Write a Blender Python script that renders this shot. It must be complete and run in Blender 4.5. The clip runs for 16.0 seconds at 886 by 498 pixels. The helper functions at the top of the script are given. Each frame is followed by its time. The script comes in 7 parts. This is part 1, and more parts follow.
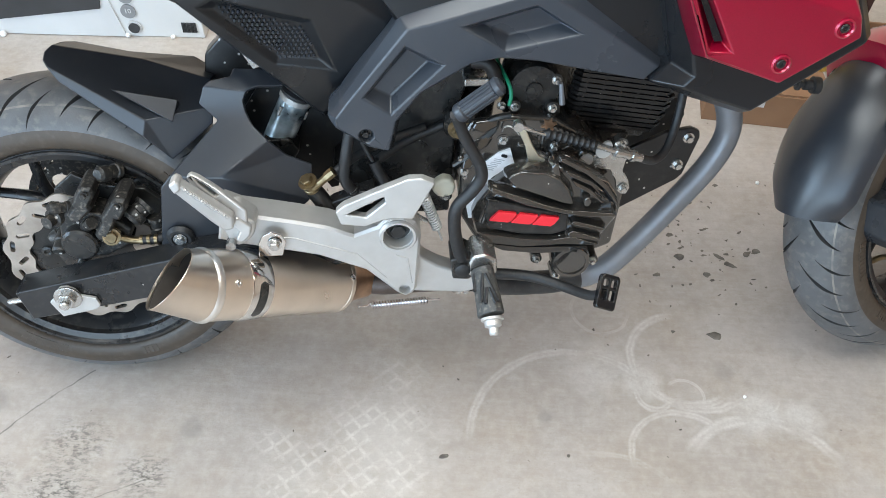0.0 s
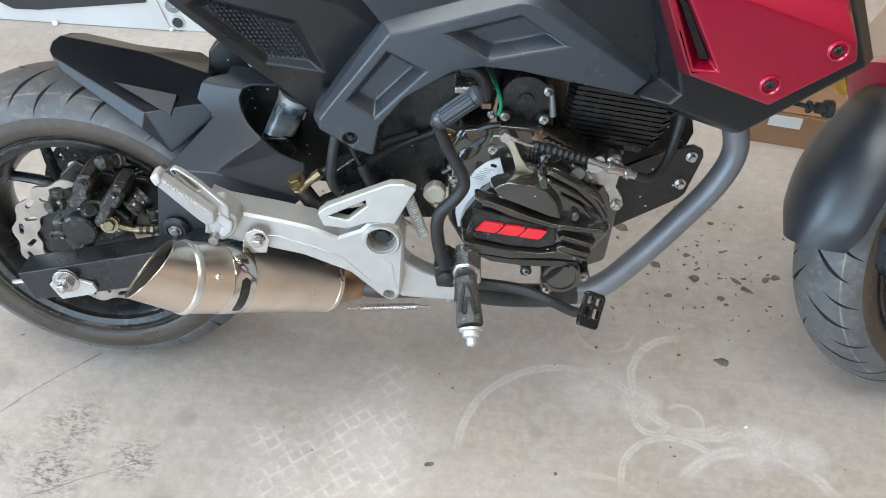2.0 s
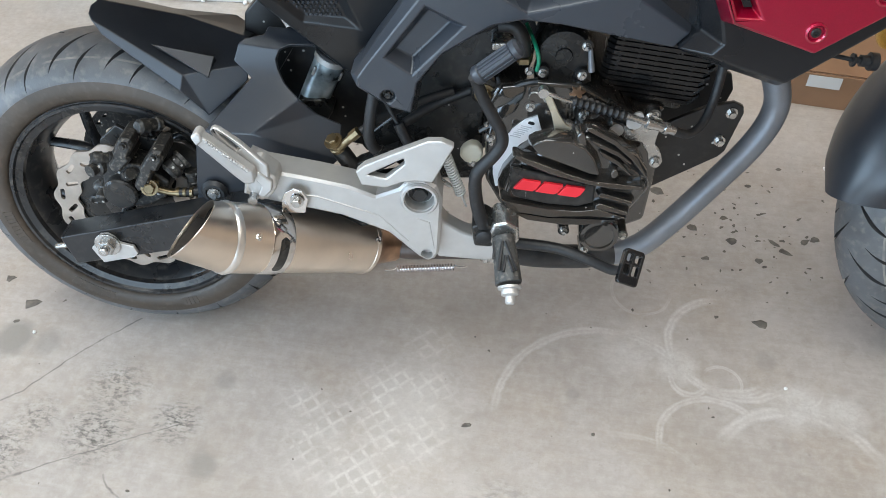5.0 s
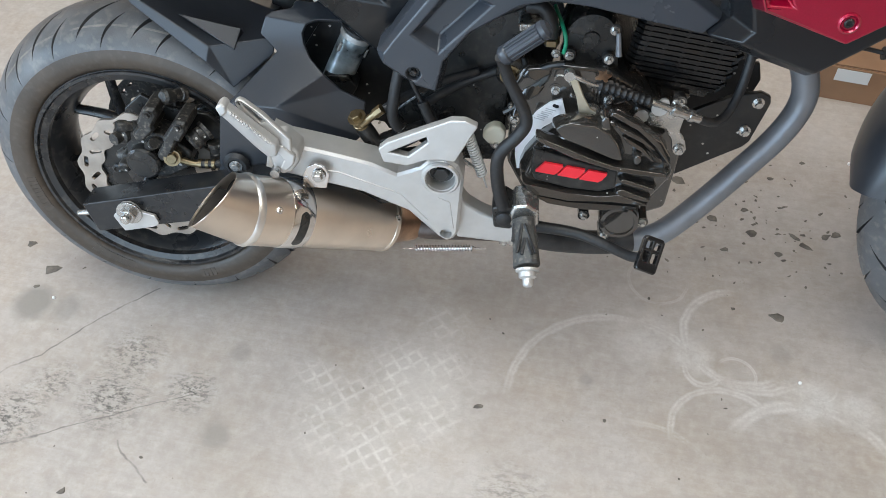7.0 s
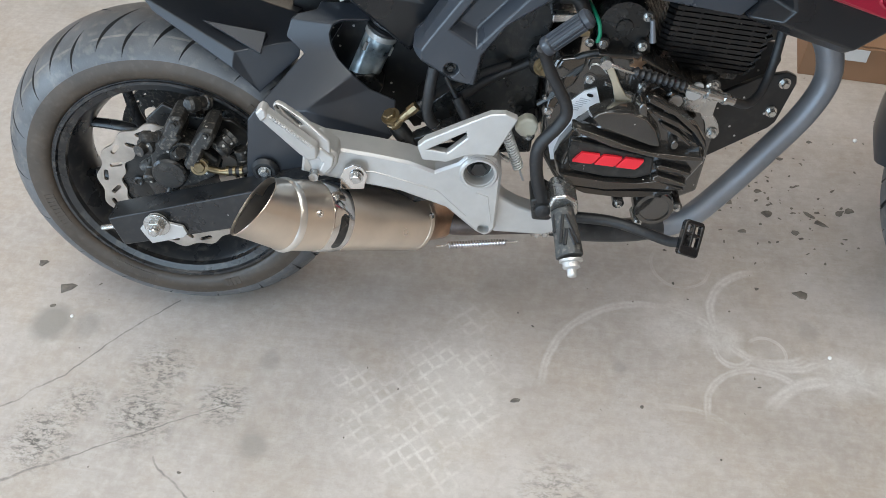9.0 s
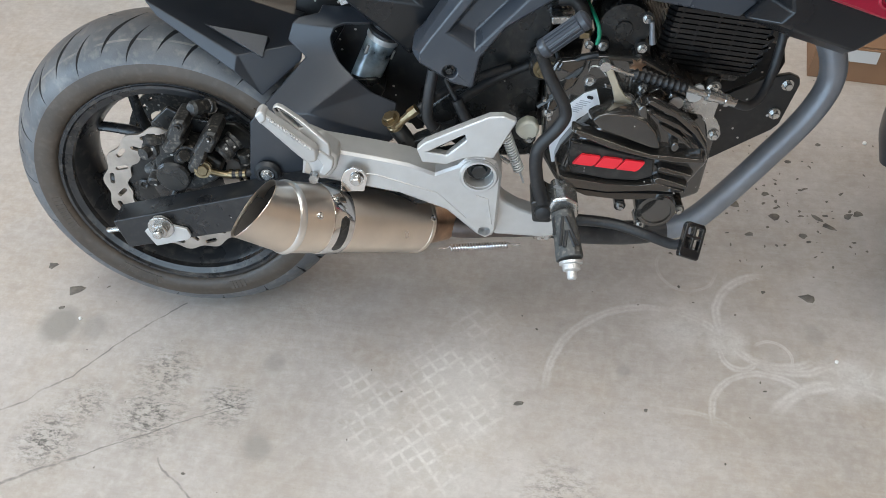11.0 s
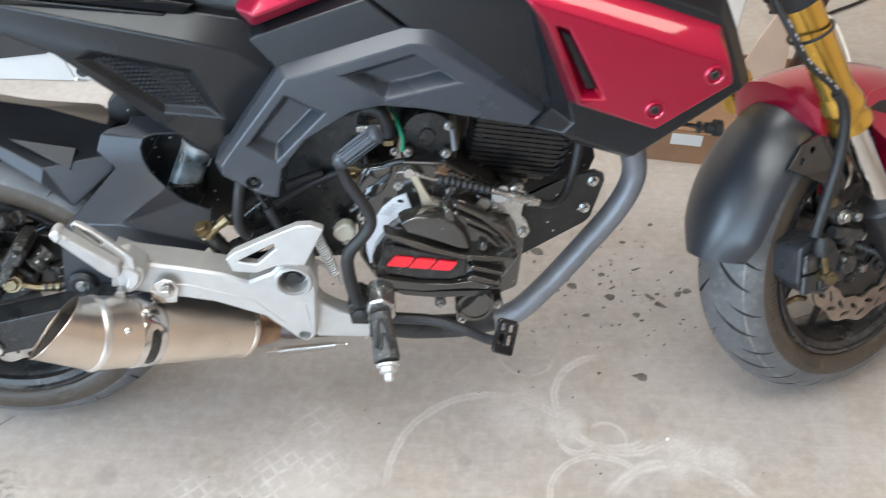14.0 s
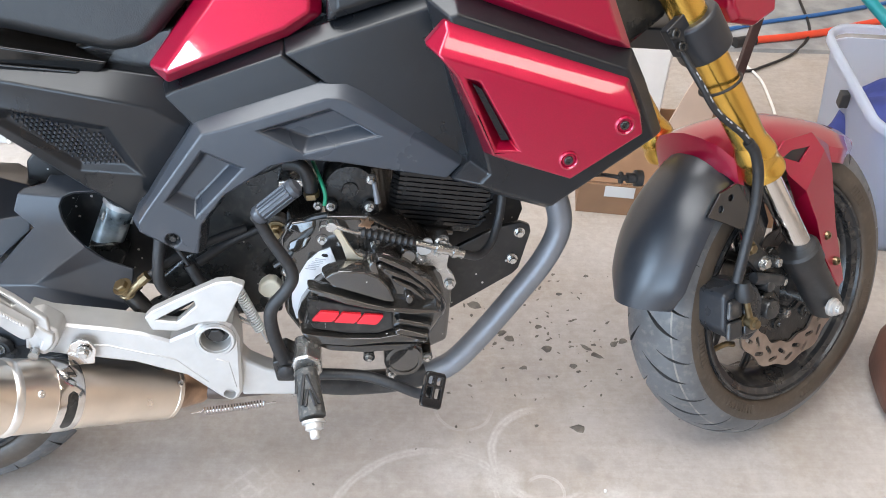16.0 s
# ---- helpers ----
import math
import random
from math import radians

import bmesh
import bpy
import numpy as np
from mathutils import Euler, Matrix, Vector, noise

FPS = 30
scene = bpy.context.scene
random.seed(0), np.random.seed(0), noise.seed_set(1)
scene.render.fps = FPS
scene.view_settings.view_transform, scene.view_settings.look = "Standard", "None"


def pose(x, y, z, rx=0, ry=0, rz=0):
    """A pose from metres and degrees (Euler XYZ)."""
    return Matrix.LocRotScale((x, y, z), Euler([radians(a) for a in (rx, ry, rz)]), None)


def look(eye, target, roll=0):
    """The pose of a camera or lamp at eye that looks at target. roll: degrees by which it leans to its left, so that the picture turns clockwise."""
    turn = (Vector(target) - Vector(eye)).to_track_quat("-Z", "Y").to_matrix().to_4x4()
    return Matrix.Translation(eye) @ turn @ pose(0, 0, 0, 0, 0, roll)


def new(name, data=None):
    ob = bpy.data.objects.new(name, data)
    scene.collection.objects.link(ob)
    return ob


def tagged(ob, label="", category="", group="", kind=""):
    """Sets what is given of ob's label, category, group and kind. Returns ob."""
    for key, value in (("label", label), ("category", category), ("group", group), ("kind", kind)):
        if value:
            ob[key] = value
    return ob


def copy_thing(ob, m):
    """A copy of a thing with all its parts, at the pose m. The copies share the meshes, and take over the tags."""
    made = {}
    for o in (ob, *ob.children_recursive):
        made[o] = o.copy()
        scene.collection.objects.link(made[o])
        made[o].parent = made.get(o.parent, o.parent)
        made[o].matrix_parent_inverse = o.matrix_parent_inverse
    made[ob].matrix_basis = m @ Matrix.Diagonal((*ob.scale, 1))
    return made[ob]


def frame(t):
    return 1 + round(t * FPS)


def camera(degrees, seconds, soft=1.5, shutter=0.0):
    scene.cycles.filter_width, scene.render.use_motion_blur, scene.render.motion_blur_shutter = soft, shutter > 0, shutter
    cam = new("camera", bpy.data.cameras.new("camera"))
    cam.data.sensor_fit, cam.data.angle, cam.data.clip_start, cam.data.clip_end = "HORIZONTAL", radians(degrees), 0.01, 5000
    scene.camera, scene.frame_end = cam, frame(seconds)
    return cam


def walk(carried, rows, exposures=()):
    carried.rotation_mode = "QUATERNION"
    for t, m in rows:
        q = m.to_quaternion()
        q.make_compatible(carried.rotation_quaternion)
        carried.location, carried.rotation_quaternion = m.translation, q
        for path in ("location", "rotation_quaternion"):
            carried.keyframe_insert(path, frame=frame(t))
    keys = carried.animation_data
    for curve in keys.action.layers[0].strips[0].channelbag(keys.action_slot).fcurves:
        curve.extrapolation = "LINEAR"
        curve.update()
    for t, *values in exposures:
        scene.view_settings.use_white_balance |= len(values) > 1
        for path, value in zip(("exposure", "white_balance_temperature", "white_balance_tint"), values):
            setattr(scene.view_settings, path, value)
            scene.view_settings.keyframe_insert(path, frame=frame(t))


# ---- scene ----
cam = camera(55.5, 16.0, soft=0.75, shutter=0.5)
PATH = [
    (0, (0.07, 0.174, 1.109), (-0.002, 1.497, -0.389), 0.7),
    (0.5, (0.077, 0.176, 1.106), (0.009, 1.497, -0.394), 0.2),
    (1, (0.119, 0.191, 1.105), (-0.011, 1.502, -0.399), 0.2),
    (1.5, (0.151, 0.195, 1.104), (-0.03, 1.506, -0.395), -0.2),
    (2, (0.168, 0.192, 1.106), (-0.063, 1.506, -0.385), -1.0),
    (2.5, (0.164, 0.19, 1.108), (-0.109, 1.511, -0.369), -2.3),
    (3, (0.162, 0.181, 1.104), (-0.11, 1.511, -0.364), -2.7),
    (3.5, (0.157, 0.178, 1.101), (-0.119, 1.498, -0.376), -3.0),
    (4, (0.155, 0.175, 1.095), (-0.123, 1.477, -0.398), -3.3),
    (6.5, (0.161, 0.17, 1.089), (-0.151, 1.401, -0.456), -3.0),
    (7, (0.153, 0.167, 1.088), (-0.164, 1.397, -0.457), -2.7),
    (7.5, (0.136, 0.164, 1.089), (-0.166, 1.401, -0.453), -2.6),
    (8, (0.1, 0.153, 1.089), (-0.183, 1.395, -0.453), -3.0),
    (8.5, (0.074, 0.148, 1.085), (-0.183, 1.391, -0.461), -3.0),
    (9, (0.068, 0.151, 1.085), (-0.176, 1.393, -0.463), -3.2),
    (9.2, (0.068, 0.15, 1.085), (-0.198, 1.389, -0.461), -4.1),
    (11.5, (0.095, 0.151, 1.083), (-0.192, 1.397, -0.455), -4.6),
    (12, (0.097, 0.153, 1.084), (-0.171, 1.398, -0.458), -4.0),
    (12.5, (0.097, 0.153, 1.083), (-0.157, 1.401, -0.46), -3.4),
    (13, (0.098, 0.156, 1.082), (-0.146, 1.403, -0.462), -3.2),
    (13.5, (0.124, 0.17, 1.094), (-0.052, 1.47, -0.415), -1.8),
    (14, (0.196, 0.193, 1.118), (0.114, 1.574, -0.326), 0.1),
    (14.5, (0.222, 0.192, 1.107), (0.19, 1.617, -0.295), 1.3),
    (15, (0.231, 0.191, 1.108), (0.218, 1.643, -0.268), 1.4),
    (15.5, (0.236, 0.19, 1.107), (0.24, 1.658, -0.251), 1.5),
    (16, (0.236, 0.19, 1.112), (0.248, 1.673, -0.231), 1.6),
]
EXPOSURES = [(0.0, 0.76, 6550, 4), (3.5, 0.75, 6550, 4), (4.0, 0.69, 6550, 4), (6.5, 0.55, 6600, 5), (9.0, 0.48, 6600, 5), (12.5, 0.47, 6600, 5), (13.5, 0.63, 6600, 5), (14.5, 1.10, 6600, 7), (16.0, 1.14, 6600, 9)]
walk(cam, [(t, look(eye, target, roll)) for t, eye, target, roll in PATH], exposures=EXPOSURES)
BIKE_AT = (-0.4537, 0.9074, -0.0005)

# ---- light ----
world = bpy.data.worlds.new("sky")
scene.world = world
world.use_nodes = True
wn = world.node_tree.nodes
sky = wn.new("ShaderNodeTexSky")
sky.sky_type, sky.sun_disc = "NISHITA", False
sky.sun_elevation, sky.sun_rotation = radians(50), radians(15)
world.node_tree.links.new(sky.outputs[0], wn["Background"].inputs[0])
wn["Background"].inputs[1].default_value = 0.15
sun = bpy.data.lights.new("sun", "SUN")
sun.energy, sun.angle, sun.color = 1.0, radians(10), (1.0, 0.95, 0.87)
new("sun", sun).matrix_world = look((2.0, 7.5, 9.2), (0, 0, 0))



def area_lamp(name, eye, target, sx, sy, power, colour):
    lamp = bpy.data.lights.new(name, "AREA")
    lamp.shape, lamp.size, lamp.size_y, lamp.energy, lamp.color = "RECTANGLE", sx, sy, power, colour
    ob = new(name, lamp)
    ob.matrix_world = look(eye, target)
    return ob


# the ceiling light over the motorcycle, the sky's light in the open garage door, and added fill lamps at the side and
# overhead
FILL_X, FILL_Y = -0.30, 0.95
LAMP_AT = (1.55, 0.30, 2.435)
area_lamp("ceiling_lamp", LAMP_AT, (LAMP_AT[0], LAMP_AT[1] + 0.0001, 0), 1.25, 0.28, 6, (1.0, 0.90, 0.79))
area_lamp("door_light", (-1.10, -2.66, 1.20), (-1.10, 0.0, 1.20), 2.9, 2.3, 64, (0.59, 0.76, 1.0))
# unseen fill lamp added on the left for bluish light on tyres and guards
area_lamp("side_fill_light", (-2.86, -0.75, 1.30), (0.0, -0.2, 0.70), 1.8, 1.5, 58, (0.56, 0.75, 1.0))
# unseen fill lamp added overhead to brighten the floor and upward edges
area_lamp("overhead_fill_light", (FILL_X, FILL_Y, 2.52), (FILL_X, FILL_Y + 0.0001, 0), 1.7, 2.1, 47, (0.95, 0.96, 0.965))
BULB_AT = (-0.25, -1.13, 2.42)
bulb_light = bpy.data.lights.new("bulb_light", "AREA")
bulb_light.shape, bulb_light.size, bulb_light.energy, bulb_light.color = "DISK", 0.15, 4, (0.96, 0.97, 1.0)
new("bulb_light", bulb_light).matrix_world = look((BULB_AT[0], BULB_AT[1], BULB_AT[2] - 0.035), (0.1, 0.9, 0.4))

# ---- materials ----
def material(name, colour, rough=0.5, metal=0.0, vary=0.0, scale=20.0, bump=0.0, bump_scale=200.0, coat=0.0, dust=0.0, spec=0.5, specks=0.0):
    """A surface with two scales of variation: broad patches and fine grain, and a little light dust where asked."""
    m = bpy.data.materials.new(name)
    m.use_nodes = True
    nt = m.node_tree
    b = nt.nodes["Principled BSDF"]
    b.inputs["Roughness"].default_value, b.inputs["Metallic"].default_value = rough, metal
    b.inputs["Coat Weight"].default_value, b.inputs["Specular IOR Level"].default_value = coat, spec
    b.inputs["Base Color"].default_value = (*colour, 1)
    co = nt.nodes.new("ShaderNodeTexCoord")
    out = None
    if vary or dust or specks:
        n1 = nt.nodes.new("ShaderNodeTexNoise")
        n1.inputs["Scale"].default_value, n1.inputs["Detail"].default_value = scale, 6
        nt.links.new(co.outputs["Object"], n1.inputs["Vector"])
        ramp = nt.nodes.new("ShaderNodeMapRange")
        ramp.inputs[1].default_value, ramp.inputs[2].default_value = 0.3, 0.7
        nt.links.new(n1.outputs[0], ramp.inputs[0])
        mix = nt.nodes.new("ShaderNodeMix")
        mix.data_type = "RGBA"
        mix.inputs[6].default_value = (*[c * (1 - vary) for c in colour], 1)
        mix.inputs[7].default_value = (*[min(1, c * (1 + vary)) for c in colour], 1)
        nt.links.new(ramp.outputs[0], mix.inputs[0])
        out = mix.outputs[2]
        rr = nt.nodes.new("ShaderNodeMapRange")
        rr.inputs[3].default_value, rr.inputs[4].default_value = max(0.03, rough - 0.08), min(1, rough + 0.08)
        nt.links.new(n1.outputs[0], rr.inputs[0])
        nt.links.new(rr.outputs[0], b.inputs["Roughness"])
        if dust:
            n2 = nt.nodes.new("ShaderNodeTexNoise")
            n2.inputs["Scale"].default_value, n2.inputs["Detail"].default_value = scale * 3.7, 10
            nt.links.new(co.outputs["Object"], n2.inputs["Vector"])
            r2 = nt.nodes.new("ShaderNodeMapRange")
            r2.inputs[1].default_value, r2.inputs[2].default_value, r2.inputs[4].default_value = 0.52, 0.75, dust
            nt.links.new(n2.outputs[0], r2.inputs[0])
            m2 = nt.nodes.new("ShaderNodeMix")
            m2.data_type = "RGBA"
            m2.inputs[7].default_value = (0.33, 0.29, 0.24, 1)
            nt.links.new(r2.outputs[0], m2.inputs[0])
            nt.links.new(out, m2.inputs[6])
            out = m2.outputs[2]
        if specks:
            vo = nt.nodes.new("ShaderNodeTexVoronoi")
            vo.inputs["Scale"].default_value = 95
            nt.links.new(co.outputs["Object"], vo.inputs["Vector"])
            near = nt.nodes.new("ShaderNodeMath")
            near.operation, near.inputs[1].default_value = "LESS_THAN", 0.09 + 0.2 * specks
            nt.links.new(vo.outputs["Distance"], near.inputs[0])
            some = nt.nodes.new("ShaderNodeMath")
            some.operation, some.inputs[1].default_value = "LESS_THAN", specks
            sep = nt.nodes.new("ShaderNodeSeparateColor")
            nt.links.new(vo.outputs["Color"], sep.inputs[0])
            nt.links.new(sep.outputs[0], some.inputs[0])
            both = nt.nodes.new("ShaderNodeMath")
            both.operation = "MULTIPLY"
            nt.links.new(near.outputs[0], both.inputs[0])
            nt.links.new(some.outputs[0], both.inputs[1])
            m3 = nt.nodes.new("ShaderNodeMix")
            m3.data_type = "RGBA"
            m3.inputs[7].default_value = (0.46, 0.44, 0.41, 1)
            nt.links.new(both.outputs[0], m3.inputs[0])
            nt.links.new(out, m3.inputs[6])
            out = m3.outputs[2]
        nt.links.new(out, b.inputs["Base Color"])
    if bump:
        n3 = nt.nodes.new("ShaderNodeTexNoise")
        n3.inputs["Scale"].default_value, n3.inputs["Detail"].default_value = bump_scale, 4
        nt.links.new(co.outputs["Object"], n3.inputs["Vector"])
        bp = nt.nodes.new("ShaderNodeBump")
        bp.inputs["Strength"].default_value, bp.inputs["Distance"].default_value = bump, 0.001
        nt.links.new(n3.outputs[0], bp.inputs["Height"])
        nt.links.new(bp.outputs[0], b.inputs["Normal"])
    return m


PLASTIC = material("matte_black_plastic", (0.0085, 0.0095, 0.0115), 0.29, vary=0.15, scale=9, bump=0.07, bump_scale=900, dust=0.012, spec=0.46)
GREYPLASTIC = material("charcoal_plastic", (0.033, 0.038, 0.047), 0.28, vary=0.08, scale=9, bump=0.08, bump_scale=900, dust=0.03)
GLOSSBLACK = material("gloss_black", (0.008, 0.008, 0.009), 0.12, coat=0.6)
TAILBLACK = material("worn_gloss_black", (0.004, 0.004, 0.004), 0.10, vary=0.3, scale=14, dust=0.01)
RED = material("red_paint", (0.37, 0.0008, 0.034), 0.34, metal=0.6, vary=0.06, scale=700, coat=1.0)
RED.node_tree.nodes["Principled BSDF"].inputs["Coat Roughness"].default_value = 0.04
FENDER = material("black_fender_plastic", (0.0200, 0.0230, 0.0290), 0.33, vary=0.15, scale=9, bump=0.07, bump_scale=900, dust=0.03, spec=0.65)
RUBBER = material("tyre_rubber", (0.094, 0.095, 0.098), 0.46, vary=0.28, scale=24, bump=0.25, bump_scale=500, dust=0.28)
# a worn dusty line runs round the tread where it meets the shoulder
rt = RUBBER.node_tree
rco, rflat, rlen = rt.nodes.new("ShaderNodeTexCoord"), rt.nodes.new("ShaderNodeVectorMath"), rt.nodes.new("ShaderNodeVectorMath")
rflat.operation, rflat.inputs[1].default_value, rlen.operation = "MULTIPLY", (1, 0, 1), "LENGTH"
rt.links.new(rco.outputs["Object"], rflat.inputs[0])
rt.links.new(rflat.outputs[0], rlen.inputs[0])
rdist, rnoise, rgate, rmul, rmix = (rt.nodes.new("ShaderNode" + k) for k in ("Math", "TexNoise", "MapRange", "Math", "Mix"))
rdist.operation, rdist.inputs[1].default_value, rdist.inputs[2].default_value = "COMPARE", 0.2236, 0.0009
rnoise.inputs["Scale"].default_value, rnoise.inputs["Detail"].default_value = 40, 6
rgate.inputs[1].default_value, rgate.inputs[2].default_value, rgate.inputs[4].default_value = 0.40, 0.62, 0.45
rt.links.new(rlen.outputs["Value"], rdist.inputs[0])
rt.links.new(rco.outputs["Object"], rnoise.inputs["Vector"])
rt.links.new(rnoise.outputs[0], rgate.inputs[0])
rmul.operation, rmix.data_type = "MULTIPLY", "RGBA"
rt.links.new(rdist.outputs[0], rmul.inputs[0])
rt.links.new(rgate.outputs[0], rmul.inputs[1])
rt.links.new(rmul.outputs[0], rmix.inputs[0])
rbase = rt.nodes["Principled BSDF"].inputs["Base Color"]
rt.links.new(rbase.links[0].from_socket, rmix.inputs[6])
rmix.inputs[7].default_value = (0.36, 0.32, 0.26, 1)
rt.links.new(rmix.outputs[2], rbase)
SIDEWALL = material("tyre_sidewall", (0.056, 0.041, 0.029), 0.50, vary=0.22, scale=26, bump=0.30, bump_scale=160, dust=0.07)
# groove faces get a darker colour that adds to the shade in the cuts
GROOVE = material("tyre_groove", (0.030, 0.029, 0.029), 0.8, vary=0.3, scale=30)
RIM = material("black_rim", (0.019, 0.019, 0.020), 0.28, vary=0.3, scale=22, dust=0.16)
SATIN = material("satin_silver", (0.53, 0.52, 0.505), 0.42, metal=0.6, vary=0.05, scale=60, bump=0.08, bump_scale=1200)
TITAN = material("brushed_titanium", (0.74, 0.655, 0.57), 0.31, metal=1.0, vary=0.06, scale=30, bump=0.05, bump_scale=1500)
CHROME = material("chrome", (0.72, 0.71, 0.7), 0.12, metal=1.0, vary=0.05, scale=60)
ZINC = material("zinc_steel", (0.50, 0.495, 0.48), 0.26, metal=0.9, vary=0.15, scale=80, dust=0.05)
BRASS = material("yellow_zinc", (0.215, 0.165, 0.095), 0.32, metal=0.9, vary=0.25, scale=90, dust=0.05)
GOLD = material("gold_anodised", (0.72, 0.45, 0.10), 0.25, metal=0.95, vary=0.04, scale=40)
ENGINE = material("gloss_engine_black", (0.0245, 0.0222, 0.0200), 0.10, vary=0.35, scale=20, bump=0.25, bump_scale=40, dust=0.03, spec=0.8, coat=1.0, specks=0.06)
CASTBLACK = material("cast_black", (0.015, 0.0148, 0.0145), 0.28, vary=0.35, scale=25, bump=0.3, bump_scale=300, dust=0.09, specks=0.10)
PIPE = material("coated_exhaust_pipe", (0.205, 0.212, 0.230), 0.40, metal=0.35, vary=0.15, scale=25, bump=0.15, bump_scale=500, dust=0.06)
HOSE = material("black_hose", (0.013, 0.013, 0.014), 0.5, vary=0.15, scale=40, dust=0.05)
LETTER = material("red_lettering", (0.75, 0.02, 0.035), 0.4)
WHITE = material("white_sticker", (0.78, 0.79, 0.82), 0.45)
GREEN = material("green_wire", (0.02, 0.3, 0.16), 0.4)
SEATVINYL = material("black_vinyl", (0.0085, 0.0088, 0.0095), 0.46, vary=0.1, scale=15, bump=0.3, bump_scale=700, dust=0.02)
ROTOR = material("brake_rotor_steel", (0.43, 0.39, 0.35), 0.32, metal=0.85, vary=0.2, scale=40, dust=0.1)
RUST = material("heat_stained_steel", (0.50, 0.32, 0.21), 0.36, metal=0.9, vary=0.25, scale=50)
GREASE = material("greasy_black", (0.019, 0.018, 0.017), 0.45, vary=0.4, scale=60, bump=0.5, bump_scale=200, dust=0.42, specks=0.42)
DARKLINER = material("dark_liner", (0.045, 0.038, 0.033), 0.75, vary=0.3, scale=40)


# ---- mesh helpers ----
def part(name, bm, mat, parent=None, label="", smooth=False, bevel=0.0, sharp=35):
    """Links a bmesh as one mesh object under a thing or a part."""
    bmesh.ops.recalc_face_normals(bm, faces=bm.faces)
    me = bpy.data.meshes.new(name)
    bm.to_mesh(me)
    bm.free()
    me.materials.append(mat)
    if smooth or bevel:
        for p in me.polygons:
            p.use_smooth = True
        me.set_sharp_from_angle(angle=radians(sharp))
    ob = new(name, me)
    if parent:
        ob.parent = parent
    if label:
        tagged(ob, label)
    if bevel:
        bv = ob.modifiers.new("bevel", "BEVEL")
        bv.width, bv.segments, bv.limit_method, bv.angle_limit = bevel, 2, "ANGLE", radians(24)
        bv.harden_normals = True
    return ob


def ring_faces(bm, a, b):
    n = len(a)
    for i in range(n):
        bm.faces.new((a[i], a[(i + 1) % n], b[(i + 1) % n], b[i]))


def basis_of(d):
    return Vector(d).to_track_quat("Z", "Y").to_matrix()


def lathe(bm, profile, origin=(0, 0, 0), axis=(0, -1, 0), seg=48, cap=True):
    """Turns (radius, height along the axis) pairs round the axis."""
    m = basis_of(axis)
    rows = []
    for r, h in profile:
        rows.append([bm.verts.new(Vector(origin) + m @ Vector((r * math.cos(a), r * math.sin(a), h))) for a in [2 * math.pi * i / seg for i in range(seg)]])
    for a, b in zip(rows, rows[1:]):
        ring_faces(bm, a, b)
    if cap:
        bm.faces.new(rows[0])
        bm.faces.new(rows[-1])
    return bm


def cyl(bm, a, b, r, r2=None, seg=20):
    d = Vector(b) - Vector(a)
    return lathe(bm, [(r, 0), (r if r2 is None else r2, d.length)], a, d, seg)


def smooth_path(pts, n=8):
    """A rounded line through the points."""
    p = [Vector(q) for q in pts]
    p = [p[0] * 2 - p[1]] + p + [p[-1] * 2 - p[-2]]
    out = []
    for i in range(1, len(p) - 2):
        for k in range(n):
            t = k / n
            a, b, c, d = p[i - 1], p[i], p[i + 1], p[i + 2]
            out.append(0.5 * ((2 * b) + (c - a) * t + (2 * a - 5 * b + 4 * c - d) * t * t + (3 * b - a - 3 * c + d) * t ** 3))
    return out + [p[-2]]


def tube(bm, pts, r, seg=14, n=8, squash=1.0):
    line = smooth_path(pts, n) if n > 1 else [Vector(p) for p in pts]
    rows, up = [], None
    for i, p in enumerate(line):
        d = (line[min(i + 1, len(line) - 1)] - line[max(i - 1, 0)]).normalized()
        if up is None:
            up = d.orthogonal().normalized()
        up = (up - d * up.dot(d)).normalized()
        side = d.cross(up)
        rad = r[0] + (r[1] - r[0]) * i / (len(line) - 1) if isinstance(r, tuple) else r
        rows.append([bm.verts.new(p + rad * (up * math.cos(a) + side * math.sin(a) * squash)) for a in [2 * math.pi * k / seg for k in range(seg)]])
    for a, b in zip(rows, rows[1:]):
        ring_faces(bm, a, b)
    bm.faces.new(rows[0])
    bm.faces.new(rows[-1])
    return bm


def slab(bm, outline, y0, y1):
    """A plate in the x-z plane between two y values; each y is a number or a function of x and z."""
    f0 = y0 if callable(y0) else (lambda x, z: y0)
    f1 = y1 if callable(y1) else (lambda x, z: y1)
    a = [bm.verts.new((x, f0(x, z), z)) for x, z in outline]
    b = [bm.verts.new((x, f1(x, z), z)) for x, z in outline]
    ring_faces(bm, a, b)
    bm.faces.new(a)
    bm.faces.new(b)
    return bm


def inset(outline, d):
    """The outline moved inwards by d, corner by corner."""
    n = len(outline)
    area = sum(outline[i][0] * outline[(i + 1) % n][1] - outline[(i + 1) % n][0] * outline[i][1] for i in range(n))
    s = 1 if area > 0 else -1
    out = []
    for i in range(n):
        p, q, r = (Vector(outline[(i + k) % n]) for k in (-1, 0, 1))
        e, f = (q - p).normalized(), (r - q).normalized()
        ne, nf = Vector((-e.y, e.x)) * s, Vector((-f.y, f.x)) * s
        m = (ne + nf)
        m = m / max(0.35, m.length_squared / 2)
        out.append(tuple(q + m * d))
    return out


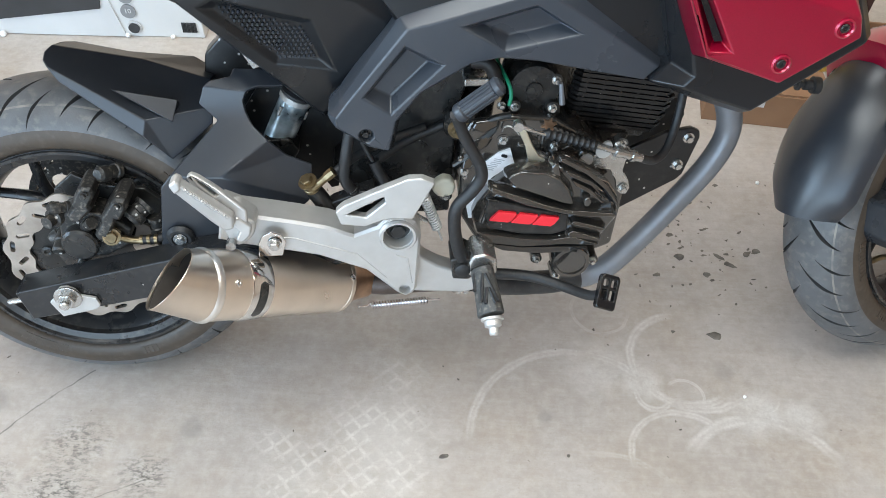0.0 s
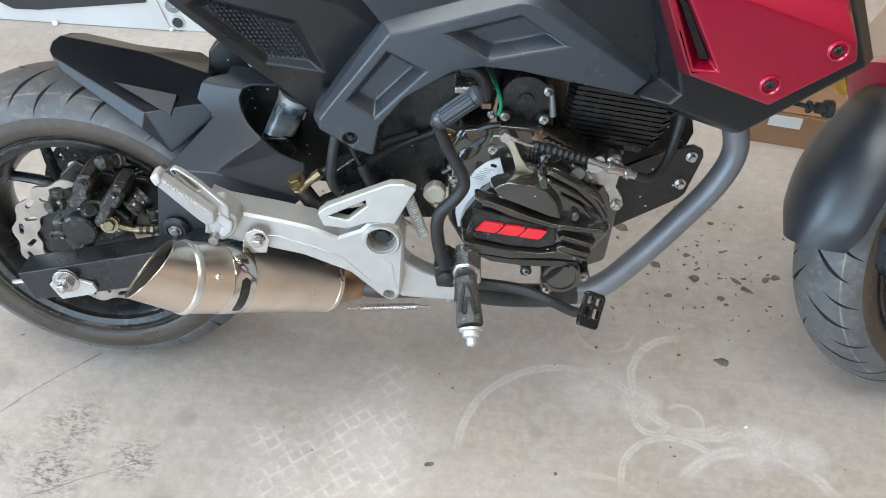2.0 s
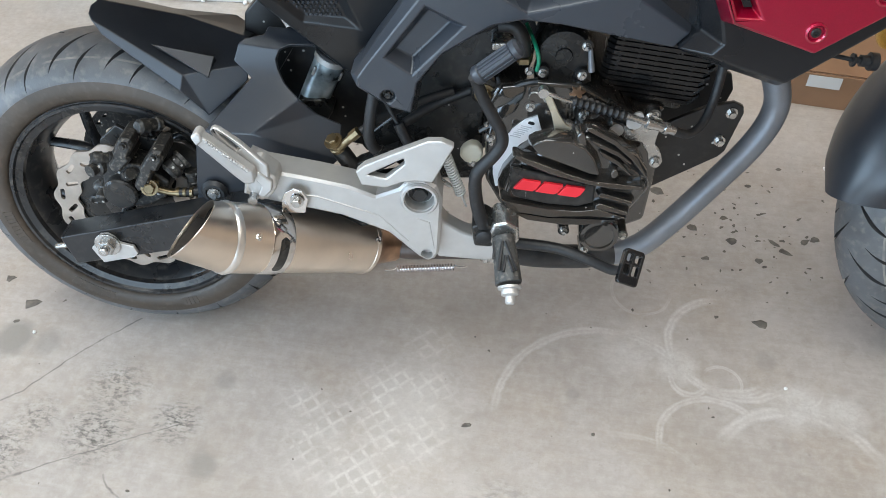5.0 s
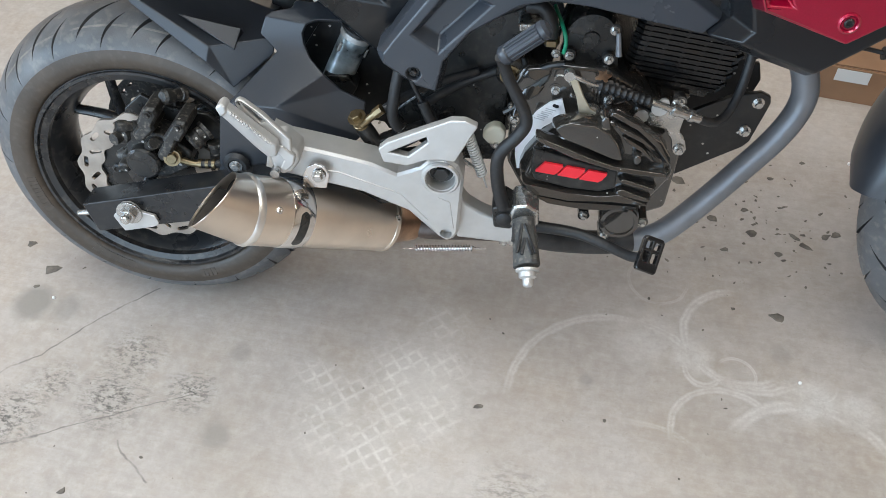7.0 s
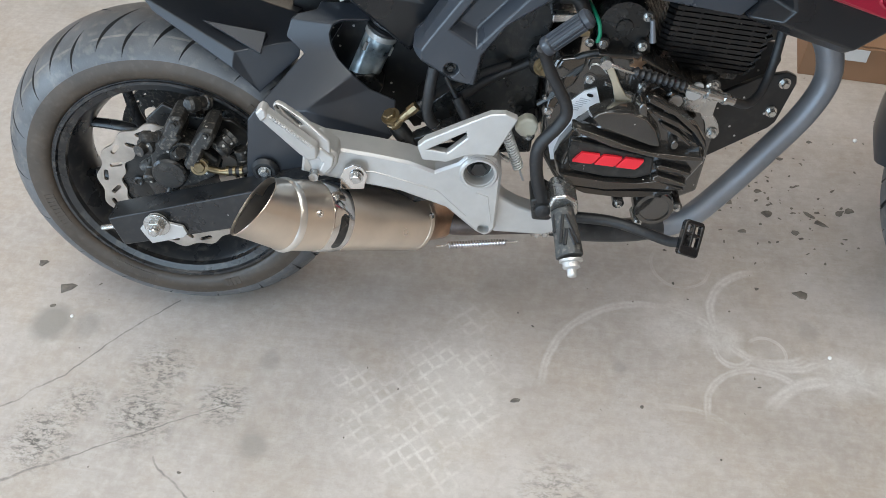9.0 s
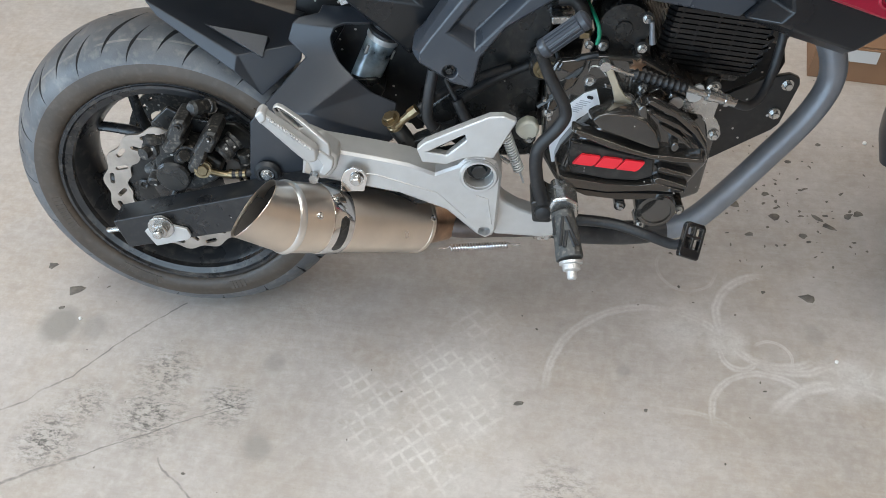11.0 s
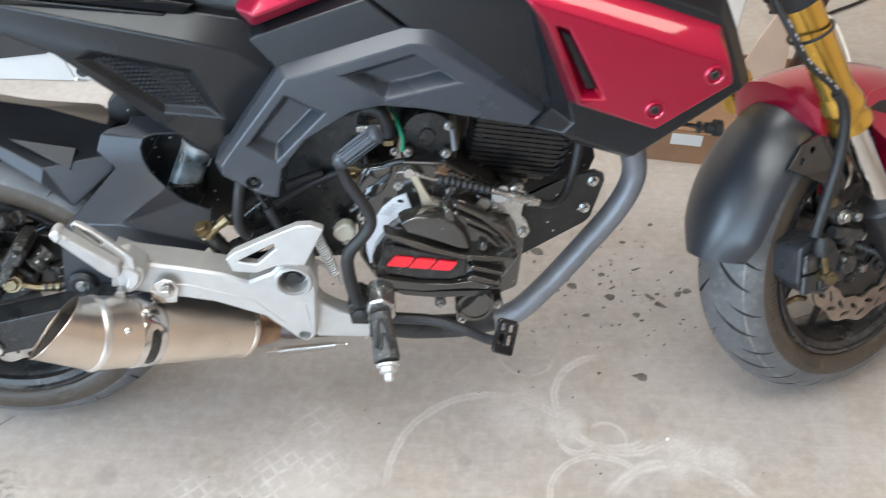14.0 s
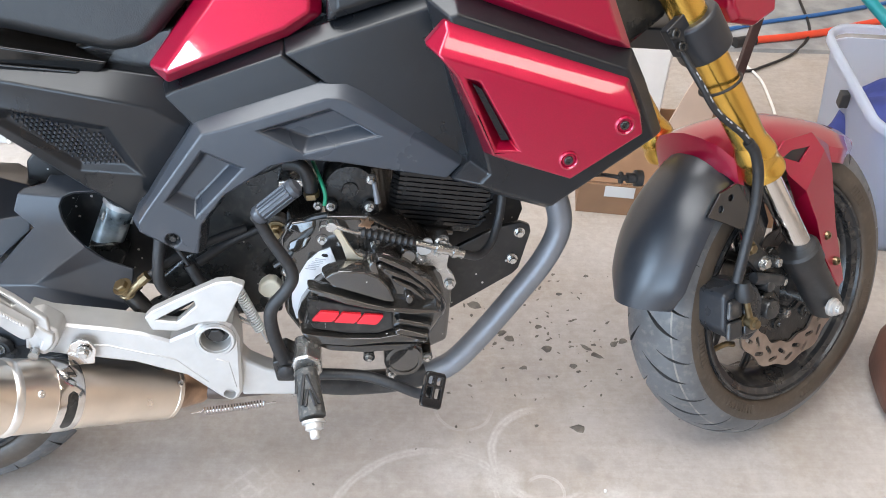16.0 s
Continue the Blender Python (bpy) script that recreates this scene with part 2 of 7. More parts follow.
def shell(bm, outline, face, edge, back, d):
    """A moulded panel: a raised face inset by d, chamfered down to its edge, and sides that run back."""
    fy = [f if callable(f) else (lambda x, z, v=f: v) for f in (face, edge, back)]
    rim = inset(outline, d)
    a = [bm.verts.new((x, fy[0](x, z), z)) for x, z in rim]
    b = [bm.verts.new((x, fy[1](x, z), z)) for x, z in outline]
    c = [bm.verts.new((x, fy[2](x, z), z)) for x, z in outline]
    bm.faces.new(a)
    ring_faces(bm, a, b)
    ring_faces(bm, b, c)
    bm.faces.new(c)
    return bm


def block(bm, lo, hi, m=None):
    v = [bm.verts.new((m or Matrix()) @ Vector((x, y, z))) for z in (lo[2], hi[2]) for x, y in ((lo[0], lo[1]), (hi[0], lo[1]), (hi[0], hi[1]), (lo[0], hi[1]))]
    ring_faces(bm, v[:4], v[4:])
    bm.faces.new(v[:4])
    bm.faces.new(v[4:])
    return bm


def hexbolt(bm, at, axis, r=0.006, h=0.005, washer=True):
    at, axis = Vector(at), Vector(axis).normalized()
    if washer:
        lathe(bm, [(r * 1.45, 0), (r * 1.45, h * 0.3)], at, axis, 16)
    lathe(bm, [(r, 0), (r, h), (r * 0.85, h * 1.15)], at, axis, 6)
    return bm


B = bmesh.new
RIGHT = (0, -1, 0)

# ---- the ground ----
def floor_material():
    m = bpy.data.materials.new("worn_concrete")
    m.use_nodes = True
    nt = m.node_tree
    N, K = nt.nodes.new, nt.links.new
    b = nt.nodes["Principled BSDF"]
    co = N("ShaderNodeTexCoord")

    def noise_of(scale, detail=6, rough=0.6):
        n = N("ShaderNodeTexNoise")
        n.inputs["Scale"].default_value, n.inputs["Detail"].default_value, n.inputs["Roughness"].default_value = scale, detail, rough
        K(co.outputs["Object"], n.inputs["Vector"])
        return n.outputs[0]

    def span(s, a, c, lo=0.0, hi=1.0):
        r = N("ShaderNodeMapRange")
        for i, v in enumerate((a, c, lo, hi)):
            r.inputs[i + 1].default_value = v
        K(s, r.inputs[0])
        return r.outputs[0]

    def blend(f, a, c):
        x = N("ShaderNodeMix")
        x.data_type = "RGBA"
        for s, i in ((f, 0), (a, 6), (c, 7)):
            if isinstance(s, tuple):
                x.inputs[i].default_value = s
            elif isinstance(s, float):
                x.inputs[i].default_value = s
            else:
                K(s, x.inputs[i])
        return x.outputs[2]
    col = blend(span(noise_of(2.2), 0.35, 0.68), (0.355, 0.308, 0.272, 1), (0.465, 0.415, 0.378, 1))
    col = blend(span(noise_of(7, 8, 0.65), 0.46, 0.72, 0, 0.6), col, (0.36, 0.285, 0.215, 1))
    col = blend(span(noise_of(60, 8, 0.7), 0.42, 0.72, 0, 0.3), col, (0.66, 0.62, 0.57, 1))
    col = blend(span(noise_of(34, 10, 0.8), 0.64, 0.72, 0, 0.6), col, (0.2, 0.175, 0.15, 1))
    col = blend(span(noise_of(13, 9, 0.72), 0.54, 0.76, 0, 0.45), col, (0.25, 0.205, 0.165, 1))
    col = blend(span(noise_of(4.1, 7, 0.6), 0.52, 0.74, 0, 0.60), col, (0.31, 0.255, 0.205, 1))
    brush = N("ShaderNodeMapping")
    brush.inputs["Scale"].default_value, brush.inputs["Rotation"].default_value = (9, 190, 1), (0, 0, radians(4))
    K(co.outputs["Object"], brush.inputs["Vector"])
    bn = N("ShaderNodeTexNoise")
    bn.inputs["Scale"].default_value, bn.inputs["Detail"].default_value, bn.inputs["Roughness"].default_value = 1.0, 8, 0.7
    K(brush.outputs[0], bn.inputs["Vector"])
    col = blend(span(bn.outputs[0], 0.50, 0.70, 0, 0.12), col, (0.60, 0.55, 0.505, 1))
    col = blend(span(bn.outputs[0], 0.46, 0.30, 0, 0.12), col, (0.25, 0.21, 0.18, 1))
    col = blend(span(noise_of(260, 6, 0.75), 0.60, 0.72, 0, 0.40), col, (0.20, 0.17, 0.145, 1))
    col = blend(span(noise_of(420, 5, 0.8), 0.58, 0.72, 0, 0.22), col, (0.64, 0.61, 0.57, 1))
    col = blend(span(noise_of(95, 9, 0.85), 0.58, 0.68, 0, 0.6), col, (0.22, 0.185, 0.155, 1))
    # marks of use, each with its own shape on the floor plan
    def vmath(op, a, c):
        v = N("ShaderNodeVectorMath")
        v.operation = op
        for s, k in ((a, 0), (c, 1)):
            if s is None:
                continue
            if isinstance(s, tuple):
                v.inputs[k].default_value = s
            else:
                K(s, v.inputs[k])
        return v

    def math_of(op, a, c=None):
        v = N("ShaderNodeMath")
        v.operation = op
        for s, k in ((a, 0), (c, 1)):
            if s is None:
                continue
            if isinstance(s, (int, float)):
                v.inputs[k].default_value = s
            else:
                K(s, v.inputs[k])
        return v.outputs[0]
    flat = vmath("MULTIPLY", co.outputs["Object"], (1, 1, 0)).outputs[0]
    wob = N("ShaderNodeTexNoise")
    wob.inputs["Scale"].default_value, wob.inputs["Detail"].default_value = 22, 5
    K(co.outputs["Object"], wob.inputs["Vector"])
    shift = vmath("MULTIPLY", vmath("SUBTRACT", wob.outputs["Color"], (0.5, 0.5, 0.5)).outputs[0], (0.022, 0.022, 0)).outputs[0]
    loose = vmath("ADD", flat, shift).outputs[0]
    fine = vmath("ADD", flat, vmath("MULTIPLY", shift, (0.36, 0.36, 0)).outputs[0]).outputs[0]
    worn = noise_of(26, 8, 0.7)
    breakup = math_of("MULTIPLY", span(worn, 0.38, 0.56, 0.40, 1.0), span(noise_of(170, 8, 0.8), 0.36, 0.56, 0.45, 1.0))

    def away(p, c):
        return vmath("LENGTH", vmath("SUBTRACT", p, (*c, 0)).outputs[0], None).outputs["Value"]

    def ring_mark(c, r, w, way, keep):
        """Part of a ring: the side of the centre that lies along way, from keep on."""
        d = math_of("ABSOLUTE", math_of("SUBTRACT", away(fine, c), r))
        s = vmath("DOT_PRODUCT", vmath("SUBTRACT", flat, (*c, 0)).outputs[0], (*way, 0)).outputs["Value"]
        return math_of("MULTIPLY", math_of("MULTIPLY", span(d, 0.26 * w, 0.66 * w, 1, 0), span(d, 0.05 * w, 0.34 * w, 0.55, 1.0)), span(s, keep - 0.01, keep + 0.02))

    def line_mark(a, c, w):
        ab = Vector((c[0] - a[0], c[1] - a[1], 0))
        rel = vmath("SUBTRACT", vmath("ADD", flat, vmath("MULTIPLY", shift, (0.75, 0.75, 0)).outputs[0]).outputs[0], (*a, 0)).outputs[0]
        t = span(vmath("DOT_PRODUCT", rel, tuple(ab / ab.length_squared)).outputs["Value"], 0, 1)
        v = N("ShaderNodeVectorMath")
        v.operation = "SCALE"
        v.inputs[0].default_value = ab
        K(t, v.inputs["Scale"])
        return span(vmath("LENGTH", vmath("SUBTRACT", rel, v.outputs[0]).outputs[0], None).outputs["Value"], 0.3 * w, w, 1, 0)

    def spot(c, r, soft=0.5):
        return span(away(loose, c), r * (1 - soft), r, 1, 0)

    def most(masks):
        out = masks[0]
        for k in masks[1:]:
            out = math_of("MAXIMUM", out, k)
        return out
    # pale rings left by round feet
    rings = most([ring_mark((0.233, 0.795), 0.154, 0.012, (-0.35, 0.94), 0.05), ring_mark((0.412, 0.949), 0.085, 0.013, (-0.93, -0.36), -0.02), ring_mark((0.429, 0.955), 0.098, 0.012, (0.0, -1.0), 0.06), ring_mark((0.388, 0.778), 0.073, 0.010, (-0.4, 0.92), 0.015),
                  ring_mark((0.507, 0.725), 0.121, 0.018, (0.0, 1.0), 0.065), ring_mark((0.404, 0.879), 0.029, 0.005, (0.7, 0.7), 0.0), ring_mark((0.357, 0.880), 0.026, 0.009, (-0.5, -0.86), -0.01), math_of("MULTIPLY", ring_mark((0.273, 0.645), 0.130, 0.008, (0.3, 0.95), 0.118), 0.6), math_of("MULTIPLY", ring_mark((0.283, 1.036), 0.047, 0.005, (-0.2, -0.98), -0.01), 0.5),
                  ring_mark((0.518, 0.885), 0.026, 0.010, (0.0, -1.0), 0.0), math_of("MULTIPLY", spot((0.34, 0.900), 0.040), 0.75), math_of("MULTIPLY", spot((0.51, 0.858), 0.050), 0.7), math_of("MULTIPLY", spot((0.27, 0.925), 0.06), 0.5), math_of("MULTIPLY", spot((0.57, 0.85), 0.04), 0.7)])
    col = blend(math_of("MULTIPLY", math_of("MULTIPLY", rings, breakup), 0.74), col, (0.68, 0.65, 0.615, 1))
    # pale print of a studded mat: diamond lattice inside two lobes
    turn_ = N("ShaderNodeMapping")
    turn_.inputs["Rotation"].default_value = (0, 0, radians(47))
    K(fine, turn_.inputs["Vector"])
    sep = N("ShaderNodeSeparateXYZ")
    K(turn_.outputs[0], sep.inputs[0])
    grid = most([span(math_of("PINGPONG", sep.outputs[k], 0.0096), 0.0012, 0.0036, 1, 0) for k in (0, 1)])
    lobes = most([spot((-0.055, 0.76), 0.115, 0.6), spot((-0.155, 0.70), 0.085, 0.7), spot((-0.08, 0.655), 0.085, 0.7), math_of("MULTIPLY", spot((-0.03, 0.88), 0.06, 0.8), 0.7), math_of("MULTIPLY", spot((-0.20, 0.75), 0.05, 0.8), 0.8)])
    lattice = math_of("MULTIPLY", math_of("MULTIPLY", grid, lobes), math_of("MULTIPLY", span(noise_of(15, 6, 0.6), 0.42, 0.58, 0.12, 1.0), span(noise_of(70, 8, 0.8), 0.40, 0.56, 0.15, 1.0)))
    col = blend(math_of("MULTIPLY", lobes, 0.16), col, (0.60, 0.56, 0.50, 1))
    col = blend(math_of("MULTIPLY", lattice, 0.56), col, (0.70, 0.66, 0.61, 1))
    # broad browner, darker patches under and beside the motorcycle, broken up by noise
    brown_patches = most([math_of("MULTIPLY", spot((0.06, 0.95), 0.20, 0.95), 0.8), math_of("MULTIPLY", spot((-0.15, 0.93), 0.15, 0.95), 0.6), math_of("MULTIPLY", spot((0.12, 0.70), 0.12, 0.95), 0.55), math_of("MULTIPLY", spot((-0.62, 0.90), 0.14, 0.95), 0.5), math_of("MULTIPLY", spot((0.06, 0.78), 0.10, 0.95), 0.7), math_of("MULTIPLY", spot((-0.28, 0.58), 0.16, 0.95), 0.35), math_of("MULTIPLY", spot((-0.10, 0.62), 0.09, 0.95), 0.45)])
    col = blend(math_of("MULTIPLY", math_of("MULTIPLY", brown_patches, span(noise_of(11, 8, 0.68), 0.34, 0.66)), 0.62), col, (0.27, 0.215, 0.17, 1))
    # cracks
    cracks = most([line_mark(p, q, 0.0019) for p, q in (((-0.80, 0.58), (-0.69, 0.659)), ((-0.69, 0.659), (-0.633, 0.710)), ((-0.633, 0.710), (-0.579, 0.788)), ((-0.579, 0.788), (-0.505, 0.866)), ((-0.451, 0.601), (-0.438, 0.582)), ((-0.438, 0.582), (-0.386, 0.550)))] + [line_mark((-0.80, 0.45), (-0.573, 0.584), 0.0030), line_mark((-0.573, 0.584), (-0.352, 0.701), 0.0014)])
    col = blend(math_of("MULTIPLY", math_of("MULTIPLY", cracks, span(worn, 0.38, 0.55, 0.25, 1.0)), 0.8), col, (0.15, 0.135, 0.12, 1))
    # round grey stains and black scuffs
    stains = most([spot((-0.697, 0.798), 0.040, 0.45), math_of("MULTIPLY", spot((-0.640, 0.80), 0.028), 0.6), math_of("MULTIPLY", spot((-0.314, 0.635), 0.026), 0.7), math_of("MULTIPLY", spot((-0.332, 0.775), 0.022), 0.5), math_of("MULTIPLY", spot((0.19, 0.83), 0.014), 0.5), math_of("MULTIPLY", spot((0.47, 0.93), 0.02), 0.4)])
    col = blend(math_of("MULTIPLY", stains, 0.8), col, (0.235, 0.215, 0.19, 1))
    streak = N("ShaderNodeMapping")
    streak.inputs["Scale"].default_value, streak.inputs["Rotation"].default_value = (46, 86, 1), (0, 0, 0)
    K(co.outputs["Object"], streak.inputs["Vector"])
    sn = N("ShaderNodeTexNoise")
    sn.inputs["Scale"].default_value, sn.inputs["Detail"].default_value, sn.inputs["Roughness"].default_value = 1.5, 10, 0.82
    K(streak.outputs[0], sn.inputs["Vector"])
    scuff = most([spot((-0.625, 0.605), 0.065, 0.8), spot((-0.490, 0.662), 0.070, 0.8), math_of("MULTIPLY", spot((-0.49, 0.735), 0.065, 0.9), 0.85), spot((-0.381, 0.695), 0.05, 0.8), math_of("MULTIPLY", spot((-0.59, 0.668), 0.05, 0.9), 0.8), math_of("MULTIPLY", spot((0.11, 0.62), 0.07, 0.9), 0.7)])
    col = blend(math_of("MULTIPLY", math_of("MULTIPLY", scuff, span(sn.outputs[0], 0.48, 0.57)), 0.96), col, (0.085, 0.076, 0.066, 1))
    # fine scratches all over
    col = blend(span(sn.outputs[0], 0.60, 0.72, 0, 0.16), col, (0.63, 0.60, 0.56, 1))
    K(col, b.inputs["Base Color"])
    K(span(noise_of(5), 0.3, 0.7, 0.42, 0.68), b.inputs["Roughness"])
    bp = N("ShaderNodeBump")
    bp.inputs["Strength"].default_value, bp.inputs["Distance"].default_value = 0.25, 0.002
    K(noise_of(120, 8, 0.7), bp.inputs["Height"])
    K(bp.outputs[0], b.inputs["Normal"])
    return m


CONCRETE = floor_material()
bm = B()
block(bm, (-2.8, -2.72, -0.025), (3.6, 2.85, 0.0))
tagged(part("floor", bm, CONCRETE), "worn grey concrete garage floor with stains and scuffs", "floor", kind="structure")

# ---- the motorcycle ----
bike = new("motorcycle")
bike.matrix_world = Matrix.Translation(BIKE_AT) @ pose(0, 0, 0, 0, 0, 7.4) @ pose(0, 0, 0, -9.9, 0, 0)
tagged(bike, "small red and black sport motorcycle leaning on its stand", "motorcycle")
HUB_R = Vector((0, 0, 0.238))
HUB_F = Vector((1.195, 0.011, 0.231))
RAKE, STEER = 31.0, 28.0
steer_axis = Vector((-math.sin(radians(RAKE)), 0, math.cos(radians(RAKE))))
FRONT = Matrix.Translation(HUB_F) @ Matrix.Rotation(radians(STEER), 4, steer_axis)
FORK = FRONT @ Matrix.Rotation(radians(-33.5), 4, "Y")


def tyre_mesh(name, radius, width, parent):
    """A street tyre: rounded crown with crisp slanted grooves cut into it, and smooth sidewalls down to the bead."""
    hw, pitch_n = width / 2, 18
    prof = []
    for k in range(57):
        a = radians(-78 + 156 * k / 56)
        prof.append((hw * math.sin(a), radius - 0.050 * (1 - math.cos(a)), abs(math.sin(a))))
    side = [(hw * 1.0, radius - 0.050), (hw * 1.004, radius - 0.054), (hw * 0.985, radius - 0.062), (hw * 0.95, radius - 0.066), (hw * 0.89, radius - 0.0695), (hw * 0.80, radius - 0.0705)]
    full = [(-y, r, 2) for y, r in reversed(side)] + prof + [(y, r, 2) for y, r in side]
    m = len(full)
    # columns round the tyre: eight that follow each groove's edges, and plain ones between the grooves
    cols = []
    for c in (0.0, 0.5):
        cols += [(c, o, 0.0) for o in (-1.3, -1.0, -0.75, -0.25, 0.25, 0.75, 1.0, 1.3)]
        cols += [(c, None, 0.09 + 0.32 * k / 5) for k in range(6)]
    grooves = {(0.0, True): (0.02, 0.86, 0.050), (0.5, True): (0.44, 0.975, 0.044), (0.5, False): (0.02, 0.86, 0.050), (0.0, False): (0.44, 0.975, 0.044)}
    vs, fs, mats = [], [], []
    for p in range(pitch_n):
        for c, o, u in cols:
            for y, r, q in full:
                lo, hi, wd = grooves[(c, y <= 0)]
                w = wd * max(0.0, min(1, (q - lo) / 0.40, (hi - q) / 0.34)) ** 0.8 if q < 2 else 0.0
                s_ = p + c + (max(w, 0.006) * o if o is not None else u)
                deep = 0.0055 * min(1, w / 0.022) if o is not None and abs(o) < 0.9 else 0.0
                lean = 1.0 * (min(q, 1) - 0.22 * min(q, 1) ** 2)
                th = 2 * math.pi * (s_ - lean) / pitch_n
                vs.append(((r - deep) * math.sin(th), y, (r - deep) * math.cos(th)))
    n = pitch_n * len(cols)
    for i in range(n):
        j, o, o2 = (i + 1) % n, cols[i % len(cols)][1], cols[(i + 1) % len(cols)][1]
        c = cols[i % len(cols)][0]
        for k in range(m - 1):
            fs.append((i * m + k, i * m + k + 1, j * m + k + 1, j * m + k))
            y, r, q = full[k]
            lo, hi, wd = grooves[(c, y <= 0)]
            cut_here = o is not None and o2 is not None and -1.1 < o < 0.9 and lo + 0.01 < q < hi - 0.01
            mats.append(1 if k < 6 or k > m - 9 else (2 if cut_here else 0))
    me = bpy.data.meshes.new(name)
    me.from_pydata(vs, [], fs)
    for mat in (RUBBER, SIDEWALL, GROOVE):
        me.materials.append(mat)
    for p in me.polygons:
        p.use_smooth = True
        p.material_index = mats[p.index]
    me.set_sharp_from_angle(angle=radians(40))
    ob = new(name, me)
    ob.parent = parent
    return ob


def wheel(name, parent, m, radius, width, label):
    root = new(name)
    root.parent = parent
    root.matrix_basis = m
    tagged(root, label)
    tyre_mesh("tyre", radius, width, root)
    hw, rr = width * 0.445, radius - 0.074
    bm = B()
    lathe(bm, [(rr, -hw), (rr + 0.004, -hw), (rr + 0.004, -hw + 0.004), (rr - 0.006, -hw + 0.008), (rr - 0.016, -hw + 0.03), (rr - 0.022, 0), (rr - 0.016, hw - 0.03),
               (rr - 0.006, hw - 0.008), (rr + 0.004, hw - 0.004), (rr + 0.004, hw), (rr, hw), (rr - 0.007, hw - 0.006), (rr - 0.014, hw - 0.012), (rr - 0.024, hw - 0.032), (rr - 0.03, 0),
               (rr - 0.024, -hw + 0.032), (rr - 0.014, -hw + 0.012), (rr - 0.007, -hw + 0.006), (rr, -hw)], axis=(0, 1, 0), seg=96, cap=False)
    part("rim", bm, RIM, root, smooth=True, sharp=50)
    bm = B()
    lathe(bm, [(rr + 0.003, hw - 0.002), (rr + 0.002, hw + 0.003), (rr - 0.002, hw + 0.003), (rr - 0.004, hw - 0.001), (rr - 0.013, hw - 0.004), (rr - 0.014, hw - 0.012)], axis=(0, -1, 0), seg=96, cap=False)
    part("rim_lip", bm, RIM, root, smooth=True, sharp=30)
    bm = B()
    lathe(bm, [(0.03, -0.05), (0.034, -0.045), (0.034, 0.045), (0.03, 0.05)], axis=(0, 1, 0), seg=32)
    part("hub", bm, RIM, root, smooth=True)
    for k in range(5):
        # each spoke is a stem that forks into two arms
        bm = B()
        a0 = 2 * math.pi * k / 5 - 0.716
        way = lambda a, r: Vector((r * math.sin(a), 0, r * math.cos(a)))
        tube(bm, [way(a0, 0.026), way(a0, 0.052), way(a0, 0.078)], (0.016, 0.012), seg=10, n=3, squash=0.8)
        for d in (-1, 1):
            tube(bm, [way(a0 + d * 0.03, 0.066), way(a0 + d * 0.13, 0.092), way(a0 + d * 0.235, 0.116), way(a0 + d * 0.33, rr - 0.020)], (0.0085, 0.0068), seg=10, n=3, squash=0.8)
        part("spoke", bm, RIM, root, smooth=True)
    # worn raised marks on the sidewall
    for a_mid, n_m in ((-1.75, 9), (-2.55, 10), (2.9, 4), (1.9, 9), (0.9, 6)):
        for k in range(n_m):
            bm = B()
            a = a_mid + (k - n_m / 2) * 0.036
            block(bm, (-0.0024 if k % 3 else -0.0034, -0.0009, -0.0065), (0.0024, 0.0007, 0.0065), Matrix.Rotation(a, 4, "Y") @ Matrix.Translation((0, -width / 2 * 0.992, radius - 0.0565)) @ Matrix.Rotation(radians(9), 4, "X"))
            part("sidewall_mark", bm, SIDEWALL, root)
    return root


rear_wheel = wheel("rear_wheel", bike, Matrix.Translation(HUB_R), 0.238, 0.128, "rear wheel with a dusty grooved street tyre and black rim")
front_wheel = wheel("front_wheel", bike, FRONT, 0.240, 0.116, "front wheel turned aside with a scuffed street tyre")


def fill_loops(bm, loops):
    """Fills one outer loop of verts, less the inner loops, with triangles."""
    edges = []
    for lp in loops:
        for i in range(len(lp)):
            e = bm.edges.get((lp[i], lp[(i + 1) % len(lp)])) or bm.edges.new((lp[i], lp[(i + 1) % len(lp)]))
            edges.append(e)
    bmesh.ops.triangle_fill(bm, use_beauty=True, use_dissolve=False, edges=edges)


def holed_shell(bm, outline, face, edge, back, d, holes=(), rim=None):
    """A moulded panel whose face has recesses: each hole is (rim outline, floor outline, depth)."""
    rim = rim or inset(outline, d)
    a = [bm.verts.new((x, face, z)) for x, z in rim]
    b = [bm.verts.new((p[0], p[2] if len(p) > 2 else edge, p[1])) for p in outline]
    c = [bm.verts.new((p[0], back, p[1])) for p in outline]
    ring_faces(bm, a, b)
    ring_faces(bm, b, c)
    bm.faces.new(c)
    loops = [a]
    for rim_h, floor_h, depth in holes:
        h = [bm.verts.new((x, face, z)) for x, z in rim_h]
        f = [bm.verts.new((x, face + depth, z)) for x, z in floor_h]
        ring_faces(bm, h, f)
        bm.faces.new(f)
        loops.append(h)
    fill_loops(bm, loops)
    return bm


def plate(bm, outer, holes, y0, y1):
    """A plate in the x-z plane with holes right through it."""
    rows = []
    for y in (y0, y1):
        loops = [[bm.verts.new((x, y, z)) for x, z in lp] for lp in (outer, *holes)]
        fill_loops(bm, loops)
        rows.append(loops)
    for p, q in zip(*rows):
        ring_faces(bm, p, q)
    return bm


def circle(x, z, r, n=24, r2=None, wave=0):
    return [(x + (r + (r2 or 0) * math.cos(wave * a)) * math.cos(a), z + (r + (r2 or 0) * math.cos(wave * a)) * math.sin(a)) for a in [2 * math.pi * i / n for i in range(n)]]


